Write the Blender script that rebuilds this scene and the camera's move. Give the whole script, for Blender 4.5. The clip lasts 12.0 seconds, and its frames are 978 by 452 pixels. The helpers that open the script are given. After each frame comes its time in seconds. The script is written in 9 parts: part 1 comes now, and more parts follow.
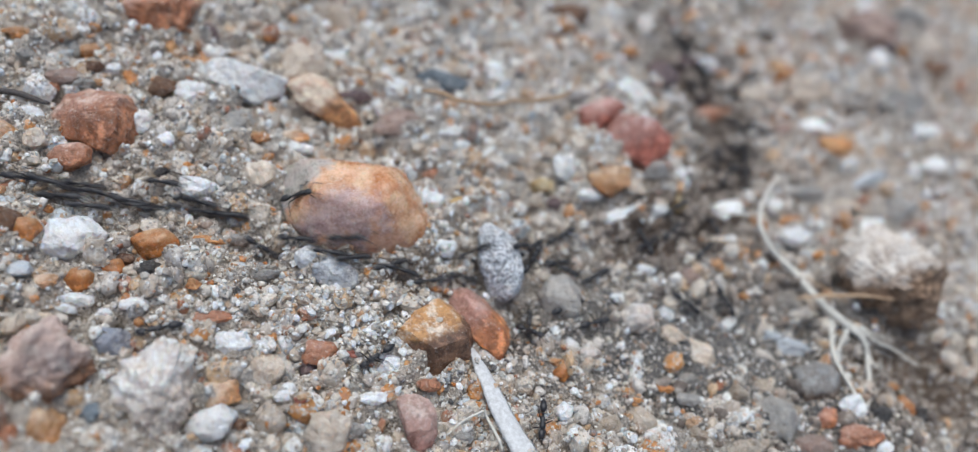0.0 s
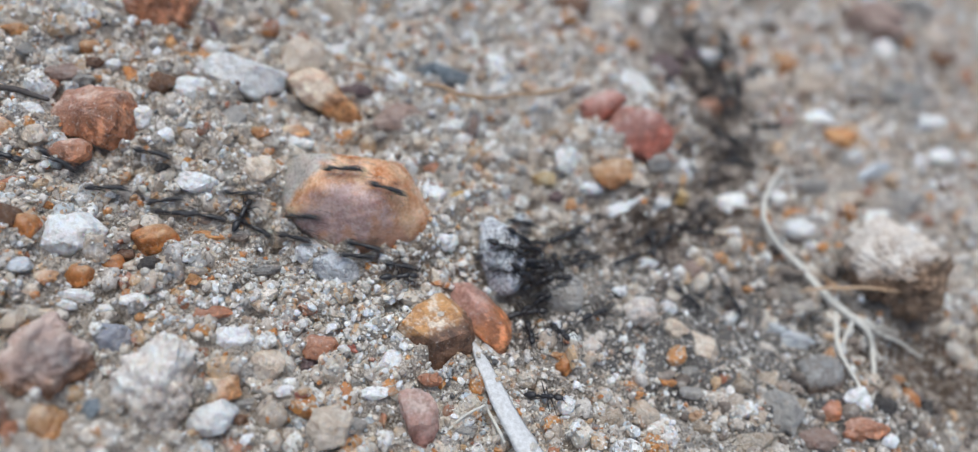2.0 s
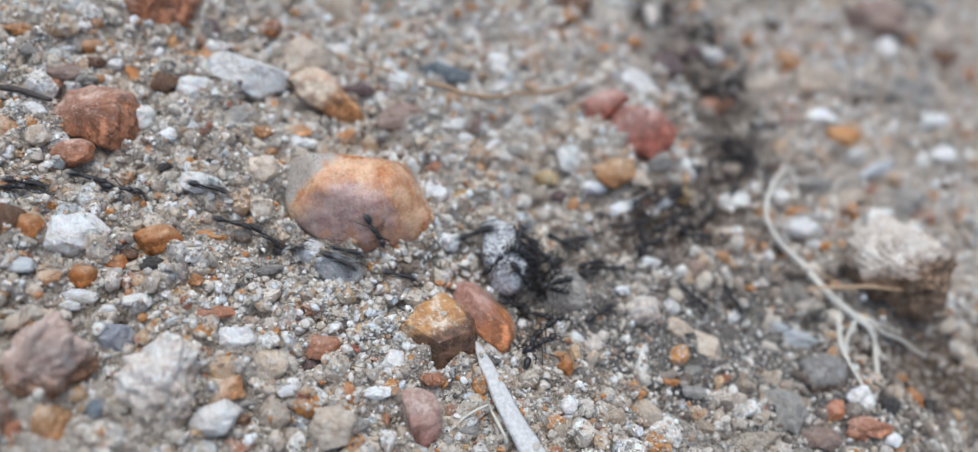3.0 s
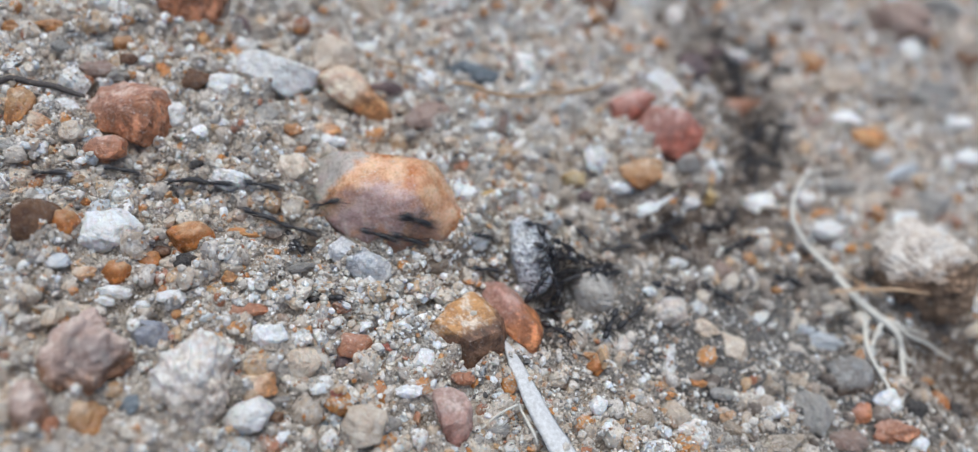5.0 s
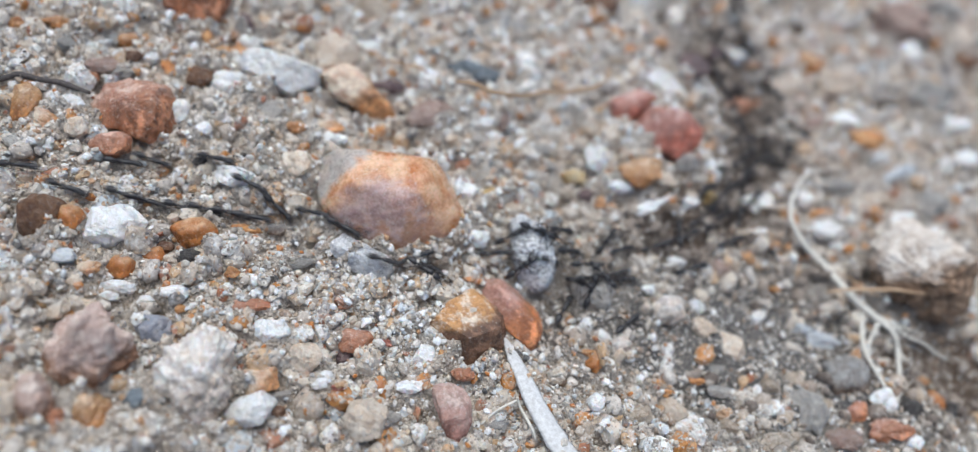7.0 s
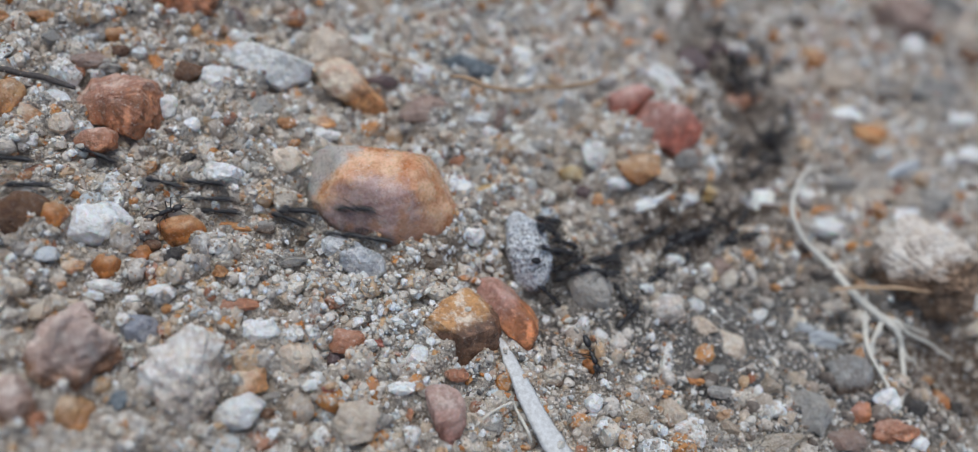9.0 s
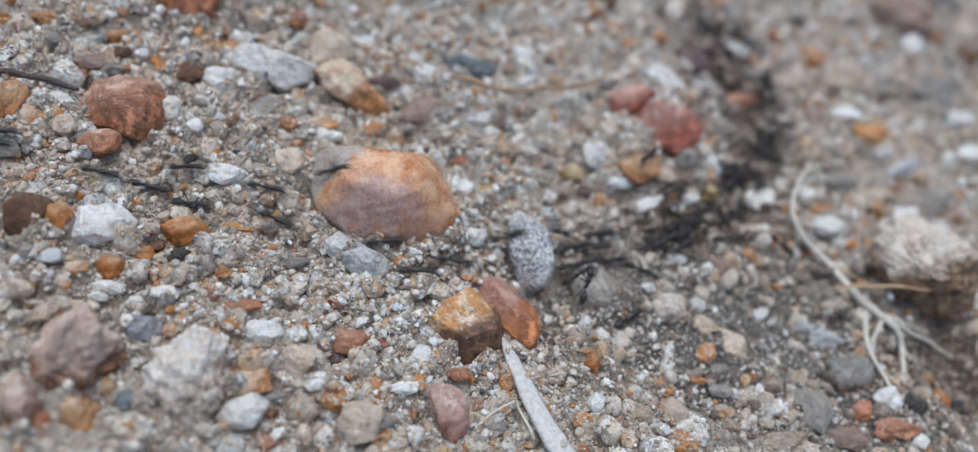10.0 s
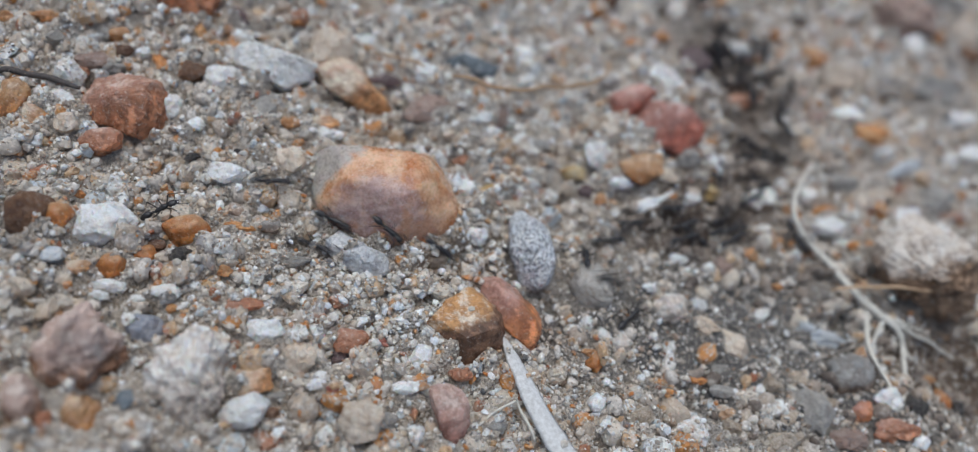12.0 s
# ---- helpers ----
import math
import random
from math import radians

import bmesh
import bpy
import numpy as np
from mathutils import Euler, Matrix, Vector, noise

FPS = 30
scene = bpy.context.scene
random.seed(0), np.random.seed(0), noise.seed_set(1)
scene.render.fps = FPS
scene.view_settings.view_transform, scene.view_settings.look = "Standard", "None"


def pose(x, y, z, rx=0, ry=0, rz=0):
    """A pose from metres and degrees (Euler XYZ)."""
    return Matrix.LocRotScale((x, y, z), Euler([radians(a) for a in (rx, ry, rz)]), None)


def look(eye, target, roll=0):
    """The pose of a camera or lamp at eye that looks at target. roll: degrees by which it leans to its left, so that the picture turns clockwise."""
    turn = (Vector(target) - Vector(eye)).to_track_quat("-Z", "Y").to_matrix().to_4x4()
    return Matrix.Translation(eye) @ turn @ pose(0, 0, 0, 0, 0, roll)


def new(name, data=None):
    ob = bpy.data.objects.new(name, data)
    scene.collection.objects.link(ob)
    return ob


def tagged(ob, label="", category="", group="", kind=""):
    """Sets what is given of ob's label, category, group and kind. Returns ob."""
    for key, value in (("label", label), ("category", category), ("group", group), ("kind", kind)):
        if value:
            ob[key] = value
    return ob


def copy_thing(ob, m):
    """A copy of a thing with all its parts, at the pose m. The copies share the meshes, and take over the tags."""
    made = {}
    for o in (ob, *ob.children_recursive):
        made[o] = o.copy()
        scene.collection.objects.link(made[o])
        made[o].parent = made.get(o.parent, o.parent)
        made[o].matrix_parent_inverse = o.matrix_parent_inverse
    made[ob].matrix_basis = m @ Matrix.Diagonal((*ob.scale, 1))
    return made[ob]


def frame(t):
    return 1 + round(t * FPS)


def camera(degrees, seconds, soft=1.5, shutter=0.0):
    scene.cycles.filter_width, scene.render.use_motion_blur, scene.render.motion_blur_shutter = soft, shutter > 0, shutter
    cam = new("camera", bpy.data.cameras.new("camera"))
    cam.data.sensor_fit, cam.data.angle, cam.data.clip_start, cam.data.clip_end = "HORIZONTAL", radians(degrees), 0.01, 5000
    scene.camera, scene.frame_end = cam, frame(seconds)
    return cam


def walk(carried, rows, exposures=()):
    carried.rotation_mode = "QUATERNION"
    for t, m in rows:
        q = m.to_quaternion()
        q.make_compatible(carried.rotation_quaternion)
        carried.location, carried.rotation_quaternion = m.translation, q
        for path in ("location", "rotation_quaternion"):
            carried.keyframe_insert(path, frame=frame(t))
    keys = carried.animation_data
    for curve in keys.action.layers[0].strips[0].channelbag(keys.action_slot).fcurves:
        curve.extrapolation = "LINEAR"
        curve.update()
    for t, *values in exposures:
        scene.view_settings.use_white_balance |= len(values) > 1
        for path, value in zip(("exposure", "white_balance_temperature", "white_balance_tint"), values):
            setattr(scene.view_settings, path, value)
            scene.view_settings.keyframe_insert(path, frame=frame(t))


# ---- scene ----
# ---- camera ----
cam = camera(60, 12.0, soft=1.1, shutter=0.8)
cam.data.dof.use_dof = True
cam.data.dof.focus_distance = 0.1035
cam.data.dof.aperture_fstop = 8.4
walk(cam, [
    (0, look((0.00000, -0.07525, 0.09348), (0.00000, 0.00000, 0.00000), 26.57)),
    (0.5, look((0.00011, -0.07517, 0.09333), (0.00003, -0.00030, 0.00000), 26.54)),
    (1, look((0.00070, -0.07494, 0.09311), (0.00038, -0.00064, 0.00000), 26.28)),
    (1.5, look((0.00072, -0.07496, 0.09327), (0.00033, -0.00087, 0.00000), 26.09)),
    (2, look((0.00074, -0.07488, 0.09316), (0.00020, -0.00109, 0.00000), 25.90)),
    (2.5, look((0.00077, -0.07494, 0.09314), (0.00013, -0.00120, 0.00000), 25.76)),
    (3, look((0.00056, -0.07472, 0.09325), (-0.00007, -0.00138, 0.00000), 25.76)),
    (5, look((-0.00251, -0.07567, 0.09272), (-0.00356, -0.00369, 0.00000), 26.03)),
    (5.5, look((-0.00263, -0.07694, 0.09418), (-0.00393, -0.00389, 0.00000), 26.21)),
    (6, look((-0.00206, -0.07626, 0.09358), (-0.00338, -0.00366, 0.00000), 26.27)),
    (6.5, look((-0.00183, -0.07611, 0.09352), (-0.00313, -0.00367, 0.00000), 26.23)),
    (7, look((-0.00240, -0.07631, 0.09361), (-0.00348, -0.00407, 0.00000), 26.40)),
    (9, look((-0.00166, -0.07470, 0.09174), (-0.00273, -0.00407, 0.00000), 26.27)),
    (9.5, look((-0.00155, -0.07464, 0.09225), (-0.00264, -0.00404, 0.00000), 26.14)),
    (10, look((-0.00213, -0.07497, 0.09207), (-0.00296, -0.00423, 0.00000), 26.28)),
    (10.5, look((-0.00232, -0.07485, 0.09190), (-0.00325, -0.00438, 0.00000), 26.24)),
    (11, look((-0.00225, -0.07500, 0.09198), (-0.00320, -0.00436, 0.00000), 26.25)),
    (11.5, look((-0.00210, -0.07498, 0.09194), (-0.00309, -0.00435, 0.00000), 26.30)),
    (12, look((-0.00229, -0.07486, 0.09206), (-0.00309, -0.00438, 0.00000), 26.47)),
], exposures=((0.0, 0.14, 5930, 5), (3.2, 0.15, 5930, 5), (5.0, 0.16, 5930, 5), (5.5, 0.19, 5930, 5), (6.5, 0.27, 5930, 5), (7.0, 0.27, 5930, 5), (9.0, -0.15, 5930, 5), (9.5, -0.16, 5930, 5), (10.0, -0.06, 5930, 5), (10.5, -0.08, 5930, 5), (12.0, -0.2, 5930, 5)))

# ---- light: bright overcast sky, soft sun ----
world = bpy.data.worlds.new("overcast_sky")
scene.world = world
world.use_nodes = True
sky = world.node_tree.nodes.new("ShaderNodeTexSky")
sky.sky_type, sky.sun_disc = "NISHITA", False
sky.sun_elevation, sky.sun_rotation = radians(74), radians(-64)
sky.air_density, sky.dust_density, sky.ozone_density = 1.0, 4.0, 1.0
back = world.node_tree.nodes["Background"]
back.inputs["Strength"].default_value = 0.11
world.node_tree.links.new(sky.outputs["Color"], back.inputs["Color"])
sun = new("sun", bpy.data.lights.new("sun", "SUN"))
sun.data.energy, sun.data.angle, sun.data.color = 1.5, radians(55), (1.0, 0.985, 0.965)
sun.matrix_world = look((-0.25, 0.12, 1.0), (0, 0, 0))


# ---- materials ----
def shader(name):
    m = bpy.data.materials.new(name)
    m.use_nodes = True
    return m, m.node_tree.nodes, m.node_tree.links, m.node_tree.nodes["Principled BSDF"]


def ramp(nodes, stops, hard=False):
    r = nodes.new("ShaderNodeValToRGB")
    if hard:
        r.color_ramp.interpolation = "CONSTANT"
    while len(r.color_ramp.elements) < len(stops):
        r.color_ramp.elements.new(0.5)
    for e, (at, rgb) in zip(r.color_ramp.elements, stops):
        e.position, e.color = at, (*rgb, 1)
    return r


def place_mm(nodes, links):
    """Position in the world in millimetres, so that grain has its real size."""
    geo, mul = nodes.new("ShaderNodeNewGeometry"), nodes.new("ShaderNodeVectorMath")
    mul.operation = "SCALE"
    mul.inputs["Scale"].default_value = 1000
    links.new(geo.outputs["Position"], mul.inputs[0])
    return mul.outputs[0]


def noise_at(nodes, links, where, scale, detail=4.0, rough=0.6):
    n = nodes.new("ShaderNodeTexNoise")
    n.inputs["Scale"].default_value, n.inputs["Detail"].default_value, n.inputs["Roughness"].default_value = scale, detail, rough
    links.new(where, n.inputs["Vector"])
    return n.outputs["Fac"]


def mixed(nodes, links, kind, factor, a, b):
    m = nodes.new("ShaderNodeMix")
    m.data_type, m.blend_type = "RGBA", kind
    for socket, value in ((m.inputs[0], factor), (m.inputs[6], a), (m.inputs[7], b)):
        if hasattr(value, "links"):
            links.new(value, socket)
        else:
            socket.default_value = value if isinstance(value, float) else (*value, 1)
    return m.outputs[2]


def bumped(nodes, links, bsdf, height, strength, distance):
    b = nodes.new("ShaderNodeBump")
    b.inputs["Strength"].default_value, b.inputs["Distance"].default_value = strength, distance
    links.new(height, b.inputs["Height"])
    links.new(b.outputs["Normal"], bsdf.inputs["Normal"])


def stone_material(name, main, second, vein, dust=0.35, rough=0.5, blotch=0.8, speck=0.0, dark=(0.03, 0.03, 0.035), clear=0.32, crag=0.8):
    """Stone mottled with a second colour, veined, dusty in its hollows."""
    m, nodes, links, bsdf = shader(name)
    mm = place_mm(nodes, links)
    info = nodes.new("ShaderNodeObjectInfo")
    patch = noise_at(nodes, links, mm, blotch * 0.35, 5.0, 0.62)
    fac = ramp(nodes, ((0.36, (0, 0, 0)), (0.62, (1, 1, 1))))
    links.new(patch, fac.inputs[0])
    colour = mixed(nodes, links, "MIX", fac.outputs[0], main, second)
    veins = ramp(nodes, ((0.46, (0, 0, 0)), (0.5, (1, 1, 1)), (0.54, (0, 0, 0))))
    links.new(noise_at(nodes, links, mm, blotch * 0.6, 6.0, 0.7), veins.inputs[0])
    soft = nodes.new("ShaderNodeMath")
    soft.operation = "MULTIPLY"
    soft.inputs[1].default_value = 0.55
    links.new(veins.outputs[0], soft.inputs[0])
    colour = mixed(nodes, links, "MIX", soft.outputs[0], colour, vein)
    if speck:
        dots = ramp(nodes, ((0.5, (0, 0, 0)), (0.56, (1, 1, 1))))
        links.new(noise_at(nodes, links, mm, 2.6, 3.0, 0.6), dots.inputs[0])
        cut = nodes.new("ShaderNodeMath")
        cut.operation = "MULTIPLY"
        cut.inputs[1].default_value = speck
        links.new(dots.outputs[0], cut.inputs[0])
        colour = mixed(nodes, links, "MIX", cut.outputs[0], colour, dark)
    fine = noise_at(nodes, links, mm, 5.0, 4.0, 0.7)
    powder = ramp(nodes, ((0.5, (0, 0, 0)), (0.68, (dust, dust, dust))))
    links.new(noise_at(nodes, links, mm, 1.5, 8.0, 0.72), powder.inputs[0])
    colour = mixed(nodes, links, "MIX", powder.outputs[0], colour, (0.64, 0.6, 0.54))
    tone = nodes.new("ShaderNodeMapRange")
    tone.inputs[3].default_value, tone.inputs[4].default_value = 0.86, 1.12
    links.new(info.outputs["Random"], tone.inputs[0])
    bright = nodes.new("ShaderNodeVectorMath")
    bright.operation = "SCALE"
    links.new(colour, bright.inputs[0])
    links.new(tone.outputs[0], bright.inputs["Scale"])
    grain = ramp(nodes, ((0.3, (0.7, 0.7, 0.7)), (0.7, (1.15, 1.15, 1.15))))
    links.new(fine, grain.inputs[0])
    colour = mixed(nodes, links, "MULTIPLY", 0.9 if rough > 0.55 else 0.5, bright.outputs[0], grain.outputs[0])
    links.new(colour, bsdf.inputs["Base Color"])
    bsdf.inputs["Roughness"].default_value = rough
    bsdf.inputs["Specular IOR Level"].default_value = 0.35 if rough > 0.55 else 0.6
    if clear:
        bsdf.inputs["Subsurface Weight"].default_value = clear
        bsdf.inputs["Subsurface Radius"].default_value = (1.0, 0.75, 0.55)
        bsdf.inputs["Subsurface Scale"].default_value = 0.0011
    facets = nodes.new("ShaderNodeTexVoronoi")
    facets.inputs["Scale"].default_value = 1.1
    warp = nodes.new("ShaderNodeVectorMath")
    warp.operation = "MULTIPLY_ADD"
    bent = nodes.new("ShaderNodeTexNoise")
    bent.inputs["Scale"].default_value = 1.3
    links.new(mm, bent.inputs["Vector"])
    links.new(bent.outputs["Color"], warp.inputs[0])
    warp.inputs[1].default_value = (0.9, 0.9, 0.9)
    links.new(mm, warp.inputs[2])
    links.new(warp.outputs[0], facets.inputs["Vector"])
    plain = nodes.new("ShaderNodeMath")
    plain.operation = "MULTIPLY"
    plain.inputs[1].default_value = 1.0 if rough > 0.55 else 0.35
    links.new(fine, plain.inputs[0])
    relief = nodes.new("ShaderNodeMath")
    relief.operation = "MULTIPLY_ADD"
    relief.inputs[1].default_value = -crag
    links.new(facets.outputs["Distance"], relief.inputs[0])
    links.new(plain.outputs[0], relief.inputs[2])
    bumped(nodes, links, bsdf, relief.outputs[0], 0.85, 0.0004)
    return m


STONE = {
    "white": stone_material("white_quartz", (0.93, 0.92, 0.9), (0.86, 0.83, 0.78), (0.66, 0.58, 0.49), 0.2, 0.36, clear=0.45),
    "cream": stone_material("cream_quartz", (0.72, 0.63, 0.52), (0.6, 0.48, 0.36), (0.45, 0.29, 0.17), 0.3, 0.5),
    "grey": stone_material("grey_stone", (0.48, 0.45, 0.4), (0.36, 0.33, 0.3), (0.45, 0.42, 0.37), 0.4, 0.65),
    "tan": stone_material("tan_stone", (0.5, 0.4, 0.3), (0.6, 0.51, 0.41), (0.25, 0.17, 0.1), 0.35, 0.6),
    "orange": stone_material("orange_quartz", (0.58, 0.22, 0.045), (0.64, 0.36, 0.15), (0.32, 0.11, 0.04), 0.2, 0.42),
    "yellow": stone_material("yellow_quartz", (0.55, 0.34, 0.1), (0.58, 0.47, 0.28), (0.42, 0.22, 0.06), 0.15, 0.38),
    "brown": stone_material("dark_brown_stone", (0.15, 0.075, 0.045), (0.24, 0.13, 0.075), (0.33, 0.18, 0.09), 0.3, 0.6),
    "pink": stone_material("dull_pink_stone", (0.46, 0.33, 0.27), (0.38, 0.25, 0.2), (0.44, 0.36, 0.3), 0.4, 0.6),
    "plum": stone_material("plum_grey_stone", (0.13, 0.085, 0.085), (0.2, 0.13, 0.125), (0.28, 0.22, 0.21), 0.3, 0.6),
    "dark": stone_material("charcoal_grain", (0.05, 0.045, 0.043), (0.09, 0.08, 0.075), (0.16, 0.14, 0.12), 0.25, 0.65),
    "bluegrey": stone_material("blue_grey_stone", (0.10, 0.125, 0.15), (0.17, 0.2, 0.22), (0.36, 0.38, 0.38), 0.15, 0.5),
    "paleblue": stone_material("pale_blue_quartz", (0.62, 0.64, 0.65), (0.5, 0.52, 0.53), (0.7, 0.69, 0.67), 0.25, 0.42),
    "lavender": stone_material("lavender_grey_quartz", (0.33, 0.34, 0.38), (0.25, 0.26, 0.3), (0.45, 0.44, 0.44), 0.2, 0.45),
    "glass": stone_material("smoky_quartz", (0.42, 0.38, 0.33), (0.5, 0.46, 0.41), (0.34, 0.28, 0.22), 0.15, 0.3),
    "marble": stone_material("marbled_quartz", (0.78, 0.77, 0.75), (0.5, 0.51, 0.53), (0.16, 0.16, 0.19), 0.2, 0.42, 0.9),
    "granite": stone_material("speckled_granite", (0.78, 0.78, 0.78), (0.52, 0.53, 0.54), (0.86, 0.85, 0.84), 0.35, 0.55, 1.5, 0.7, (0.1, 0.1, 0.115)),
    "earth": stone_material("brown_soil_clump", (0.27, 0.19, 0.13), (0.36, 0.28, 0.21), (0.46, 0.4, 0.33), 0.4, 0.85, 1.4),
}


def zone(nodes, links, mm, centre, turn, radii, ragged, inner, outer):
    """1 inside an oval patch of the ground, 0 outside, with a ragged edge; millimetres."""
    oval, far, edge, soft = nodes.new("ShaderNodeMapping"), nodes.new("ShaderNodeVectorMath"), nodes.new("ShaderNodeMath"), nodes.new("ShaderNodeMapRange")
    oval.vector_type = "TEXTURE"
    oval.inputs["Location"].default_value, oval.inputs["Rotation"].default_value, oval.inputs["Scale"].default_value = (*centre, 0), (0, 0, radians(turn)), (*radii, 1000)
    links.new(mm, oval.inputs["Vector"])
    far.operation = "LENGTH"
    links.new(oval.outputs[0], far.inputs[0])
    edge.operation = "MULTIPLY_ADD"
    edge.inputs[1].default_value = ragged
    links.new(noise_at(nodes, links, mm, 0.24, 5.0, 0.65), edge.inputs[0])
    links.new(far.outputs["Value"], edge.inputs[2])
    soft.inputs[1].default_value, soft.inputs[2].default_value = outer + ragged / 2, inner + ragged / 2
    links.new(edge.outputs[0], soft.inputs[0])
    return soft.outputs[0]


def soil_material(name):
    """Dry sandy soil: pale crust on the upper slope, grey dust on the trodden floor, dark earth and painted shade along
    the trail, under the clod and by the straw.
    """
    m, nodes, links, bsdf = shader(name)
    mm = place_mm(nodes, links)
    base = ramp(nodes, ((0.32, (0.44, 0.365, 0.285)), (0.5, (0.6, 0.53, 0.45)), (0.68, (0.73, 0.68, 0.61))))
    links.new(noise_at(nodes, links, mm, 0.22, 6.0, 0.65), base.inputs[0])
    colour = base.outputs[0]
    for centre, turn, radii, ragged, inner, outer, shade in (
            ((42, 1), 20, (44, 19), 0.9, 0.5, 1.05, (0.225, 0.212, 0.198)), ((-12, 38), 36, (46, 26), 0.6, 0.4, 1.15, (0.68, 0.65, 0.6)),
            # hollow, clod and straw-side patches carry shade as well as soil colour
            ((27, 40), -62, (30, 11), 1.0, 0.6, 1.15, (0.2, 0.16, 0.13)), ((25, 16), 50, (16, 8.5), 1.0, 0.5, 1.2, (0.16, 0.12, 0.093)), ((71, 14), 30, (22, 11), 0.8, 0.5, 1.1, (0.22, 0.165, 0.125)), ((10, -14), 20, (7, 4.5), 0.8, 0.5, 1.1, (0.23, 0.205, 0.185)), ((-4, -13), 25, (9, 4.5), 0.8, 0.5, 1.1, (0.33, 0.25, 0.19))):
        colour = mixed(nodes, links, "MIX", zone(nodes, links, mm, centre, turn, radii, ragged, inner, outer), colour, shade)
    grit = ramp(nodes, ((0.34, (0.5, 0.46, 0.41)), (0.5, (0.95, 0.94, 0.93)), (0.64, (1.45, 1.43, 1.4))))
    fine = noise_at(nodes, links, mm, 3.2, 5.0, 0.7)
    links.new(fine, grit.inputs[0])
    links.new(mixed(nodes, links, "MULTIPLY", 0.95, colour, grit.outputs[0]), bsdf.inputs["Base Color"])
    bsdf.inputs["Roughness"].default_value, bsdf.inputs["Specular IOR Level"].default_value = 0.9, 0.2
    crumbs = nodes.new("ShaderNodeMath")
    crumbs.operation = "MULTIPLY_ADD"
    crumbs.inputs[1].default_value = 1.6
    links.new(noise_at(nodes, links, mm, 0.9, 4.0, 0.6), crumbs.inputs[0])
    links.new(fine, crumbs.inputs[2])
    cells, knobs = nodes.new("ShaderNodeTexVoronoi"), nodes.new("ShaderNodeMath")
    cells.inputs["Scale"].default_value = 1.7
    links.new(mm, cells.inputs["Vector"])
    knobs.operation = "MULTIPLY_ADD"
    knobs.inputs[1].default_value = -0.9
    links.new(cells.outputs["Distance"], knobs.inputs[0])
    links.new(crumbs.outputs[0], knobs.inputs[2])
    bumped(nodes, links, bsdf, knobs.outputs[0], 1.0, 0.0006)
    return m


def grain_material(name, stops, rough=0.55, facet=0.0, clear=0.0):
    """Loose grains, each of one mineral; larger ones mottled, chipped and dusty."""
    m, nodes, links, bsdf = shader(name)
    geo = nodes.new("ShaderNodeNewGeometry")
    pick = ramp(nodes, stops, True)
    links.new(geo.outputs["Random Per Island"], pick.inputs[0])
    mm = place_mm(nodes, links)
    again, wrap, partner = nodes.new("ShaderNodeMath"), nodes.new("ShaderNodeMath"), ramp(nodes, stops, True)
    again.operation, wrap.operation = "MULTIPLY", "FRACT"
    again.inputs[1].default_value = 17.3
    links.new(geo.outputs["Random Per Island"], again.inputs[0])
    links.new(again.outputs[0], wrap.inputs[0])
    links.new(wrap.outputs[0], partner.inputs[0])
    patch = ramp(nodes, ((0.5, (0, 0, 0)), (0.66, (0.75, 0.75, 0.75))))
    links.new(noise_at(nodes, links, mm, 0.9, 5.0, 0.65), patch.inputs[0])
    mineral = mixed(nodes, links, "MIX", patch.outputs[0], pick.outputs[0], partner.outputs[0])
    tint = ramp(nodes, ((0.3, (0.68, 0.65, 0.61)), (0.7, (1.2, 1.2, 1.2))))
    fine = noise_at(nodes, links, mm, 2.4, 5.0, 0.7)
    links.new(fine, tint.inputs[0])
    colour = mixed(nodes, links, "MULTIPLY", 0.9, mineral, tint.outputs[0])
    height = fine
    if facet:
        dusty = ramp(nodes, ((0.52, (0, 0, 0)), (0.64, (0.6, 0.6, 0.6))))
        links.new(noise_at(nodes, links, mm, 0.8, 7.0, 0.7), dusty.inputs[0])
        colour = mixed(nodes, links, "MIX", dusty.outputs[0], colour, (0.6, 0.54, 0.46))
        cells, add = nodes.new("ShaderNodeTexVoronoi"), nodes.new("ShaderNodeMath")
        cells.inputs["Scale"].default_value = 0.9
        links.new(mm, cells.inputs["Vector"])
        add.operation = "MULTIPLY_ADD"
        add.inputs[1].default_value = -facet
        links.new(cells.outputs["Distance"], add.inputs[0])
        links.new(fine, add.inputs[2])
        height = add.outputs[0]
    links.new(colour, bsdf.inputs["Base Color"])
    bsdf.inputs["Roughness"].default_value, bsdf.inputs["Specular IOR Level"].default_value = rough, 0.5
    if clear:
        bsdf.inputs["Subsurface Weight"].default_value = clear
        bsdf.inputs["Subsurface Radius"].default_value = (1.0, 0.8, 0.6)
        bsdf.inputs["Subsurface Scale"].default_value = 0.0007
    bumped(nodes, links, bsdf, height, 0.6, 0.0003 if facet else 0.0001)
    return m


def own_mm(nodes, links):
    """Place on the thing itself in millimetres, with its axes."""
    co, scale, split = nodes.new("ShaderNodeTexCoord"), nodes.new("ShaderNodeVectorMath"), nodes.new("ShaderNodeSeparateXYZ")
    scale.operation = "SCALE"
    scale.inputs["Scale"].default_value = 1000
    links.new(co.outputs["Object"], scale.inputs[0])
    links.new(scale.outputs[0], split.inputs[0])
    return scale.outputs[0], split.outputs


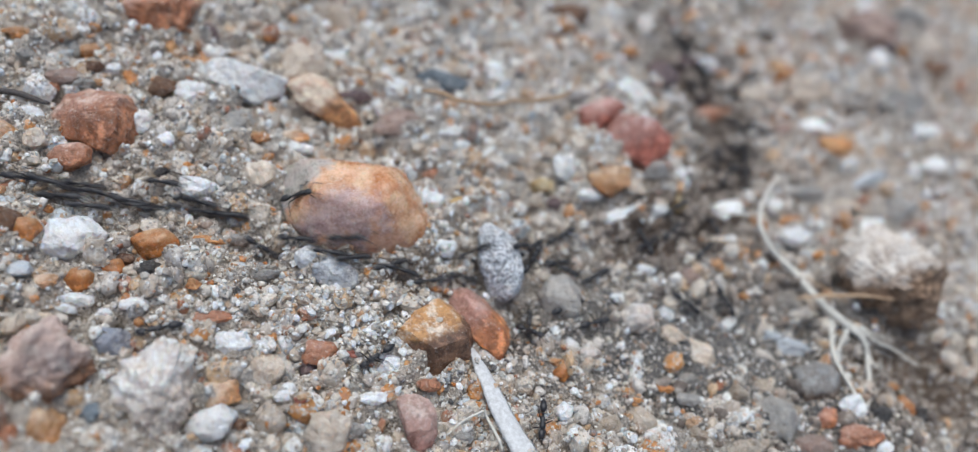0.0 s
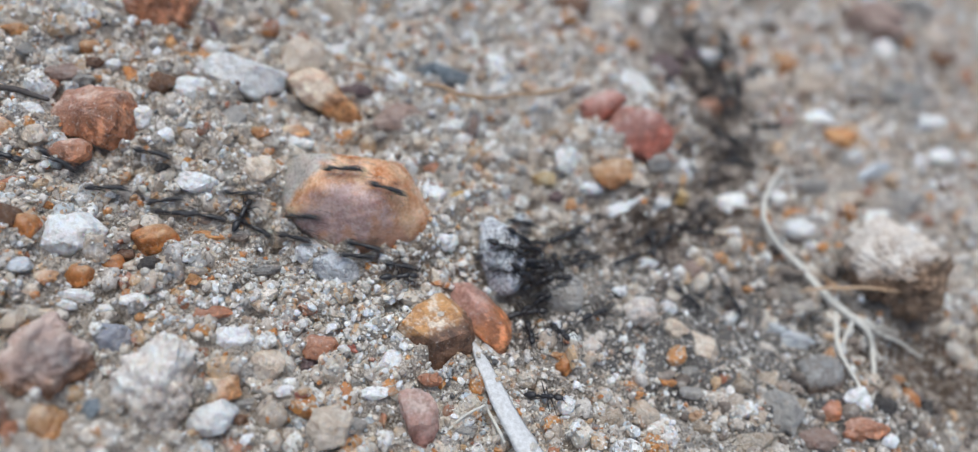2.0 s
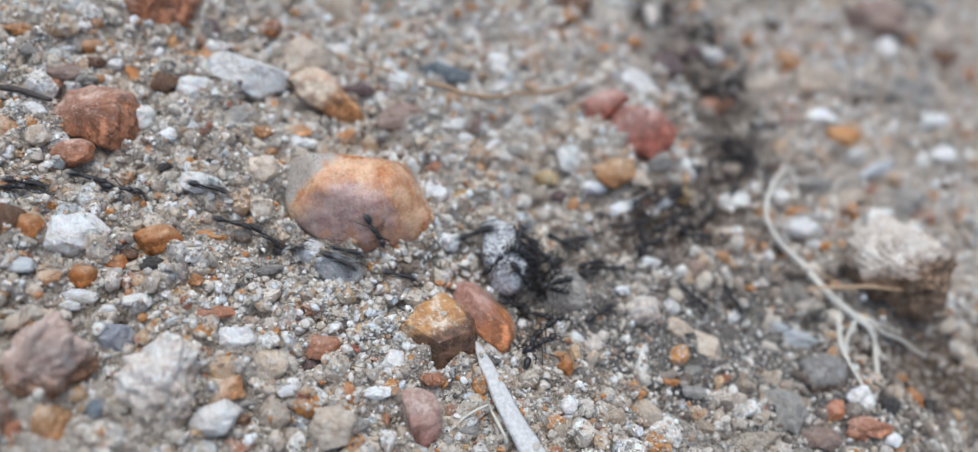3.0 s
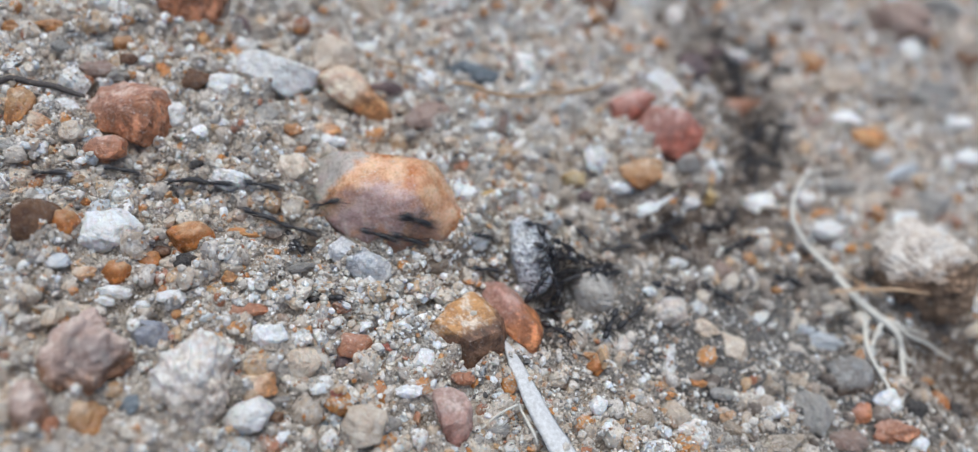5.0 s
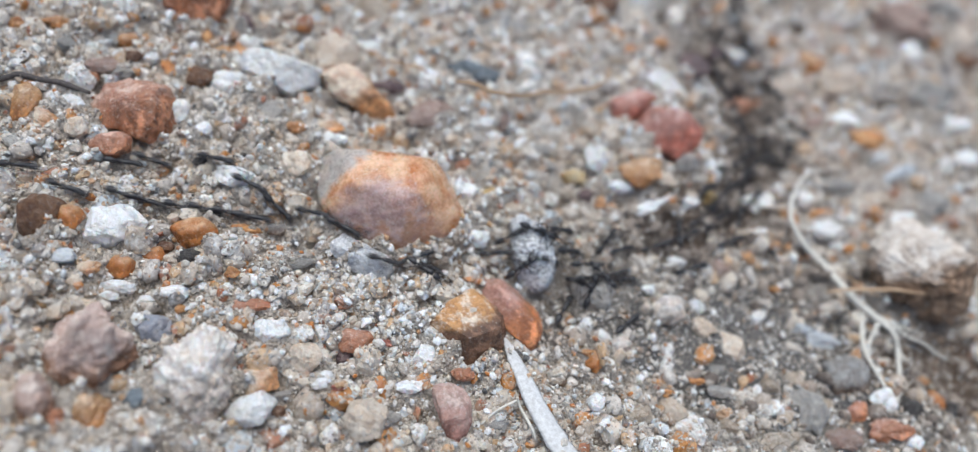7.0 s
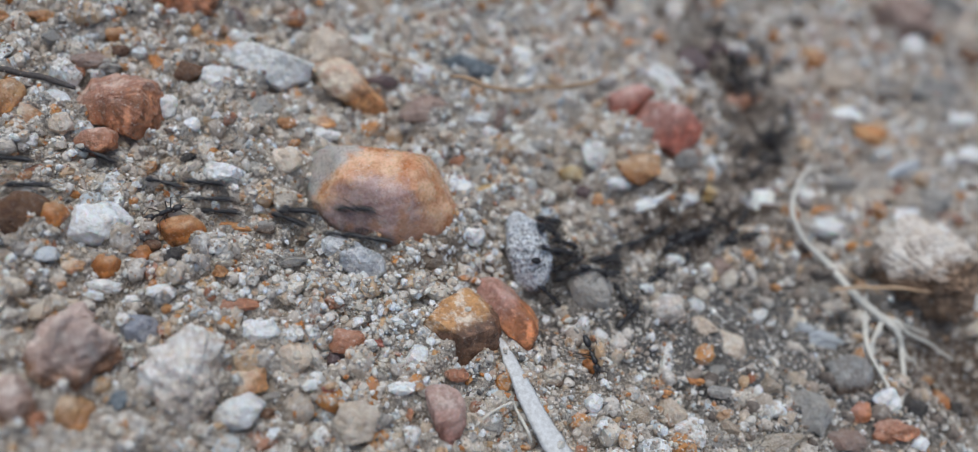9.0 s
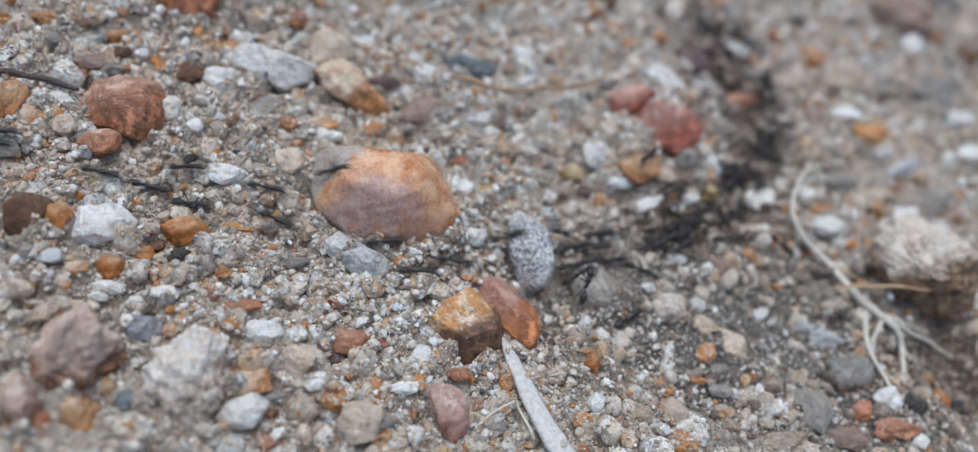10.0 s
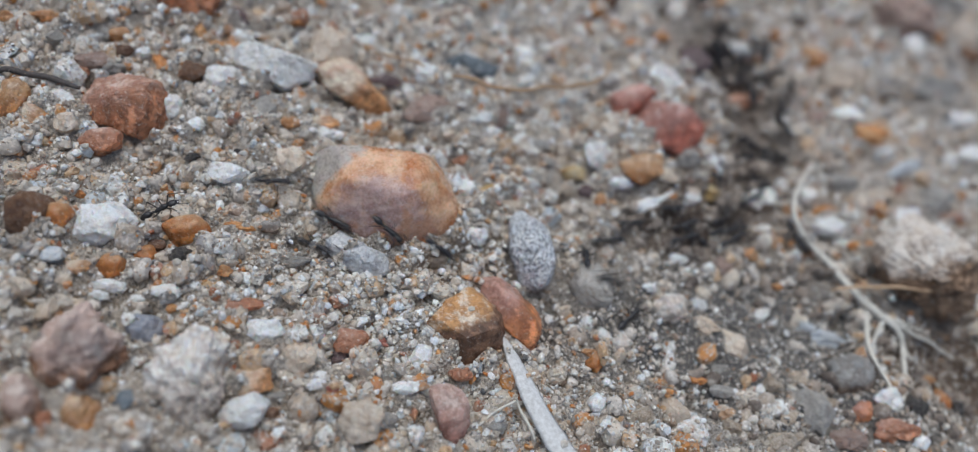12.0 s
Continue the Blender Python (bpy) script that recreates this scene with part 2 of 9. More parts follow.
def summed(nodes, links, terms, low, high):
    """A smooth step from 0 at low to 1 at high over a weighted sum of sockets."""
    total = None
    for socket, weight in terms:
        f = nodes.new("ShaderNodeMath")
        f.operation = "MULTIPLY"
        links.new(socket, f.inputs[0])
        f.inputs[1].default_value = weight
        if total is None:
            total = f.outputs[0]
        else:
            add = nodes.new("ShaderNodeMath")
            links.new(total, add.inputs[0])
            links.new(f.outputs[0], add.inputs[1])
            total = add.outputs[0]
    r = nodes.new("ShaderNodeMapRange")
    r.interpolation_type = "SMOOTHSTEP"
    r.inputs[1].default_value, r.inputs[2].default_value = low, high
    links.new(total, r.inputs[0])
    return r.outputs[0]


def finished(nodes, links, bsdf, colour, where, rough, clear, reach, dust, grime=0.5, relief=0.32):
    """Grain, cracks, clinging sand and gloss common to the larger stones."""
    fine = noise_at(nodes, links, where, 2.2, 6.0, 0.72)
    grain = ramp(nodes, ((0.3, (0.72, 0.7, 0.68)), (0.7, (1.2, 1.2, 1.2))))
    links.new(fine, grain.inputs[0])
    colour = mixed(nodes, links, "MULTIPLY", 0.9 if rough > 0.35 else 0.4, colour, grain.outputs[0])
    crack = ramp(nodes, ((0.44, (1, 1, 1)), (0.5, (0.4, 0.27, 0.2)), (0.56, (1, 1, 1))))
    links.new(noise_at(nodes, links, where, 0.3, 8.0, 0.7), crack.inputs[0])
    colour = mixed(nodes, links, "MULTIPLY", grime, colour, crack.outputs[0])
    sand = ramp(nodes, ((0.56, (0, 0, 0)), (0.68, (dust, dust, dust))))
    links.new(noise_at(nodes, links, where, 2.0, 8.0, 0.75), sand.inputs[0])
    colour = mixed(nodes, links, "MIX", sand.outputs[0], colour, (0.66, 0.6, 0.52))
    links.new(colour, bsdf.inputs["Base Color"])
    wear = ramp(nodes, ((0.35, (rough, rough, rough)), (0.7, (min(rough + 0.35, 0.95),) * 3)))
    links.new(fine, wear.inputs[0])
    links.new(wear.outputs[0], bsdf.inputs["Roughness"])
    if clear:
        bsdf.inputs["Subsurface Weight"].default_value = clear
        bsdf.inputs["Subsurface Radius"].default_value = reach
        bsdf.inputs["Subsurface Scale"].default_value = 0.0014
    broad, both = noise_at(nodes, links, where, 0.7, 5.0, 0.65), nodes.new("ShaderNodeMath")
    both.operation = "MULTIPLY_ADD"
    both.inputs[1].default_value = 2.2
    links.new(broad, both.inputs[0])
    links.new(fine, both.inputs[2])
    bumped(nodes, links, bsdf, both.outputs[0], relief, 0.0004)


def mottled(nodes, links, where, scale, one, other, low=0.38, high=0.62):
    """Two colours in clear-cut patches."""
    r = ramp(nodes, ((low, one), (high, other)))
    links.new(noise_at(nodes, links, where, scale, 7.0, 0.66), r.inputs[0])
    return r.outputs[0]


def agate_material():
    """Banded stone: orange rind, mauve-pink heart, a smoky grey end."""
    m, nodes, links, bsdf = shader("banded_agate")
    where, (x, y, z) = own_mm(nodes, links)
    drift = noise_at(nodes, links, where, 0.3, 6.0, 0.62)
    across = nodes.new("ShaderNodeMath")
    across.operation = "MULTIPLY"
    links.new(x, across.inputs[0])
    links.new(x, across.inputs[1])
    rind = summed(nodes, links, ((across.outputs[0], 0.07), (y, 0.8), (drift, 8.0)), 4.3, 7.0)
    smoky = summed(nodes, links, ((x, -1.0), (y, 1.0), (drift, 7.0)), 10.6, 12.6)
    pale = summed(nodes, links, ((y, -0.6), (x, 0.3), (noise_at(nodes, links, where, 0.45, 5.0, 0.6), 16.0)), 9.0, 13.0)
    orange = mottled(nodes, links, where, 0.33, (0.5, 0.18, 0.05), (0.82, 0.54, 0.34))
    mauve = mottled(nodes, links, where, 0.38, (0.4, 0.25, 0.22), (0.68, 0.5, 0.44))
    mauve = mixed(nodes, links, "MIX", pale, mauve, (0.56, 0.31, 0.2))
    colour = mixed(nodes, links, "MIX", rind, mauve, orange)
    colour = mixed(nodes, links, "MIX", smoky, colour, (0.52, 0.47, 0.42))
    finished(nodes, links, bsdf, colour, where, 0.16, 0.55, (0.9, 0.5, 0.3), 0.8, 0.14, 0.22)
    return m


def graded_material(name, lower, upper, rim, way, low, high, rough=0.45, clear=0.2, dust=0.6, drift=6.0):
    """Stone that changes from one colour to another along a given way, with patches of a third."""
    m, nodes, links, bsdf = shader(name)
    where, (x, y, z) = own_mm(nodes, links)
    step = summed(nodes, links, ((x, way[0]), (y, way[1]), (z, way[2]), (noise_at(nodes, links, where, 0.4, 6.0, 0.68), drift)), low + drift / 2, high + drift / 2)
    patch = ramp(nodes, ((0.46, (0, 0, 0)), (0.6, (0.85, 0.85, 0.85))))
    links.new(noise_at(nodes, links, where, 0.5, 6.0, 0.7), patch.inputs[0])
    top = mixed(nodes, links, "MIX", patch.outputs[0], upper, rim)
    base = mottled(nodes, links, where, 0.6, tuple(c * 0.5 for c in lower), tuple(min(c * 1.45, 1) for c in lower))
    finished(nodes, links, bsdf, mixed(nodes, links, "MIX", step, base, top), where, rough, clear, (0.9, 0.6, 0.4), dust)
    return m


# jasper: besides its own colours, dark base and pale top hold light from above
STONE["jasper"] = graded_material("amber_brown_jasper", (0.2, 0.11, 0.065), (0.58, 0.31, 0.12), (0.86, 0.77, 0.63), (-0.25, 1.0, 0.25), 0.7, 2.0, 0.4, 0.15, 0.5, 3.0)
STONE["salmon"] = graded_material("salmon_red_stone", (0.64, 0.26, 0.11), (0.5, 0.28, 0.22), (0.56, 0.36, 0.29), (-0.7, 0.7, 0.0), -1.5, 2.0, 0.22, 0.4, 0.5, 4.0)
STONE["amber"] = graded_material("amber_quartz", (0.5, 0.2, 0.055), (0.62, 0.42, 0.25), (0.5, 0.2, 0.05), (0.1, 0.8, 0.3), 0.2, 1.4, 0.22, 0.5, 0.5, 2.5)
# clod: lower brown is earth colour plus the shade of its front
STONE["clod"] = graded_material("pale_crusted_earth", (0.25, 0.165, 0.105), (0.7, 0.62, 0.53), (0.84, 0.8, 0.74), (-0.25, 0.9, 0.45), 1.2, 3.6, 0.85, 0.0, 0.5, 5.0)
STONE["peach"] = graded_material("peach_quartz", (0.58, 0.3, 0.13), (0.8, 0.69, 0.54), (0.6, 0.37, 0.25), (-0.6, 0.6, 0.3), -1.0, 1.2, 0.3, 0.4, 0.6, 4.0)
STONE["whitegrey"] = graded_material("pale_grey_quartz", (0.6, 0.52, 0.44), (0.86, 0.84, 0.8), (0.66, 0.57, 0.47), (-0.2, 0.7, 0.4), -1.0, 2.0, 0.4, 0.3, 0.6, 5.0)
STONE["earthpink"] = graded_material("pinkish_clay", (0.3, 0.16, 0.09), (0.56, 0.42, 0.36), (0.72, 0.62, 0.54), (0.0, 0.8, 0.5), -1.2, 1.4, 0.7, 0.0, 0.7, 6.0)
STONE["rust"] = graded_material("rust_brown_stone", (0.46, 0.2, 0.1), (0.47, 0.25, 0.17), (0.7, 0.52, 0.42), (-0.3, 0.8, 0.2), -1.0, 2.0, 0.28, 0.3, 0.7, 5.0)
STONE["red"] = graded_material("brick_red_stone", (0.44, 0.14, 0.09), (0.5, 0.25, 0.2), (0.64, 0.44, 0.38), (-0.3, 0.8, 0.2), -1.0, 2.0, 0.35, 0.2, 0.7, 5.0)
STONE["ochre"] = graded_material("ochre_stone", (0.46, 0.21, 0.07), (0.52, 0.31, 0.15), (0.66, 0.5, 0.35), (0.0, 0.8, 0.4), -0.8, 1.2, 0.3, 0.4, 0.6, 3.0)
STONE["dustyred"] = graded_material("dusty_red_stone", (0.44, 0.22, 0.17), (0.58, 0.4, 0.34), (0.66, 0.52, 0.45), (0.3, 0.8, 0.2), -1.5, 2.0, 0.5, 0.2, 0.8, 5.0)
# slate: the dark lower colour also stands in for the shadow beneath
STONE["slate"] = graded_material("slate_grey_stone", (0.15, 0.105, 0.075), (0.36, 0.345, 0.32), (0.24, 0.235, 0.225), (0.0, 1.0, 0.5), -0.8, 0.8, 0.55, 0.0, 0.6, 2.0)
STONE["agate"] = agate_material()
SOIL = soil_material("dry_sandy_soil")
GRIT = grain_material("mixed_grit", (
    (0.0, (0.86, 0.85, 0.82)), (0.16, (0.6, 0.55, 0.48)), (0.34, (0.72, 0.67, 0.6)), (0.5, (0.42, 0.37, 0.32)), (0.6, (0.6, 0.5, 0.39)),
    (0.74, (0.54, 0.34, 0.2)), (0.81, (0.54, 0.23, 0.07)), (0.86, (0.36, 0.15, 0.08)), (0.89, (0.24, 0.23, 0.225)), (0.93, (0.6, 0.64, 0.66)), (0.97, (0.10, 0.095, 0.09))), 0.3, 0.4, 0.4)
PALE = grain_material("white_granule", ((0.0, (0.92, 0.91, 0.89)), (0.3, (0.74, 0.7, 0.64)), (0.55, (0.64, 0.59, 0.52)), (0.8, (0.54, 0.46, 0.37)), (0.88, (0.68, 0.71, 0.73)), (0.95, (0.5, 0.33, 0.19))), 0.3, 0.0, 0.45)
GRAVEL = grain_material("dusty_gravel", ((0.0, (0.88, 0.87, 0.84)), (0.2, (0.68, 0.6, 0.5)), (0.34, (0.54, 0.44, 0.34)), (0.46, (0.74, 0.66, 0.56)), (0.6, (0.62, 0.43, 0.26)), (0.72, (0.58, 0.27, 0.085)),
    (0.84, (0.4, 0.37, 0.35)), (0.9, (0.42, 0.19, 0.11)), (0.95, (0.6, 0.64, 0.66))), 0.32, 0.5, 0.45)
CRUMB = grain_material("caked_soil", ((0.0, (0.6, 0.53, 0.455)), (0.3, (0.68, 0.62, 0.55)), (0.55, (0.5, 0.42, 0.345)), (0.75, (0.74, 0.69, 0.63)), (0.9, (0.42, 0.31, 0.235))), 0.85, 0.3)
# dark crumb colour that also stands in for shade and massed ants
SHADED_SOIL = grain_material("shaded_dark_soil", ((0.0, (0.24, 0.195, 0.16)), (0.35, (0.32, 0.265, 0.22)), (0.6, (0.15, 0.12, 0.1)), (0.8, (0.4, 0.33, 0.27)), (0.92, (0.54, 0.48, 0.42))), 0.85, 0.3)
DUSTY = grain_material("dusty_sand_grains", (
    (0.0, (0.57, 0.51, 0.44)), (0.30, (0.64, 0.585, 0.515)), (0.55, (0.44, 0.38, 0.32)), (0.70, (0.9, 0.88, 0.85)), (0.82, (0.52, 0.38, 0.26)), (0.92, (0.42, 0.25, 0.15)), (0.94, (0.2, 0.18, 0.17))), 0.6)


def plain_material(name, low, high, scale, rough, spec=0.4, stretch=None, bump=0.4):
    """Fibre, bark or shell with grain in the thing's own space, in millimetres."""
    m, nodes, links, bsdf = shader(name)
    co, mul = nodes.new("ShaderNodeTexCoord"), nodes.new("ShaderNodeVectorMath")
    mul.operation = "MULTIPLY"
    mul.inputs[1].default_value = stretch or (1000, 1000, 1000)
    links.new(co.outputs["Object"], mul.inputs[0])
    tone = ramp(nodes, ((0.3, low), (0.7, high)))
    grain = noise_at(nodes, links, mul.outputs[0], scale, 5.0, 0.65)
    links.new(grain, tone.inputs[0])
    links.new(tone.outputs[0], bsdf.inputs["Base Color"])
    bsdf.inputs["Roughness"].default_value, bsdf.inputs["Specular IOR Level"].default_value = rough, spec
    bumped(nodes, links, bsdf, grain, bump, 0.00008)
    return m


STRAW_WHITE = plain_material("bleached_straw", (0.52, 0.5, 0.47), (0.76, 0.75, 0.73), 2.0, 0.6)
ROOT_PALE = plain_material("pale_dry_root", (0.6, 0.55, 0.46), (0.78, 0.74, 0.66), 1.6, 0.6)
STRAW_TAN = plain_material("tan_dry_straw", (0.36, 0.22, 0.12), (0.54, 0.39, 0.25), 1.6, 0.6)
TWIG_DARK = plain_material("dark_twig_bark", (0.05, 0.042, 0.038), (0.12, 0.1, 0.09), 2.5, 0.75)
SHELL = plain_material("black_ant_shell", (0.016, 0.015, 0.016), (0.034, 0.031, 0.032), 3.0, 0.36, 0.5, None, 0.15)
LIMB = plain_material("dark_brown_ant_limb", (0.022, 0.016, 0.015), (0.04, 0.03, 0.027), 4.0, 0.42, 0.45, None, 0.1)


# ---- terrain: heights of the soil, metres ----
def waves(x, y, size, seed, count=9):
    """Smooth uneven relief between about -1 and 1 with bumps of the given size."""
    rng = np.random.RandomState(seed)
    total = np.zeros_like(x)
    for _ in range(count):
        way, shift, stretch = rng.uniform(0, 2 * math.pi), rng.uniform(0, 2 * math.pi), rng.uniform(0.7, 1.5)
        total = total + np.sin((x * math.cos(way) + y * math.sin(way)) * 2 * math.pi / (size * stretch) + shift)
    return total / math.sqrt(count)


TRAIL = ((12.0, 61.7), (24.9, 49.9), (32.2, 37.6), (29.5, 22.1), (21.6, 10.2), (14.6, -0.5), (8.0, -9.5))
TRACK = ((-75.0, -34.0), (-45.7, -23.6), (-31.4, -18.8), (-20.5, -14.1), (-9.1, -15.0), (-1.1, -12.3), (8.0, -9.5))


def off_line(x, y, line):
    """How far points lie from a line of corners, all in millimetres."""
    best = np.full(np.shape(x), 1e9)
    for (ax, ay), (bx, by) in zip(line, line[1:]):
        dx, dy = bx - ax, by - ay
        s = np.clip(((x - ax) * dx + (y - ay) * dy) / (dx * dx + dy * dy), 0, 1)
        best = np.minimum(best, np.hypot(x - ax - s * dx, y - ay - s * dy))
    return best


def dome(x, y, cx, cy, rx, ry, turn, high):
    c, s = math.cos(radians(turn)), math.sin(radians(turn))
    u, v = ((x - cx) * c + (y - cy) * s) / rx, (-(x - cx) * s + (y - cy) * c) / ry
    return high * np.exp(-(u * u + v * v))


def ground(x, y):
    """Height of the soil at x, y."""
    x, y = np.asarray(x, float) * 1000, np.asarray(y, float) * 1000
    z = -3.6 * np.exp(-(off_line(x, y, TRAIL[:4]) / 6.0) ** 4) - 1.3 * np.exp(-(off_line(x, y, TRAIL[3:]) / 5.0) ** 2)
    z = z - 0.9 * np.exp(-(off_line(x, y, TRACK) / 5.0) ** 2)
    z = z + dome(x, y, 14, 24, 11, 13, 60, 2.4)
    z = z + 2.0 * np.exp(-(((((x - 65) * 0.9 + (y - 26) * 0.43) / 11) ** 2 + ((-(x - 65) * 0.43 + (y - 26) * 0.9) / 6) ** 2)) ** 2)
    z = z + dome(x, y, 33, -2, 22, 10, 30, -1.3)
    z = z + dome(x, y, -38, -40, 16, 12, 20, 1.4)
    z = z + dome(x, y, -22, -14, 16, 10, 20, 0.6)
    z = z + dome(x, y, 68, 13, 12, 7, 30, -3.0)
    flat = 1 - 0.45 * np.exp(-(((x - 33) / 22) ** 2 + ((y + 0) / 12) ** 2))
    z = z + flat * (0.9 * waves(x, y, 26, 3) + 0.6 * waves(x, y, 8, 4) - 0.95 * np.abs(waves(x, y, 5.5, 7)) + 0.42 * waves(x, y, 3.2, 5) + 0.2 * waves(x, y, 1.5, 6))
    return z / 1000


# ---- mesh helpers ----
def mesh_of(name, verts, faces, material, smooth=True):
    me = bpy.data.meshes.new(name)
    verts, faces = np.asarray(verts, np.float32), np.asarray(faces, np.int32)
    k = faces.shape[1]
    me.vertices.add(len(verts))
    me.vertices.foreach_set("co", verts.ravel())
    me.loops.add(faces.size)
    me.loops.foreach_set("vertex_index", faces.ravel())
    me.polygons.add(len(faces))
    me.polygons.foreach_set("loop_start", np.arange(0, faces.size, k, dtype=np.int32))
    me.polygons.foreach_set("use_smooth", np.full(len(faces), smooth))
    me.update(calc_edges=True)
    me.materials.append(material)
    return me


def ball(level):
    """Verts and faces of a unit icosphere."""
    bm = bmesh.new()
    bmesh.ops.create_icosphere(bm, subdivisions=level, radius=1.0)
    bm.verts.ensure_lookup_table()
    out = np.array([v.co[:] for v in bm.verts]), np.array([[v.index for v in f.verts] for f in bm.faces])
    bm.free()
    return out


CRYSTAL = np.array([(1, 0, 0), (-1, 0, 0), (0, 1, 0), (0, -1, 0), (0, 0, 1), (0, 0, -1)], float), np.array([(0, 2, 4), (2, 1, 4), (1, 3, 4), (3, 0, 4), (2, 0, 5), (1, 2, 5), (3, 1, 5), (0, 3, 5)])
BALL1, BALL2, BALL3, BALL4, BALL5 = (ball(k) for k in range(1, 6))


def chipped(verts, seed, cuts=7, sharp=30.0, lumps=0.07, low=0.42, square=2.3, faces=()):
    """Turns a unit ball into a broken stone: two blocks of flat cuts grown together, chipped, roughened."""
    rng = np.random.RandomState(seed)
    rounded = 1 / ((np.abs(verts) ** square).sum(1) ** (1 / square))

    def block(count, inner, outer, keen, planes=()):
        ways = rng.normal(size=(count, 3))
        depth = rng.uniform(inner, outer, count)
        if planes:
            ways, depth = np.array(planes, float)[:, :3], np.array(planes, float)[:, 3]
        ways = ways / np.linalg.norm(ways, axis=1)[:, None]
        lean = np.clip(verts @ ways.T, 1e-3, None) / depth
        return (rounded ** -keen + (lean ** keen).sum(1)) ** (-1 / keen)

    if faces:
        r = np.minimum(block(0, 1, 1, sharp, faces), block(cuts * 3, 0.84, 1.0, sharp * 2))
    else:
        r = np.maximum(block(cuts, low, low + 0.3, sharp), 0.93 * block(cuts, low, low + 0.3, sharp))
        r = np.minimum(r, block(cuts * 3, low + 0.16, low + 0.5, sharp * 2))
    for size, high in ((2.0, lumps), (5.0, lumps * 0.6), (11.0, lumps * 0.4), (22.0, lumps * 0.22)):
        for _ in range(5):
            way, shift = rng.normal(size=3) * size, rng.uniform(0, 6.28)
            r = r + high / 2.2 * np.sin(verts @ way + shift) * r
    out = verts * (r * (1 + lumps * 0.22 * rng.normal(size=len(verts))))[:, None]
    return out / np.abs(out).max(0)


# ---- pebbles ----
LABELS = {
    "white": "small chipped white quartz pebble in the soil", "whitegrey": "large pale grey quartz pebble, dusty", "cream": "cream-coloured quartz pebble with tan stains",
    "grey": "dusty grey stone half sunk in soil", "tan": "tan sandstone pebble with rough faces", "peach": "peach-coloured quartz pebble with orange patches",
    "orange": "small bright orange quartz pebble", "ochre": "ochre brown pebble with a rough skin", "yellow": "small honey-yellow quartz pebble",
    "brown": "dark brown pebble with rusty spots", "rust": "rust-brown stone with worn edges", "red": "brick-red stone with chipped edges",
    "salmon": "smooth salmon-red stone beside the straw", "pink": "dull pinkish stone coated in dust", "earthpink": "lump of pinkish baked clay", "plum": "dull plum-grey pebble lying in sand",
    "dark": "tiny charcoal-black pebble lying in sand", "slate": "slate-grey stone with a brown foot and painted shade, half sunk", "bluegrey": "dark blue-grey pebble with pale flecks", "paleblue": "pale bluish quartz pebble, dusty",
    "lavender": "lavender-grey translucent quartz pebble", "glass": "smoky translucent quartz pebble", "marble": "white and grey marbled quartz stone beside the trail",
    "granite": "black-speckled grey granite stone beside the ant trail", "earth": "crumbly brown clump of soil", "clod": "brown clod of earth with a pale crust, shade painted on its underside", "agate": "large translucent orange and pink agate stone",
    "dustyred": "dull red stone coated in pale dust",
    "amber": "smooth translucent amber-orange quartz pebble",
    "jasper": "blocky amber-brown jasper stone with sharp corners",
}
STONE_SEED, SET = [100], []


def pebble(x, y, long, wide, high, turn, kind, sink=0.36, tip=0, cuts=7, sharp=30.0, low=0.42, rough=0.08, square=2.3, faces=(), lift=0.0):
    """One stone on the soil: half lengths in millimetres, turn in degrees."""
    STONE_SEED[0] += 1
    base, tris = BALL4 if long > 3.5 else BALL3
    pts = chipped(base, STONE_SEED[0], cuts, sharp, rough, low, square, faces) * (np.array([long, wide, high]) / 1000)
    ob = new("pebble", mesh_of("pebble", pts, tris, STONE[kind], kind in ("agate", "salmon")))
    z = float(ground(x / 1000, y / 1000)) + high / 1000 * (1 - 2 * sink) + lift / 1000
    ob.matrix_world = pose(x / 1000, y / 1000, z, tip, 0, turn)
    SET.append((x, y, long, wide, high, turn))
    return tagged(ob, LABELS[kind], "pebble", "pebbles in the soil")


LEAN = Matrix.Rotation(radians(37.4), 4, "X") @ Matrix.Rotation(radians(26.4), 4, "Z")


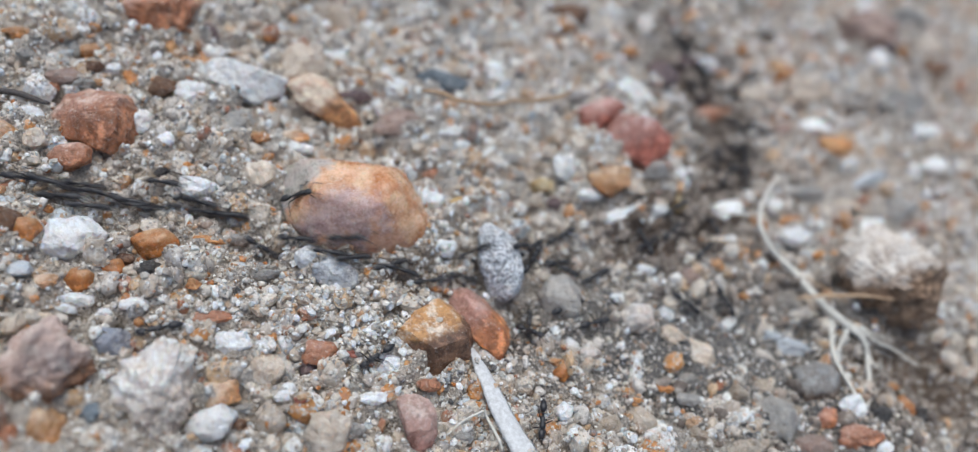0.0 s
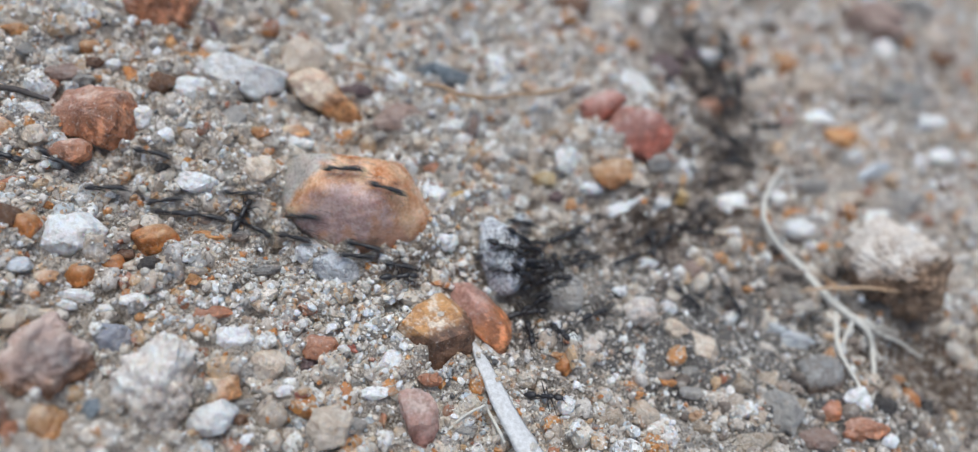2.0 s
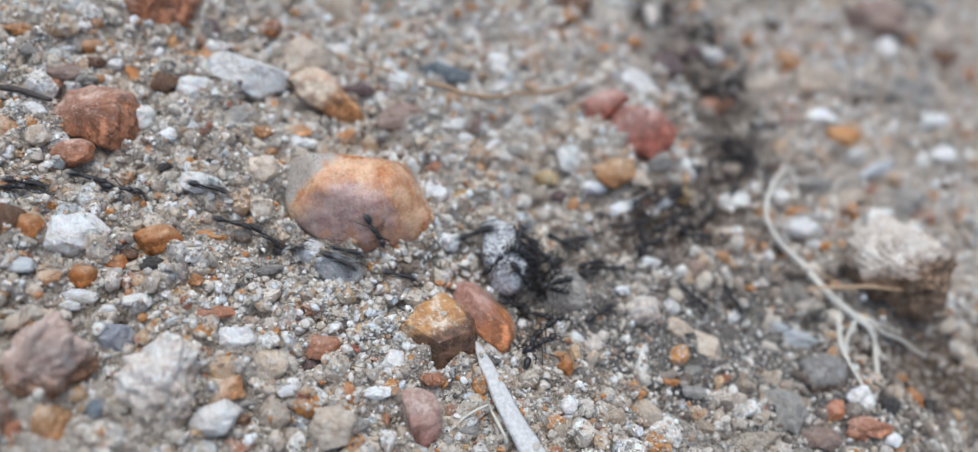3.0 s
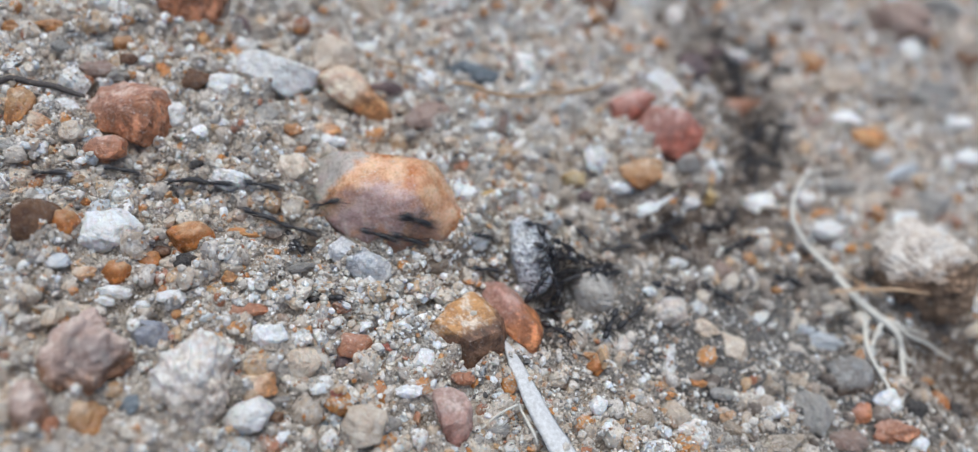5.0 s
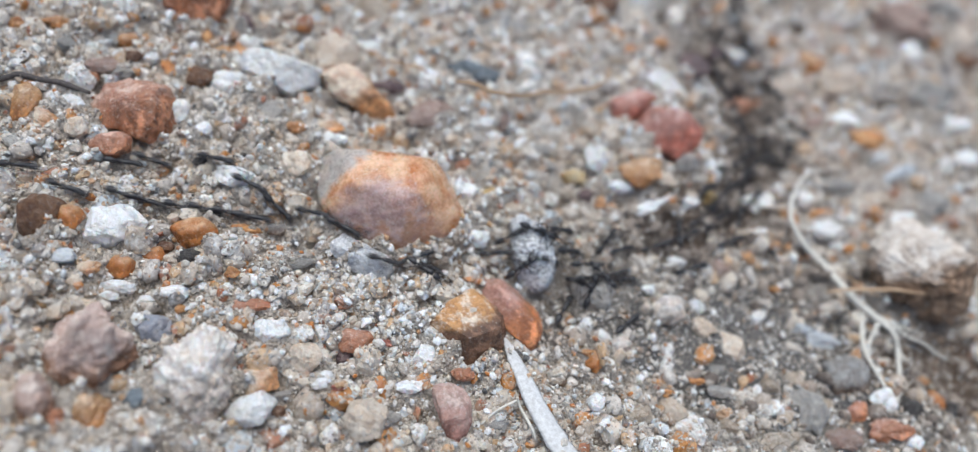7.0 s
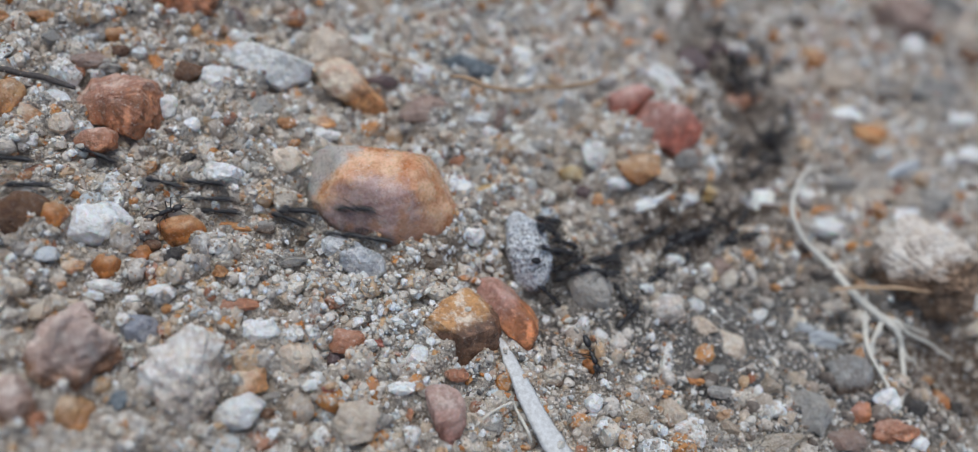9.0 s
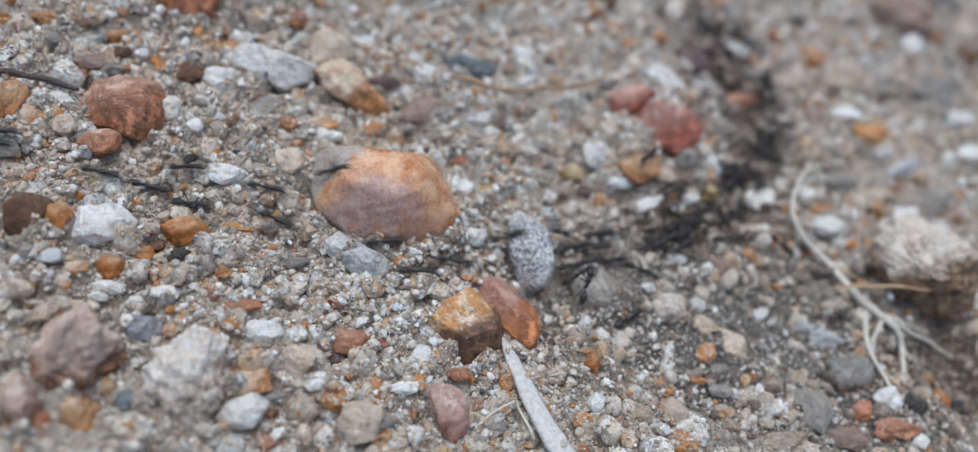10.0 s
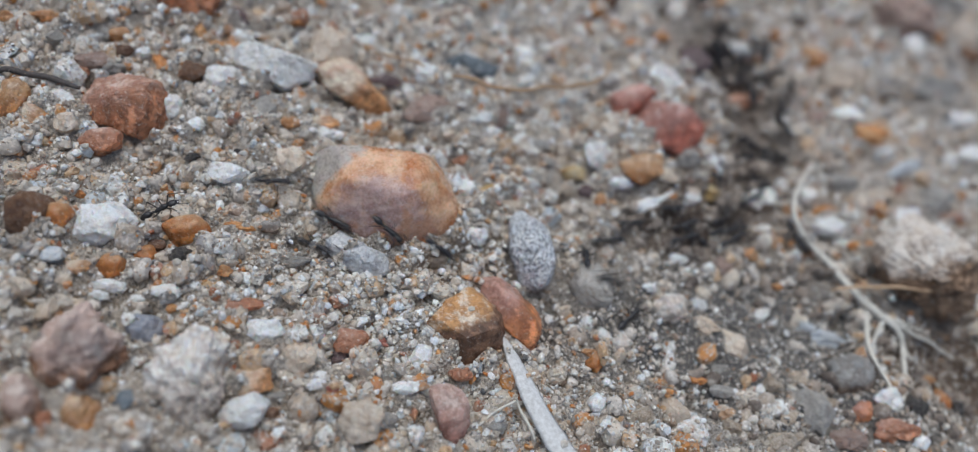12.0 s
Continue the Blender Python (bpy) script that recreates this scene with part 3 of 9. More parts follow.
def stone(x, y, lift, sides, thick, kind, keen=18, rough=0.05, cuts=()):
    """One of the larger stones, tilted like its neighbours: centre and its height over the soil in millimetres, flat sides as (way in degrees, distance),
    half its thickness, broken faces as (x, y, z, share of the distance to its rounded skin)."""
    STONE_SEED[0] += 1
    rng = np.random.RandomState(STONE_SEED[0])
    long, wide = (max(d * abs(f(radians(w))) for w, d in sides) for f in (math.cos, math.sin))
    verts, tris = BALL5 if long > 3.4 else BALL4
    ways, depth = [], []
    for w, d in sides:
        ways.append((math.cos(radians(w)), math.sin(radians(w)), rng.uniform(-0.05, 0.3)))
        depth.append(d)
    for n in cuts or [(rng.normal() * 0.55, rng.normal() * 0.55, rng.uniform(0.5, 1.0), rng.uniform(0.7, 0.9)) for _ in range(7)]:
        v = np.array(n[:3]) / np.linalg.norm(n[:3])
        ways.append(tuple(v))
        depth.append(n[3] * math.sqrt((long * v[0]) ** 2 + (wide * v[1]) ** 2 + (thick * v[2]) ** 2))
    ways += [(0, 0, 1), (0, 0, -1)]
    depth += [thick, thick]
    lean = np.clip(verts @ (np.array(ways) / np.linalg.norm(ways, axis=1)[:, None]).T, 1e-4, None) / np.array(depth)
    r = (lean ** keen).sum(1) ** (-1 / keen)
    flakes = rng.normal(size=(26, 3))
    flakes /= np.linalg.norm(flakes, axis=1)[:, None]
    r = np.minimum(r, r.max() * 2) * (1 - rough * 0.5 * np.abs(np.sin((verts @ flakes.T) * 6.0 + rng.uniform(0, 6, 26))).min(1))
    for size, high in ((2.2, 0.8), (5.0, 0.6), (11.0, 0.45), (23.0, 0.3), (44.0, 0.16)):
        for _ in range(5):
            r = r * (1 + rough * high / 2.2 * np.sin(verts @ (rng.normal(size=3) * size) + rng.uniform(0, 6.28)))
    ob = new("stone", mesh_of("stone", verts * r[:, None] / 1000, tris, STONE[kind], kind in ("agate", "salmon", "amber")))
    ob.matrix_world = Matrix.Translation((x / 1000, y / 1000, float(ground(x / 1000, y / 1000)) + lift / 1000)) @ LEAN
    SET.append((x, y, long, wide, thick, 26))
    return tagged(ob, LABELS[kind], "stone", "larger stones in the soil")


stone(-17.5, -10.3, 3.6, ((-146, 7.4), (-113, 6.1), (-78, 7.6), (-50, 9.0), (21, 8.7), (39, 7.9), (86, 6.4), (132, 10.1), (178, 9.9)), 5.5, "agate", keen=13, rough=0.03, cuts=((-0.18, -0.42, 0.89, 0.72), (0.1, 0.6, 0.79, 0.8), (0.75, -0.05, 0.66, 0.84), (-0.72, 0.3, 0.62, 0.8), (0.45, -0.5, 0.74, 0.84)))
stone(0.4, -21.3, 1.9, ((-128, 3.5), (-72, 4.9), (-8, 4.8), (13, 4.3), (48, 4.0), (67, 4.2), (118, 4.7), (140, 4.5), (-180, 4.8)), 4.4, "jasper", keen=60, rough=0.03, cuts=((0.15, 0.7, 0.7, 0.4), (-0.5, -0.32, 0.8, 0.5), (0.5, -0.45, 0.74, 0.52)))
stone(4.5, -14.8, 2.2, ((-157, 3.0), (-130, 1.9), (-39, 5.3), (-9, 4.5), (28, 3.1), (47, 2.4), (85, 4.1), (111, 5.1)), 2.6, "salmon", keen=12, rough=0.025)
stone(3.7, -6.1, 2.7, ((-161, 2.9), (-108, 5.1), (-57, 4.9), (-13, 3.3), (10, 2.9), (52, 4.1), (70, 4.7), (147, 4.3), (177, 3.1)), 2.7, "granite", keen=12, rough=0.05)
stone(-16.0, -18.0, 1.5, ((-162, 3.3), (-129, 2.4), (-103, 2.6), (-51, 4.0), (22, 3.2), (62, 1.7), (137, 4.3)), 2.5, "marble", keen=34, rough=0.06)
stone(-53.0, -14.7, 2.0, ((-110, 3.1), (-48, 5.2), (-8, 5.2), (22, 5.1), (82, 3.4), (100, 3.8), (152, 4.9)), 2.6, "rust", keen=26, rough=0.05)
stone(-51.5, -20.8, 0.9, ((-162, 2.7), (-86, 1.7), (-60, 1.7), (-7, 2.6), (56, 2.4), (103, 1.5), (121, 1.7)), 1.2, "rust", keen=20, rough=0.05)
stone(-63.4, -20.8, 1.4, ((-74, 2.4), (-31, 1.6), (0, 1.6), (59, 2.3), (105, 2.5), (-180, 1.7)), 1.2, "ochre")
stone(-60.1, -21.3, 0.8, ((-170, 1.7), (-103, 1.5), (-51, 1.7), (14, 1.7), (75, 1.5), (131, 1.7)), 1.3, "peach", keen=12)
stone(-36.4, -46.5, 2.2, ((-169, 4.0), (-131, 4.4), (-68, 4.2), (-32, 3.8), (7, 4.0), (57, 4.5), (96, 4.6), (156, 4.0)), 3.1, "earthpink", keen=12, rough=0.13)
stone(-32.4, -51.2, 1.2, ((-174, 1.9), (-99, 2.5), (-45, 2.1), (7, 1.9), (63, 2.3), (140, 2.0)), 1.5, "ochre", keen=12, rough=0.1)
stone(-24.8, -43.3, 2.2, ((-164, 4.0), (-101, 4.7), (-58, 4.4), (-6, 3.6), (18, 3.5), (56, 4.2), (122, 4.4), (162, 3.5)), 3.1, "whitegrey", keen=16, rough=0.12)
stone(-44.1, -30.9, 1.3, ((-99, 2.7), (-63, 2.5), (-13, 3.3), (52, 2.7), (104, 2.3), (130, 2.6), (-180, 3.6)), 2.0, "white", keen=40, rough=0.05)
stone(-35.6, -26.5, 1.0, ((-162, 2.6), (-81, 1.7), (-29, 2.3), (37, 2.4), (87, 1.8), (120, 2.0)), 1.5, "amber", keen=11, rough=0.03)
stone(-38.2, -31.5, 0.5, ((-150, 1.7), (-92, 1.0), (-43, 1.5), (27, 1.7), (92, 1.0), (141, 1.5)), 0.9, "amber", keen=11, rough=0.03)
stone(-40.1, -34.4, 0.8, ((-141, 1.5), (-72, 1.5), (-12, 1.5), (43, 1.7), (101, 1.4), (153, 1.6)), 1.3, "amber", keen=11, rough=0.03)
stone(-37.9, -29.5, 0.7, ((-163, 1.1), (-102, 0.9), (-61, 0.8), (13, 1.2), (81, 0.9), (135, 0.9)), 0.8, "brown", keen=11, rough=0.03)
stone(-50.4, -35.0, 1.4, ((-163, 2.4), (-90, 2.8), (-39, 2.5), (3, 2.3), (59, 2.7), (103, 2.6), (164, 2.3)), 1.9, "brown", keen=12, rough=0.06)
stone(-47.7, -33.2, 0.7, ((-163, 1.5), (-90, 1.6), (-25, 1.5), (30, 1.4), (81, 1.4), (139, 1.5)), 1.2, "amber", keen=11, rough=0.04)
stone(-29.5, 6.8, 1.9, ((-159, 4.3), (-122, 2.2), (-75, 4.8), (23, 3.4), (41, 2.3), (73, 3.2), (115, 4.8)), 3.1, "peach", keen=24, rough=0.06)
stone(-36.4, 11.0, 1.3, ((-165, 3.4), (-113, 2.9), (-80, 2.4), (-62, 2.7), (22, 3.0), (57, 2.9), (127, 2.5)), 2.3, "cream", keen=30, rough=0.06)
stone(-40.9, 2.2, 1.6, ((-153, 4.4), (-116, 2.2), (-71, 4.0), (-13, 6.0), (72, 2.4), (114, 4.4)), 2.2, "white", keen=34, rough=0.06)
stone(-16.8, 20.0, 0.8, ((-164, 3.5), (-102, 1.2), (-28, 3.8), (70, 1.5), (105, 2.1)), 1.5, "bluegrey", keen=30, rough=0.07)
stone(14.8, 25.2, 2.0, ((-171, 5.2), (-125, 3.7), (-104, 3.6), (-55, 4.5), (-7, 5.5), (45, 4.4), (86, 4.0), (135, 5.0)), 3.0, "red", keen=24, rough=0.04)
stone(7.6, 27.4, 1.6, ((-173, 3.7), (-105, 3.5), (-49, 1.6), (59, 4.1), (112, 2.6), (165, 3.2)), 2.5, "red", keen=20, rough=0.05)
stone(13.3, 15.8, 1.3, ((-153, 2.6), (-122, 2.2), (-55, 2.2), (0, 3.3), (87, 2.2), (117, 2.4)), 1.8, "ochre", keen=26, rough=0.05)
stone(6.5, 15.7, 1.1, ((-172, 1.7), (-116, 1.9), (-25, 1.7), (48, 1.8), (102, 2.0)), 1.6, "white", keen=30, rough=0.05)
stone(4.5, 11.8, 0.6, ((-151, 1.5), (-90, 1.1), (-16, 1.7), (73, 1.1), (113, 1.1)), 0.9, "yellow", keen=16)
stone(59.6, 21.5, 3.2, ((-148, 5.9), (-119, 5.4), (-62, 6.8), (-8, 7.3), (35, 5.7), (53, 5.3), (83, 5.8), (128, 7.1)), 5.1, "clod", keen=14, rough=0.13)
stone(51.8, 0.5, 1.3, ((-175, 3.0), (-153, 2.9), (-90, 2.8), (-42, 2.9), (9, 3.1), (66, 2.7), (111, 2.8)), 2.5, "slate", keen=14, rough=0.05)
stone(53.7, -4.0, 0.8, ((-173, 1.4), (-117, 1.7), (-58, 1.5), (-5, 1.4), (71, 1.7), (148, 1.2)), 1.2, "salmon", keen=14)
stone(61.1, 0.2, 0.8, ((-143, 1.4), (-72, 1.5), (0, 1.8), (74, 1.4), (131, 1.5)), 1.4, "dark", keen=14)
stone(66.2, 5.5, 0.7, ((-162, 1.4), (-95, 1.4), (-14, 1.4), (49, 1.2), (127, 1.2)), 1.3, "amber", keen=14)
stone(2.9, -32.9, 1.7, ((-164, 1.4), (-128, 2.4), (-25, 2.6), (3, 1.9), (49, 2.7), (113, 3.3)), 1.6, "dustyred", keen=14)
stone(-5.8, -38.6, 1.1, ((-148, 2.1), (-80, 2.1), (-15, 2.2), (36, 2.2), (98, 2.0), (149, 2.2)), 1.7, "cream", keen=18, rough=0.08)
stone(-17.7, -43.1, 1.1, ((-133, 2.4), (-69, 1.8), (-27, 2.1), (48, 2.5), (108, 1.7), (143, 2.0)), 1.7, "white", keen=30)
stone(-18.4, -39.6, 0.7, ((-135, 2.1), (-80, 1.2), (-40, 1.8), (39, 2.3), (96, 1.4), (149, 2.1)), 1.2, "peach", keen=24)
stone(-15.5, -34.8, 0.8, ((-147, 1.8), (-94, 1.5), (-43, 1.8), (32, 1.7), (80, 1.5), (141, 1.8)), 1.3, "cream", keen=18, rough=0.09)
stone(-20.8, -34.1, 0.6, ((-141, 2.1), (-90, 1.4), (-59, 1.5), (24, 2.2), (93, 1.4), (140, 1.8)), 1.1, "white", keen=20, rough=0.08)
stone(-32.6, -39.5, 0.8, ((-142, 2.2), (-90, 1.8), (-33, 2.5), (49, 1.9), (86, 1.6), (140, 2.5)), 1.3, "lavender", keen=20)
stone(-3.1, -27.0, 0.9, ((-142, 1.2), (-50, 1.2), (6, 1.4), (72, 1.5), (149, 1.2)), 1.3, "white", keen=36)
stone(-11.5, -29.7, 0.7, ((-158, 1.9), (-99, 1.4), (-55, 1.5), (22, 2.0), (85, 1.4), (146, 1.8)), 1.1, "rust", keen=20)
stone(29.2, -16.9, 0.8, ((-159, 1.9), (-119, 1.4), (-90, 1.7), (13, 2.0), (51, 1.4), (110, 1.8)), 1.3, "cream", keen=26)
stone(24.6, -2.9, 1.1, ((-162, 2.3), (-108, 1.9), (-50, 2.2), (11, 2.3), (75, 2.0), (129, 2.1)), 1.7, "whitegrey", keen=18)
stone(34.5, -3.4, 1.0, ((-162, 2.4), (-108, 1.9), (-64, 2.2), (11, 2.5), (71, 1.9), (128, 2.3)), 1.7, "cream", keen=20)
stone(30.2, 8.5, 0.8, ((-158, 1.7), (-101, 1.4), (-35, 1.8), (52, 1.4), (125, 1.6)), 1.3, "pink", keen=20)
stone(13.4, -6.4, 1.6, ((-152, 2.5), (-71, 2.9), (-16, 2.6), (37, 2.7), (94, 3.0), (150, 2.7)), 2.0, "glass", keen=14, rough=0.03)
stone(16.9, -11.3, 0.5, ((-155, 1.2), (-90, 1.1), (-25, 1.2), (53, 1.0), (127, 1.0)), 1.0, "white", keen=26)
stone(19.7, -11.8, 0.7, ((-171, 1.2), (-96, 1.4), (-27, 1.1), (45, 1.2), (126, 1.1)), 1.2, "whitegrey", keen=20)
stone(16.8, -16.7, 0.7, ((-169, 1.1), (-118, 1.2), (-37, 1.1), (40, 1.1), (118, 1.2)), 1.1, "amber", keen=14)
stone(18.8, -22.2, 0.5, ((-162, 1.0), (-84, 0.9), (-14, 1.0), (58, 0.9), (135, 0.9)), 0.9, "white", keen=16)
stone(-36.9, -53.1, 1.5, ((-84, 2.9), (-11, 1.7), (32, 1.8), (108, 2.8), (-180, 1.8)), 1.4, "earthpink", keen=16, rough=0.1)

pebble(-57.1, 8.1, 6.25, 5.33, 4.91, 28, "rust")
pebble(-49.8, 8.9, 2.13, 1.94, 1.78, 39, "plum")
pebble(-48.3, 6.4, 1.15, 1.18, 1.06, 39, "plum")
pebble(-58.1, 5.2, 1.46, 1.20, 1.10, 39, "tan")
pebble(-62.2, 1.1, 1.49, 1.40, 1.29, 40, "dark")
pebble(-69.4, -12.5, 1.25, 1.06, 0.98, 38, "cream")
pebble(-69.9, -6.4, 1.83, 1.23, 1.13, 39, "ochre")
pebble(-73.4, -9.7, 1.18, 0.99, 0.91, 39, "ochre")
pebble(-60.6, -3.0, 2.84, 1.69, 1.55, 39, "ochre")
pebble(-57.8, -6.4, 1.41, 1.11, 1.02, 23, "brown")
pebble(-55.9, -5.1, 1.14, 1.23, 1.05, -15, "white")
pebble(-53.3, -4.9, 1.90, 1.58, 1.45, 9, "orange")
pebble(-52.1, 3.1, 1.16, 1.39, 1.07, 39, "orange")
pebble(-48.9, 1.7, 1.16, 1.36, 1.07, 38, "orange")
pebble(-60.3, -10.1, 3.47, 1.58, 1.46, 38, "pink")
pebble(-60.8, -12.4, 1.69, 0.84, 0.78, 23, "rust")
pebble(-48.4, -5.1, 2.11, 1.81, 1.67, 37, "brown")
pebble(-44.8, -4.0, 2.62, 2.23, 2.05, 12, "white")
pebble(-47.8, -10.9, 2.04, 2.34, 1.88, 36, "white")
pebble(-43.2, -11.7, 1.33, 0.99, 0.91, 36, "white")
pebble(-41.3, -9.7, 0.97, 0.72, 0.66, 22, "white")
pebble(-43.7, -8.9, 0.81, 0.61, 0.56, 36, "white")
pebble(-51.3, -7.2, 0.82, 0.74, 0.68, 37, "white")
pebble(-49.0, 12.5, 1.46, 1.37, 1.26, 39, "tan")
pebble(-42.5, 13.5, 1.27, 1.12, 1.03, 39, "orange")
pebble(-60.5, -25.9, 2.00, 1.37, 1.26, 35, "grey")
pebble(-65.5, -9.9, 1.28, 1.07, 0.98, 38, "grey")
pebble(-63.7, -7.4, 1.58, 0.98, 0.90, 38, "white")
pebble(-62.4, -4.7, 1.35, 1.11, 1.03, 39, "grey")
pebble(-63.1, -10.8, 1.03, 0.85, 0.78, 38, "white")
pebble(-59.2, -17.8, 2.04, 1.47, 1.35, 36, "white")
pebble(-56.1, -20.7, 1.61, 1.70, 1.48, 36, "cream")
pebble(-57.4, -9.5, 1.75, 1.26, 1.16, 37, "grey")
pebble(-47.1, 1.6, 1.46, 1.02, 0.94, 38, "white")
pebble(-37.7, -4.1, 2.85, 1.89, 1.74, 36, "grey")
pebble(-30.1, -1.7, 2.46, 1.37, 1.26, 36, "peach")
pebble(-28.4, -3.0, 2.16, 1.04, 0.96, 35, "white")
pebble(-33.5, -4.6, 1.43, 1.03, 0.95, 36, "ochre")
pebble(-36.2, 23.9, 4.08, 2.94, 2.70, -27, "tan")
pebble(-34.4, 21.6, 1.48, 1.30, 1.20, 39, "ochre")
pebble(-33.4, 16.9, 2.45, 2.26, 2.08, 38, "white")
pebble(-27.9, 28.0, 1.02, 1.36, 0.94, 39, "ochre")
pebble(-21.2, 14.9, 2.57, 1.80, 1.65, 37, "white")
pebble(-10.9, 29.8, 3.10, 3.26, 2.85, 10, "white")
pebble(-7.5, 29.2, 2.28, 1.59, 1.47, 37, "paleblue")
pebble(-8.6, 25.0, 2.72, 1.13, 1.04, 58, "white")
pebble(-26.5, 10.6, 2.73, 1.32, 1.21, 30, "plum")
pebble(-23.6, 8.6, 1.23, 0.54, 0.49, 23, "dark")
pebble(-18.3, 9.0, 4.90, 2.61, 2.40, 46, "pink")
pebble(-15.7, 13.5, 1.30, 2.01, 1.20, -40, "glass")
pebble(-23.3, 11.9, 1.43, 1.06, 0.98, 37, "white")
pebble(-24.6, 15.3, 1.67, 0.97, 0.89, 38, "peach")
pebble(4.6, 44.4, 2.17, 1.58, 1.45, 25, "orange")
pebble(-3.5, 51.1, 4.05, 3.02, 2.78, 26, "brown")
pebble(2.8, 39.6, 2.46, 1.71, 1.57, 38, "tan")
pebble(11.2, 40.5, 5.04, 2.37, 2.18, -8, "white")
pebble(8.9, 22.5, 1.06, 2.47, 0.97, 10, "white")
pebble(6.6, 20.4, 1.83, 1.80, 1.65, 35, "cream")
pebble(-9.3, 15.1, 1.44, 2.85, 1.32, 10, "pink")
pebble(-9.0, 10.5, 1.56, 1.47, 1.35, 35, "white")
pebble(-5.2, 14.3, 3.31, 0.85, 0.78, 72, "white")
pebble(-11.2, 11.4, 2.22, 1.14, 1.05, 36, "white")
pebble(-10.9, 8.6, 1.43, 1.34, 1.23, 35, "glass")
pebble(-14.2, 6.6, 1.18, 0.99, 0.91, 35, "cream")
pebble(-20.3, 5.7, 1.39, 1.22, 1.12, 35, "white")
pebble(-5.5, 0.9, 2.33, 1.28, 1.18, 43, "yellow")
pebble(-2.9, 0.5, 3.19, 1.39, 1.28, 39, "cream")
pebble(-8.5, -1.5, 1.85, 1.61, 1.48, 34, "white")
pebble(-7.3, 3.6, 2.15, 1.90, 1.75, 34, "glass")
pebble(-3.9, 3.6, 1.16, 1.04, 0.96, 9, "peach")
pebble(-10.5, 4.8, 2.70, 1.29, 1.19, 35, "rust")
pebble(-1.9, 13.8, 1.74, 1.15, 1.06, 35, "grey")
pebble(4.6, 5.8, 1.08, 0.60, 0.55, 44, "ochre")
pebble(7.3, 9.3, 1.38, 1.20, 1.10, 34, "plum")
pebble(4.3, 8.7, 1.49, 1.09, 1.00, 34, "tan")
pebble(9.6, 8.9, 1.05, 1.26, 0.97, -4, "ochre")
pebble(3.7, 16.0, 1.79, 1.51, 1.39, 35, "tan")
pebble(0.9, 11.5, 1.50, 1.23, 1.14, 35, "grey")
pebble(21.6, 16.3, 1.50, 1.17, 1.07, 82, "white")
pebble(24.8, 22.1, 1.63, 1.92, 1.50, 10, "yellow")
pebble(22.1, 17.7, 1.87, 1.38, 1.27, 34, "white")
pebble(17.2, 18.3, 1.85, 1.39, 1.28, 34, "cream")
pebble(19.7, 23.0, 2.16, 1.81, 1.67, 35, "grey")
pebble(23.9, 26.9, 1.99, 2.49, 1.83, 35, "white")
pebble(16.9, 13.3, 4.23, 1.13, 1.04, 57, "white")
pebble(11.4, 13.4, 2.37, 1.23, 1.13, 34, "white")
pebble(28.2, 0.7, 1.59, 1.25, 1.15, 20, "white")
pebble(29.7, -2.8, 2.17, 1.42, 1.30, 6, "cream")
pebble(34.1, -6.9, 3.05, 1.00, 0.92, 28, "grey")
pebble(31.0, -10.8, 1.44, 0.72, 0.66, 24, "orange")
pebble(27.7, -14.7, 0.93, 0.54, 0.50, 29, "orange")
pebble(20.7, -1.0, 1.44, 0.97, 0.89, 31, "white")
pebble(23.6, 6.9, 1.65, 0.94, 0.86, 32, "white")
pebble(14.3, 6.4, 1.55, 0.41, 0.38, 37, "white")
pebble(40.2, 5.3, 0.67, 1.05, 0.61, -46, "white")
pebble(48.3, 6.3, 5.01, 1.76, 1.62, 11, "paleblue")
pebble(41.0, -6.7, 1.56, 1.33, 1.23, 29, "tan")
pebble(45.1, -2.6, 1.82, 1.73, 1.59, -1, "tan")
pebble(41.4, -9.3, 1.22, 0.53, 0.48, 45, "white")
pebble(69.8, 6.4, 1.42, 1.50, 1.31, 29, "dark")
pebble(46.9, -6.8, 3.32, 3.12, 2.87, -20, "grey")
pebble(58.9, -4.5, 3.85, 2.06, 1.89, 28, "rust")
pebble(62.1, -4.7, 1.25, 1.57, 1.15, -33, "white")
pebble(52.4, -8.8, 3.61, 1.90, 1.75, 28, "pink")
pebble(43.3, -14.2, 3.84, 1.51, 1.39, 37, "tan")
pebble(37.1, -15.3, 2.12, 1.10, 1.01, -1, "tan")
pebble(35.3, -18.2, 2.05, 1.19, 1.10, 28, "grey")
pebble(56.9, -0.3, 2.21, 1.81, 1.66, -4, "white")
pebble(64.9, 9.2, 2.13, 0.68, 0.63, 20, "ochre")
pebble(50.1, -4.5, 1.94, 1.61, 1.48, 8, "tan")
pebble(39.2, 10.7, 1.37, 0.64, 0.59, 31, "orange")
pebble(56.0, 46.6, 5.67, 1.51, 1.39, 51, "paleblue")
pebble(52.3, 38.8, 3.74, 1.62, 1.49, 34, "cream")
pebble(48.9, 50.6, 3.46, 2.02, 1.86, 19, "orange")
pebble(59.4, 90.2, 2.96, 2.41, 2.21, 38, "ochre")
pebble(55.6, 83.2, 2.84, 2.48, 2.28, 38, "white")
pebble(51.6, 89.7, 7.04, 5.49, 5.05, 27, "pink")
pebble(39.4, 49.8, 2.33, 1.64, 1.51, 36, "pink")
pebble(23.0, 58.4, 2.60, 1.72, 1.58, 28, "white")
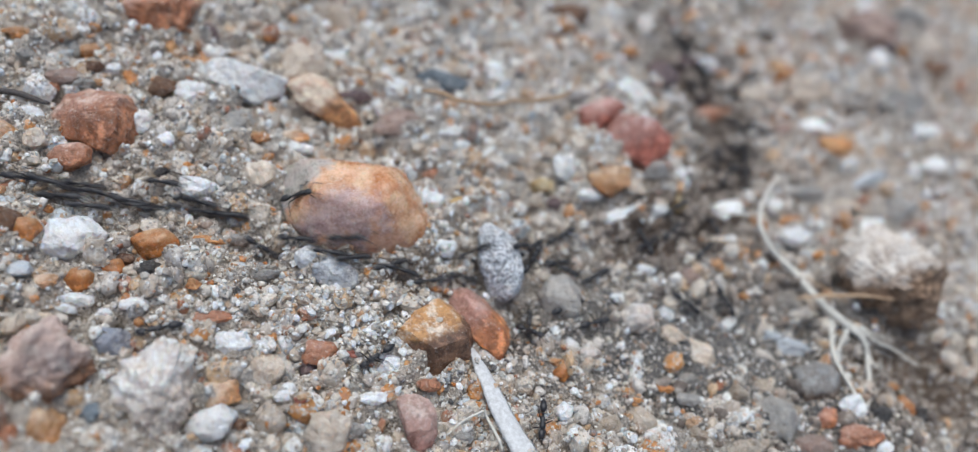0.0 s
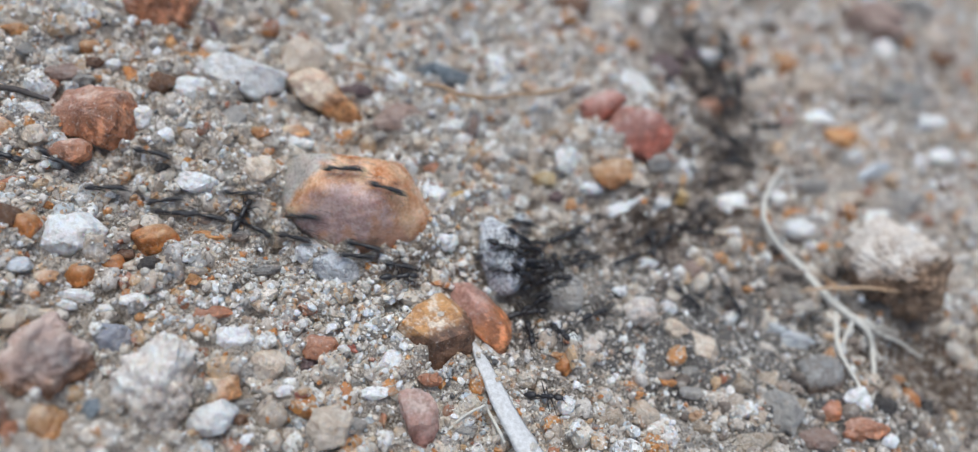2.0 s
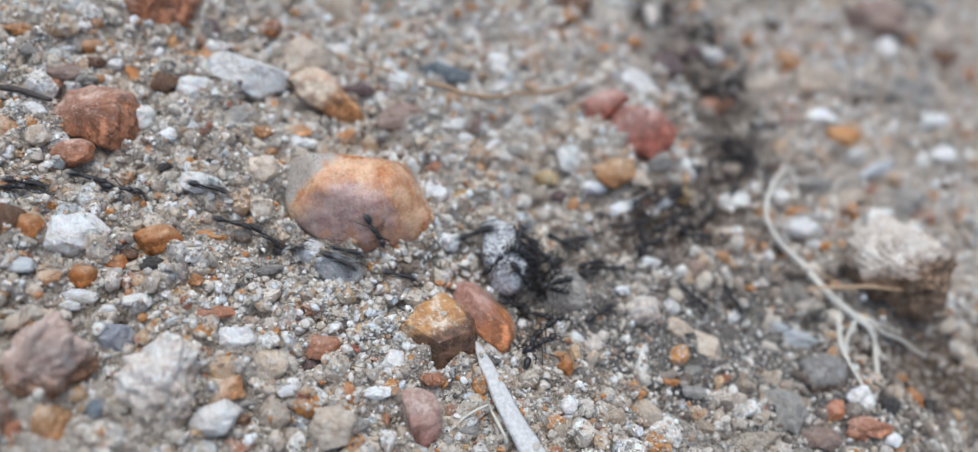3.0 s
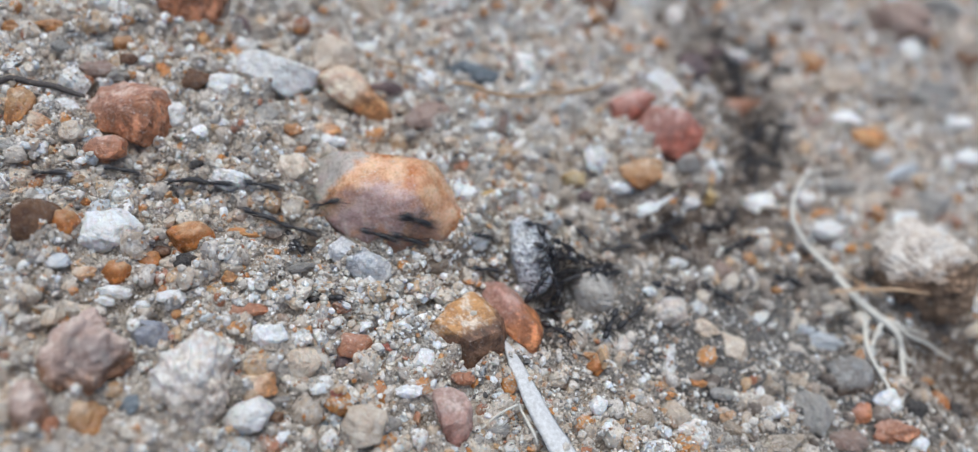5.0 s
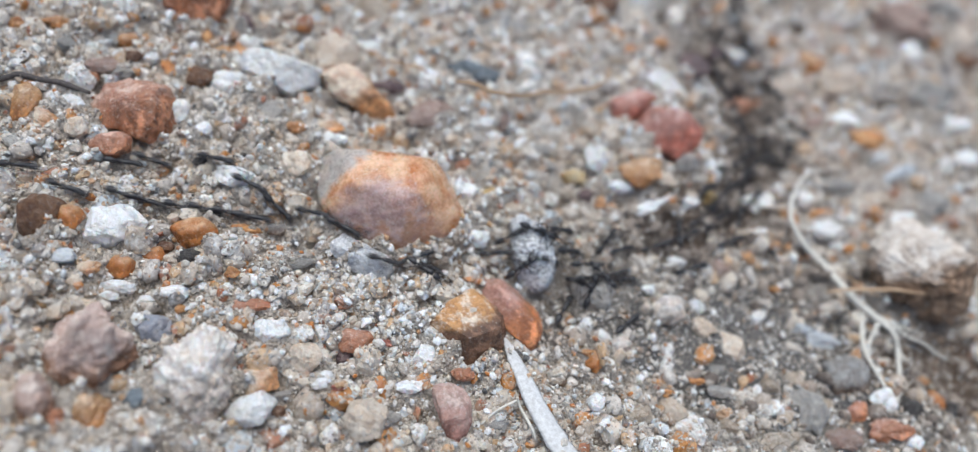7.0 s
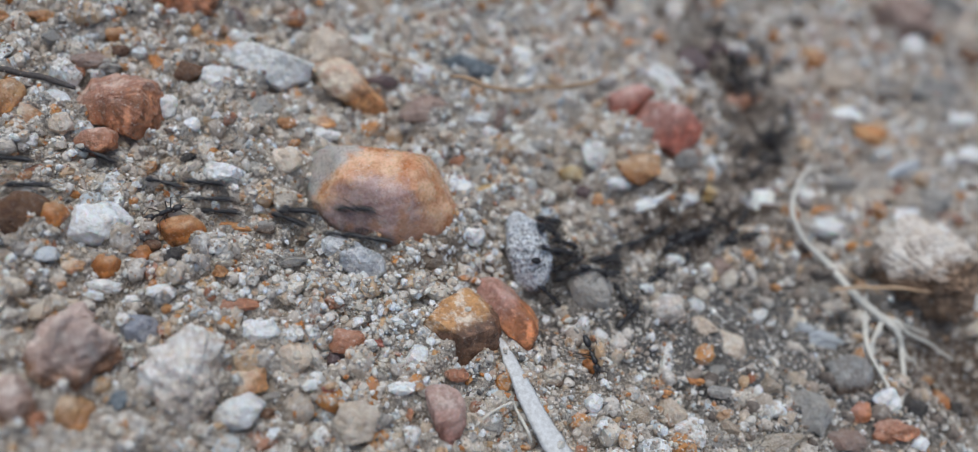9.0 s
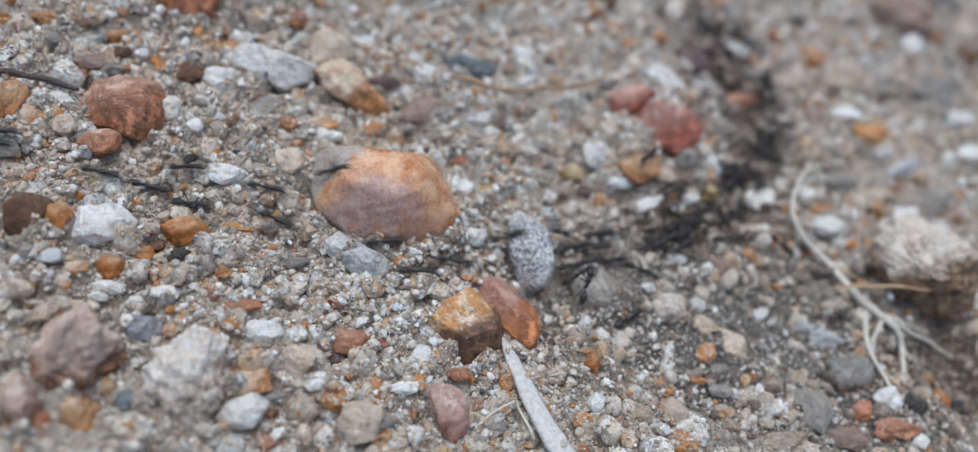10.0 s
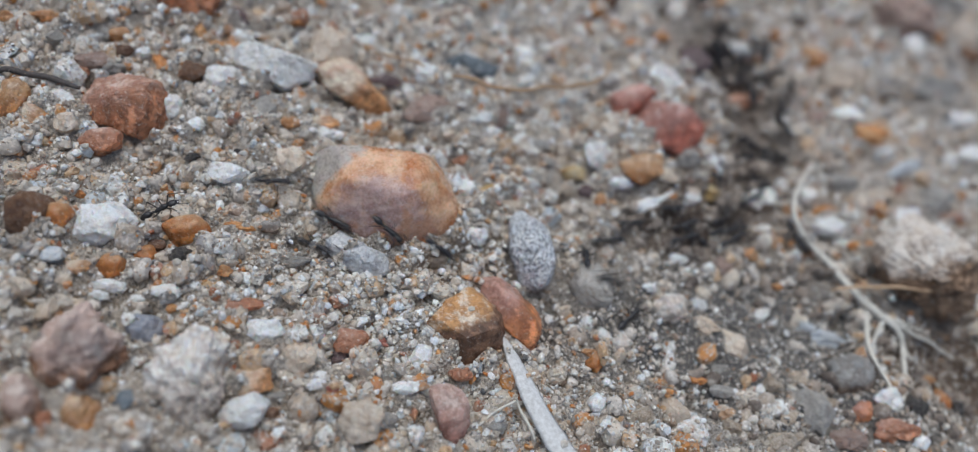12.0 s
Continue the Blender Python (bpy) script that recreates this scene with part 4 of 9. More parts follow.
pebble(15.4, 46.8, 3.50, 3.57, 3.22, 38, "plum")
pebble(28.0, 50.5, 6.83, 2.61, 2.40, 42, "rust")
pebble(19.4, 57.0, 2.35, 1.92, 1.77, 38, "plum")
pebble(37.1, 66.6, 2.54, 2.55, 2.34, 38, "ochre")
pebble(27.3, 65.7, 2.48, 2.22, 2.04, 39, "ochre")
pebble(33.8, 56.2, 4.78, 2.84, 2.61, 37, "cream")
pebble(52.3, 101.1, 4.73, 1.95, 1.79, 40, "white")
pebble(44.2, 30.9, 2.94, 0.86, 0.79, 37, "orange")
pebble(45.4, 26.9, 4.15, 1.96, 1.80, 33, "white")
pebble(47.9, 25.0, 1.93, 1.08, 1.00, 32, "white")
pebble(50.7, 25.7, 3.04, 0.96, 0.89, 32, "orange")
pebble(54.2, 27.6, 2.11, 0.86, 0.79, 32, "ochre")
pebble(58.1, 37.6, 6.40, 1.94, 1.79, 46, "white")
pebble(34.4, 27.9, 4.12, 2.50, 2.30, 33, "white")
pebble(34.8, 39.1, 2.98, 1.61, 1.48, 26, "dark")
pebble(51.8, 65.8, 3.80, 2.18, 2.01, 36, "slate")
pebble(66.4, 98.0, 4.56, 3.17, 2.91, 39, "cream")
pebble(68.0, 91.2, 6.03, 2.01, 1.85, 38, "brown")
pebble(60.9, 71.8, 6.32, 3.51, 3.23, 37, "grey")
pebble(66.7, 67.8, 5.36, 2.04, 1.88, 36, "white")
pebble(44.5, 53.4, 3.51, 1.84, 1.69, 36, "white")
pebble(60.3, 101.1, 5.20, 3.25, 2.99, 40, "grey")
pebble(42.4, 62.6, 5.01, 2.96, 2.73, 37, "cream")
pebble(31.9, 75.7, 2.64, 2.01, 1.85, 39, "slate")
pebble(45.8, 37.5, 3.67, 2.01, 1.85, 34, "grey")
pebble(69.9, 60.5, 3.47, 2.41, 2.21, 35, "white")
pebble(62.7, 43.7, 3.91, 2.81, 2.58, 33, "grey")
pebble(-45.5, -36.9, 1.34, 1.49, 1.23, 103, "paleblue")
pebble(-35.5, -30.6, 1.16, 0.88, 0.81, 31, "cream")
pebble(-33.8, -29.7, 1.23, 1.65, 1.13, -32, "dark")
pebble(-42.3, -36.9, 1.42, 0.99, 0.91, 31, "peach")
pebble(-42.6, -39.0, 1.14, 0.80, 0.74, 57, "cream")
pebble(-28.4, -29.1, 0.95, 0.95, 0.87, 31, "ochre")
pebble(-31.4, -25.4, 1.73, 0.90, 0.82, 45, "white")
pebble(-30.6, -22.1, 2.07, 0.70, 0.64, 25, "orange")
pebble(-27.5, -20.1, 1.62, 1.05, 0.97, 32, "slate")
pebble(-22.7, -23.2, 2.56, 0.99, 0.91, 36, "grey")
pebble(-23.0, -16.3, 2.65, 1.42, 1.30, 61, "cream")
pebble(-48.4, -28.6, 0.98, 0.68, 0.62, 33, "orange")
pebble(-50.5, -29.1, 1.19, 0.76, 0.70, 33, "slate")
pebble(-43.9, -22.8, 0.80, 0.53, 0.49, 33, "white")
pebble(-30.3, -11.1, 2.08, 2.38, 1.91, -52, "cream")
pebble(-36.7, -12.7, 0.79, 0.77, 0.71, 34, "dark")
pebble(-40.9, -16.5, 1.18, 0.75, 0.69, 34, "dark")
pebble(-36.0, -16.5, 2.61, 1.89, 1.74, 21, "white")
pebble(-54.2, -27.3, 2.37, 1.12, 1.03, 51, "rust")
pebble(-32.3, -17.5, 1.29, 1.18, 1.09, 33, "peach")
pebble(-29.5, -3.8, 2.10, 1.03, 0.95, 35, "white")
pebble(-33.8, -13.3, 1.76, 1.14, 1.05, 34, "grey")
pebble(-34.1, -10.6, 1.79, 0.97, 0.90, 35, "peach")
pebble(-33.1, -43.3, 1.06, 0.91, 0.83, 29, "paleblue")
pebble(-28.7, -47.5, 1.28, 1.36, 1.18, 28, "bluegrey")
pebble(-28.1, -45.8, 0.49, 0.66, 0.45, 28, "red")
pebble(-15.4, -41.3, 1.35, 1.08, 0.99, 28, "brown")
pebble(-34.4, -52.9, 1.14, 0.99, 0.91, 28, "rust")
pebble(-12.2, -36.4, 1.26, 0.76, 0.70, 39, "white")
pebble(-10.4, -36.0, 0.78, 0.49, 0.45, 28, "red")
pebble(-11.6, -31.3, 1.47, 1.37, 1.26, -4, "plum")
pebble(-13.9, -28.6, 0.88, 0.73, 0.67, 7, "orange")
pebble(-24.3, -32.0, 2.79, 1.06, 0.98, 30, "rust")
pebble(-35.0, -36.4, 1.40, 0.75, 0.69, 30, "white")
pebble(-32.6, -34.5, 2.32, 1.06, 0.98, 31, "white")
pebble(-31.1, -35.9, 0.90, 0.67, 0.62, 30, "orange")
pebble(-17.1, -30.9, 0.80, 0.60, 0.55, 30, "orange")
pebble(-13.8, -26.3, 1.92, 0.85, 0.79, 41, "white")
pebble(-10.7, -38.9, 0.85, 0.34, 0.31, 28, "orange")
pebble(-9.9, -39.3, 0.54, 0.48, 0.44, 28, "bluegrey")
pebble(-40.7, -40.4, 1.75, 1.10, 1.01, 30, "cream")
pebble(-39.0, -38.4, 1.43, 0.90, 0.82, 31, "white")
pebble(-38.5, -36.6, 2.19, 0.91, 0.84, 31, "white")
pebble(-41.8, -42.8, 1.36, 1.43, 1.25, 30, "cream")
pebble(-15.6, -39.3, 1.14, 0.62, 0.57, 28, "grey")
pebble(-6.8, -23.9, 1.56, 1.03, 0.95, 30, "white")
pebble(-1.0, -25.7, 0.95, 1.03, 0.88, -4, "orange")
pebble(2.0, -26.9, 1.66, 1.13, 1.04, 29, "rust")
pebble(-8.1, -27.5, 1.10, 0.62, 0.57, 29, "red")
pebble(8.6, -25.7, 0.81, 0.53, 0.49, 28, "orange")
pebble(13.7, -25.1, 0.92, 0.58, 0.53, 7, "orange")
pebble(16.0, -15.8, 1.48, 0.70, 0.64, 19, "ochre")
pebble(24.7, -20.3, 1.85, 1.33, 1.22, 28, "tan")
pebble(20.7, -24.1, 1.02, 0.75, 0.69, 28, "white")
pebble(27.6, -15.0, 0.71, 0.50, 0.46, 28, "orange")
pebble(-4.2, -7.1, 2.41, 1.81, 1.67, 14, "white")
pebble(-7.3, -9.6, 2.03, 1.15, 1.06, 43, "cream")
pebble(-7.7, -14.1, 2.71, 1.56, 1.44, 20, "earth")
pebble(-4.0, -9.6, 1.67, 1.20, 1.11, 32, "grey")
pebble(7.9, -18.8, 2.01, 1.27, 1.17, -16, "whitegrey")
pebble(-3.9, -36.1, 2.01, 1.38, 1.27, 28, "grey")
pebble(8.4, -30.3, 1.75, 0.94, 0.86, 28, "grey")
pebble(-2.9, -31.8, 1.82, 0.94, 0.86, 28, "white")
pebble(-6.3, -31.1, 1.67, 0.96, 0.88, 29, "grey")
pebble(34.4, -10.9, 2.13, 1.03, 0.95, 28, "grey")
pebble(-21.5, 15.0, 2.20, 1.68, 1.54, 37, "white")


# ---- the ground, one sheet out to the horizon ----
def spread(low, high, step, far):
    inner = np.arange(low, high + step / 2, step)
    outer, gap, at = [], step, 0.0
    while at < far:
        gap *= 1.22
        at += gap
        outer.append(at)
    outer = np.array(outer)
    return np.concatenate([(low - outer)[::-1], inner, high + outer])


gx, gy = spread(-0.092, 0.105, 0.00048, 400.0), spread(-0.075, 0.150, 0.00048, 400.0)
mx, my = np.meshgrid(gx, gy)
near = np.clip(1.6 - np.maximum(np.abs(mx - 0.007), np.abs(my - 0.037)) / 0.15, 0, 1)
mz = ground(np.clip(mx, -0.3, 0.3), np.clip(my, -0.3, 0.3)) * near
# soil banks up against the stones
for px, py, long, wide, high, turn in SET:
    reach = max(long, wide) * 0.0028
    i0, i1 = np.searchsorted(gx, (px / 1000 - reach, px / 1000 + reach))
    j0, j1 = np.searchsorted(gy, (py / 1000 - reach, py / 1000 + reach))
    if i1 - i0 < 2 or j1 - j0 < 2:
        continue
    wx, wy = mx[j0:j1, i0:i1] * 1000, my[j0:j1, i0:i1] * 1000
    mz[j0:j1, i0:i1] += dome(wx, wy, px, py, long * 1.25, wide * 1.25, turn, 0.34 * high / 1000) * (1 + 0.5 * waves(wx, wy, 4.0, 9))
row = len(gx)
corner = (np.arange(len(gy) - 1)[:, None] * row + np.arange(row - 1)[None, :]).ravel()


def surface(x, y):
    """Height of the banked soil, read off the sheet."""
    i = np.clip(np.searchsorted(gx, x) - 1, 0, len(gx) - 2)
    j = np.clip(np.searchsorted(gy, y) - 1, 0, len(gy) - 2)
    fx, fy = (x - gx[i]) / (gx[i + 1] - gx[i]), (y - gy[j]) / (gy[j + 1] - gy[j])
    return (mz[j, i] * (1 - fx) + mz[j, i + 1] * fx) * (1 - fy) + (mz[j + 1, i] * (1 - fx) + mz[j + 1, i + 1] * fx) * fy


soil = new("ground", mesh_of("ground", np.stack([mx, my, mz], -1).reshape(-1, 3), np.stack([corner, corner + 1, corner + row + 1, corner + row], 1), SOIL))
tagged(soil, "dry beige-grey sandy soil with a shallow worn trail", "ground", kind="structure")


from mathutils.bvhtree import BVHTree


def stone_tops():
    """The upper surface of all stones and of the soil, to set feet on."""
    verts, tris = [], []
    STARTS.clear(), BARE.clear()
    for ob in scene.objects:
        if ob.name.startswith(("pebble", "stone", "quartz_gravel", "loose_grit", "soil_crumbs")):
            STARTS.append(len(tris))
            BARE.append(ob.name.startswith(("pebble", "stone")))
            m = np.array(ob.matrix_world)
            k, me = len(verts), ob.data
            co = np.empty(len(me.vertices) * 3, np.float32)
            me.vertices.foreach_get("co", co)
            verts.extend((co.reshape(-1, 3) @ m[:3, :3].T + m[:3, 3]).tolist())
            idx = np.empty(len(me.loops), np.int32)
            me.loops.foreach_get("vertex_index", idx)
            tris.extend((idx.reshape(-1, 3) + k).tolist())
    return BVHTree.FromPolygons(verts, tris)


STARTS, BARE = [], []
TOPS = stone_tops()


# ---- loose grains, past counting ----
REGION = ((-86, -2), (78, 142), (96, 128), (92, -8), (-36, -70))


def inside(x, y):
    ok = np.ones(len(x), bool)
    for (ax, ay), (bx, by) in zip(REGION, REGION[1:] + REGION[:1]):
        ok &= (bx - ax) * (y * 1000 - ay) - (by - ay) * (x * 1000 - ax) <= 0
    return ok


def scatter(name, label, count, small, large, power, shape, variants, material, seed, keep, sink=0.25, smooth=False, perch=0.2, lumps=0.05, box=(-90, 98, -72, 143)):
    rng = np.random.RandomState(seed)
    x, y = rng.uniform(box[0], box[1], count) / 1000, rng.uniform(box[2], box[3], count) / 1000
    ok = inside(x, y)
    ok &= rng.uniform(0, 1, count) < keep(x * 1000, y * 1000)
    x, y = x[ok], y[ok]
    z = surface(x, y)
    stay = np.ones(len(x), bool)
    for k in range(len(x)):
        place, normal, face, _ = TOPS.ray_cast(Vector((x[k], y[k], 0.05)), Vector((0, 0, -1)))
        if place is not None and place.z > z[k]:
            stay[k] = large < 0.002 and normal.z > 0.3 and rng.uniform() < perch and (large < 0.0007 and rng.uniform() < 0.2 or not BARE[int(np.searchsorted(STARTS, face, "right")) - 1])
            z[k] = place.z
    x, y, z = x[stay], y[stay], z[stay]
    n = len(x)
    size = small * (large / small) ** (rng.uniform(0, 1, n) ** power) / 2
    flat = rng.uniform(0.45, 0.95, n)
    turn = rng.normal(size=(n, 4))
    turn[:, 1:3] *= 0.7
    turn /= np.linalg.norm(turn, axis=1)[:, None]
    w, a, b, c = turn.T
    rot = np.stack([np.stack([1 - 2 * (b * b + c * c), 2 * (a * b - c * w), 2 * (a * c + b * w)], -1),
                    np.stack([2 * (a * b + c * w), 1 - 2 * (a * a + c * c), 2 * (b * c - a * w)], -1),
                    np.stack([2 * (a * c - b * w), 2 * (b * c + a * w), 1 - 2 * (a * a + b * b)], -1)], 1)
    base, tris = shape
    if len(base) > 6:
        forms = np.stack([chipped(base, seed * 50 + k, 6, 30.0, lumps, 0.38) for k in range(variants)])
    else:
        forms = np.stack([base + rng.uniform(-0.38, 0.38, base.shape) for k in range(variants)])
    pts = forms[rng.randint(0, variants, n)] * np.stack([size, size * rng.uniform(0.5, 1.0, n), size * flat], -1)[:, None, :]
    pts = np.einsum("nij,nkj->nki", rot, pts)
    pts += np.stack([x, y, z + size * (flat * 0.8 - sink)], -1)[:, None, :]
    faces = (tris[None] + (np.arange(n) * len(base))[:, None, None]).reshape(-1, 3)
    return tagged(new(name, mesh_of(name, pts.reshape(-1, 3), faces, material, smooth)), label, name.split("_")[-1], kind="stuff")


def floor_mask(x, y):
    """1 on the smooth trodden floor beside the trail, 0 on the gravel."""
    m = np.exp(-(((x - 33) * 0.87 + (y + 1) * 0.5) / 21) ** 4 - ((-(x - 33) * 0.5 + (y + 1) * 0.87) / 9) ** 4)
    m = np.maximum(m, np.exp(-(((x - 69) / 17) ** 2 + ((y - 12) / 11) ** 2) ** 2))
    m = np.maximum(m, 0.95 * dome(x, y, 25, 16, 16, 8.5, 50, 1.0))
    return np.clip(np.maximum(m, np.exp(-(off_line(x, y, TRAIL) / 4.5) ** 2)), 0, 1)


patchy = lambda x, y: np.clip(0.7 + 0.4 * waves(x, y, 14, 21), 0.2, 1)


def clear_of_stones(x, y):
    """0 on and close beside the larger stones, 1 elsewhere."""
    free = np.ones(len(x))
    for px, py, long, wide, high, turn in SET:
        if long > 2.0:
            free[dome(x, y, px, py, long + 0.8, wide + 0.8, turn, 1.0) > math.exp(-1)] = 0
    return free


def shaded_soil(x, y):
    """1 in the hollow of the trail and under the clod, where dark soil carries painted shade, 0 elsewhere."""
    ragged = 1 + 0.35 * waves(x, y, 9, 31)
    m = np.exp(-(off_line(x, y, TRAIL[:5]) / (6.5 * ragged)) ** 4)
    m = np.maximum(m, 0.8 * dome(x, y, 20, 14, 8, 4, 20, 1.0))
    m = np.maximum(m, 0.9 * dome(x, y, 42, 15, 10, 7, 30, 1.0))
    m = np.maximum(m, 0.55 * dome(x, y, 56, -5, 20, 7, 25, 1.0))
    return np.clip(np.maximum(m, 0.75 * dome(x, y, 70, 6, 12, 11, 20, 1.0)), 0, 1)


# pale grains thin out where dark crumbs stand in for shade
dry = lambda x, y: 1 - 0.85 * shaded_soil(x, y)
scatter("quartz_gravel", "small embedded gravel of dusty pale quartz", 17000, 0.0015, 0.0046, 1.5, BALL2, 90, GRAVEL, 16, lambda x, y: dry(x, y) * clear_of_stones(x, y) * (0.1 + 0.9 * patchy(x, y)) * (1 - 0.94 * floor_mask(x, y)), 0.7, False, 0.0, 0.05)
scatter("loose_grit", "loose angular grit of quartz and sandstone", 14000, 0.0009, 0.0026, 2.0, BALL2, 40, GRIT, 13, lambda x, y: dry(x, y) * patchy(x, y) * (1 - 0.92 * floor_mask(x, y)), 0.45, False, 0.25)
scatter("soil_crumbs", "crumbs of caked beige soil between the grains", 10500, 0.0009, 0.0034, 1.6, BALL2, 40, CRUMB, 17, lambda x, y: dry(x, y) * clear_of_stones(x, y) * (1 - 0.85 * floor_mask(x, y)), 0.55, True, 0.0, 0.16)
# dark crumbs strewn to give the hollows their shade
scatter("damp_soil_crumbs", "crumbs of dark soil with painted shade in the hollow of the trail", 26000, 0.0009, 0.0034, 1.4, BALL2, 40, SHADED_SOIL, 18, lambda x, y: 0.8 * shaded_soil(x, y), 0.4, True, 0.0, 0.16)
TOPS = stone_tops()
scatter("fine_sand", "fine pale sand grains strewn over the soil", 270000, 0.00024, 0.0007, 1.2, CRYSTAL, 40, DUSTY, 11, lambda x, y: (1 - 0.6 * shaded_soil(x, y)) * (1 - 0.25 * floor_mask(x, y)), 0.2, False, 0.55)
scatter("coarse_sand", "coarse white, tan and orange sand grains", 70000, 0.0004, 0.0013, 1.6, BALL1, 60, GRIT, 12, lambda x, y: dry(x, y) * patchy(x, y) * (1 - 0.85 * floor_mask(x, y)), 0.3, False, 0.3)
scatter("white_granules", "drift of loose white quartz granules below the trail", 8000, 0.0004, 0.0016, 1.5, BALL1, 60, PALE, 14, lambda x, y: np.clip(0.9 * dome(x, y, -10, -23, 13, 6.5, 25, 1.0) + 0.6 * dome(x, y, -4, -7, 6, 5, 25, 1.0), 0, 0.8), 0.1, False, 0.5, 0.05, (-40, 12, -36, 10))
scatter("pale_sand", "pale quartz sand over the gravel slope", 42000, 0.0005, 0.0018, 1.6, BALL1, 24, PALE, 15, lambda x, y: dry(x, y) * np.clip(0.25 + 0.6 * dome(x, y, -12, 38, 50, 30, 36, 1.0), 0, 1) * (1 - 0.85 * floor_mask(x, y)), 0.3, False, 0.4)


# ---- dry stalks and roots ----
def strand(name, pts, radii, material, flat=1.0, sides=8, lift=0.0):
    """A tapered tube through points (x, y, height over the soil) in millimetres, smoothed between them."""
    p, r = np.array(pts, float), np.array(radii, float)
    s = np.arange(len(p))
    fine = np.linspace(0, len(p) - 1, (len(p) - 1) * 6 + 1)
    q = np.stack([np.interp(fine, s, p[:, k]) for k in range(3)], 1)
    for _ in range(6):
        q[1:-1] = (q[:-2] + 2 * q[1:-1] + q[2:]) / 4
    rad = np.interp(fine, np.linspace(0, len(p) - 1, len(r)), r)
    q[:, 2] += surface(q[:, 0] / 1000, q[:, 1] / 1000) * 1000 + rad * flat
    for _ in range(14):
        q[1:-1, 2] = (q[:-2, 2] + 2 * q[1:-1, 2] + q[2:, 2]) / 4
    d = np.gradient(q, axis=0)
    d /= np.linalg.norm(d, axis=1)[:, None]
    side = np.cross(d, (0, 0, 1.0))
    side /= np.linalg.norm(side, axis=1)[:, None]
    up = np.cross(side, d)
    a = np.linspace(0, 2 * math.pi, sides, endpoint=False)
    rng = np.random.RandomState(len(pts) * 7 + int(abs(p[0, 0]) * 10))
    wob = 1 + 0.04 * rng.normal(size=(len(q), 1))
    ring = q[:, None] + (np.cos(a) * rad[:, None] * wob)[..., None] * side[:, None] + (np.sin(a) * rad[:, None] * flat)[..., None] * up[:, None]
    verts = ring.reshape(-1, 3) / 1000
    faces = []
    for i in range(len(q) - 1):
        for k in range(sides):
            faces.append((i * sides + k, i * sides + (k + 1) % sides, (i + 1) * sides + (k + 1) % sides, (i + 1) * sides + k))
    for end in (0, (len(q) - 1) * sides):
        for k in range(1, sides - 2, 2):
            faces.append((end, end + k, end + k + 1, end + k + 2))
    return mesh_of(name, verts, faces, material)


def under(name, me, parent, label=""):
    ob = new(name, me)
    ob.parent = parent
    return tagged(ob, label)


stalk = new("straw")
tagged(stalk, "bleached white split straw lying on the soil", "straw")
under("stem", strand("stem", ((4.9, -18.8, 0.8), (6.8, -21.0, 0.8), (9.4, -23.6, 0.8), (13.0, -27.2, 0.8), (16.9, -30.1, 0.8), (20.2, -32.4, 0.8)), (0.35, 0.85, 1.15, 1.4, 1.55, 1.6), STRAW_WHITE, 0.3), stalk)
under("rootlet", strand("rootlet", ((6.6, -31.5, 1.3), (7.4, -29.4, 1.3), (8.3, -28.3, 1.3), (9.5, -26.5, 1.3)), (0.1, 0.16, 0.16, 0.16), ROOT_PALE), stalk, "thin pale rootlet")
under("rootlet", strand("rootlet", ((9.3, -26.4, 1.3), (10.6, -27.1, 1.3), (12.1, -29.1, 1.3), (13.4, -30.0, 1.3)), (0.16, 0.18, 0.2, 0.14), ROOT_PALE), stalk, "thin pale rootlet")

root = new("dry_root")
tagged(root, "pale forked dry root beside the ant trail", "root")
under("main_strand", strand("main_strand", ((40.8, 37.3, 2), (38.9, 34.7, 2.5), (37.5, 28.0, 2.5), (37.5, 22.7, 2), (40.2, 20.8, 1.6), (45.2, 19.6, 1.2), (48.7, 15.7, 1), (52.7, 13.6, 1), (55.3, 13.0, 0.8)), (0.2, 0.3, 0.36, 0.38, 0.46, 0.52, 0.58, 0.6, 0.55), ROOT_PALE), root)
under("side_strand", strand("side_strand", ((52.3, 14.9, 1), (53.2, 11.1, 0.8), (53.0, 6.5, 0.6), (54.6, 4.1, 0.6), (56.3, 1.3, 0.5), (57.9, -0.9, 0.4)), (0.35, 0.43, 0.38, 0.30, 0.26, 0.17), ROOT_PALE), root)
under("side_strand", strand("side_strand", ((55.4, 13.2, 0.8), (54.7, 10.3, 0.7), (54.5, 7.8, 0.6), (54.0, 4.6, 0.6)), (0.35, 0.30, 0.30, 0.26), ROOT_PALE), root)
under("side_strand", strand("side_strand", ((55.0, 13.2, 0.9), (57.5, 12.1, 0.8), (59.8, 10.8, 0.6), (59.4, 5.8, 0.5), (59.2, 0.3, 0.3)), (0.52, 0.48, 0.38, 0.35, 0.22), ROOT_PALE), root)
under("side_strand", strand("side_strand", ((59.1, 11.3, 0.7), (60.8, 9.7, 0.6), (64.7, 11.2, 0.5), (67.5, 9.2, 0.4)), (0.35, 0.35, 0.30, 0.17), ROOT_PALE), root)
under("side_strand", strand("side_strand", ((55.1, 13.4, 0.9), (59.1, 12.6, 0.9), (65.7, 15.9, 0.9), (69.2, 15.3, 0.9)), (0.35, 0.30, 0.26, 0.17), ROOT_PALE), root)
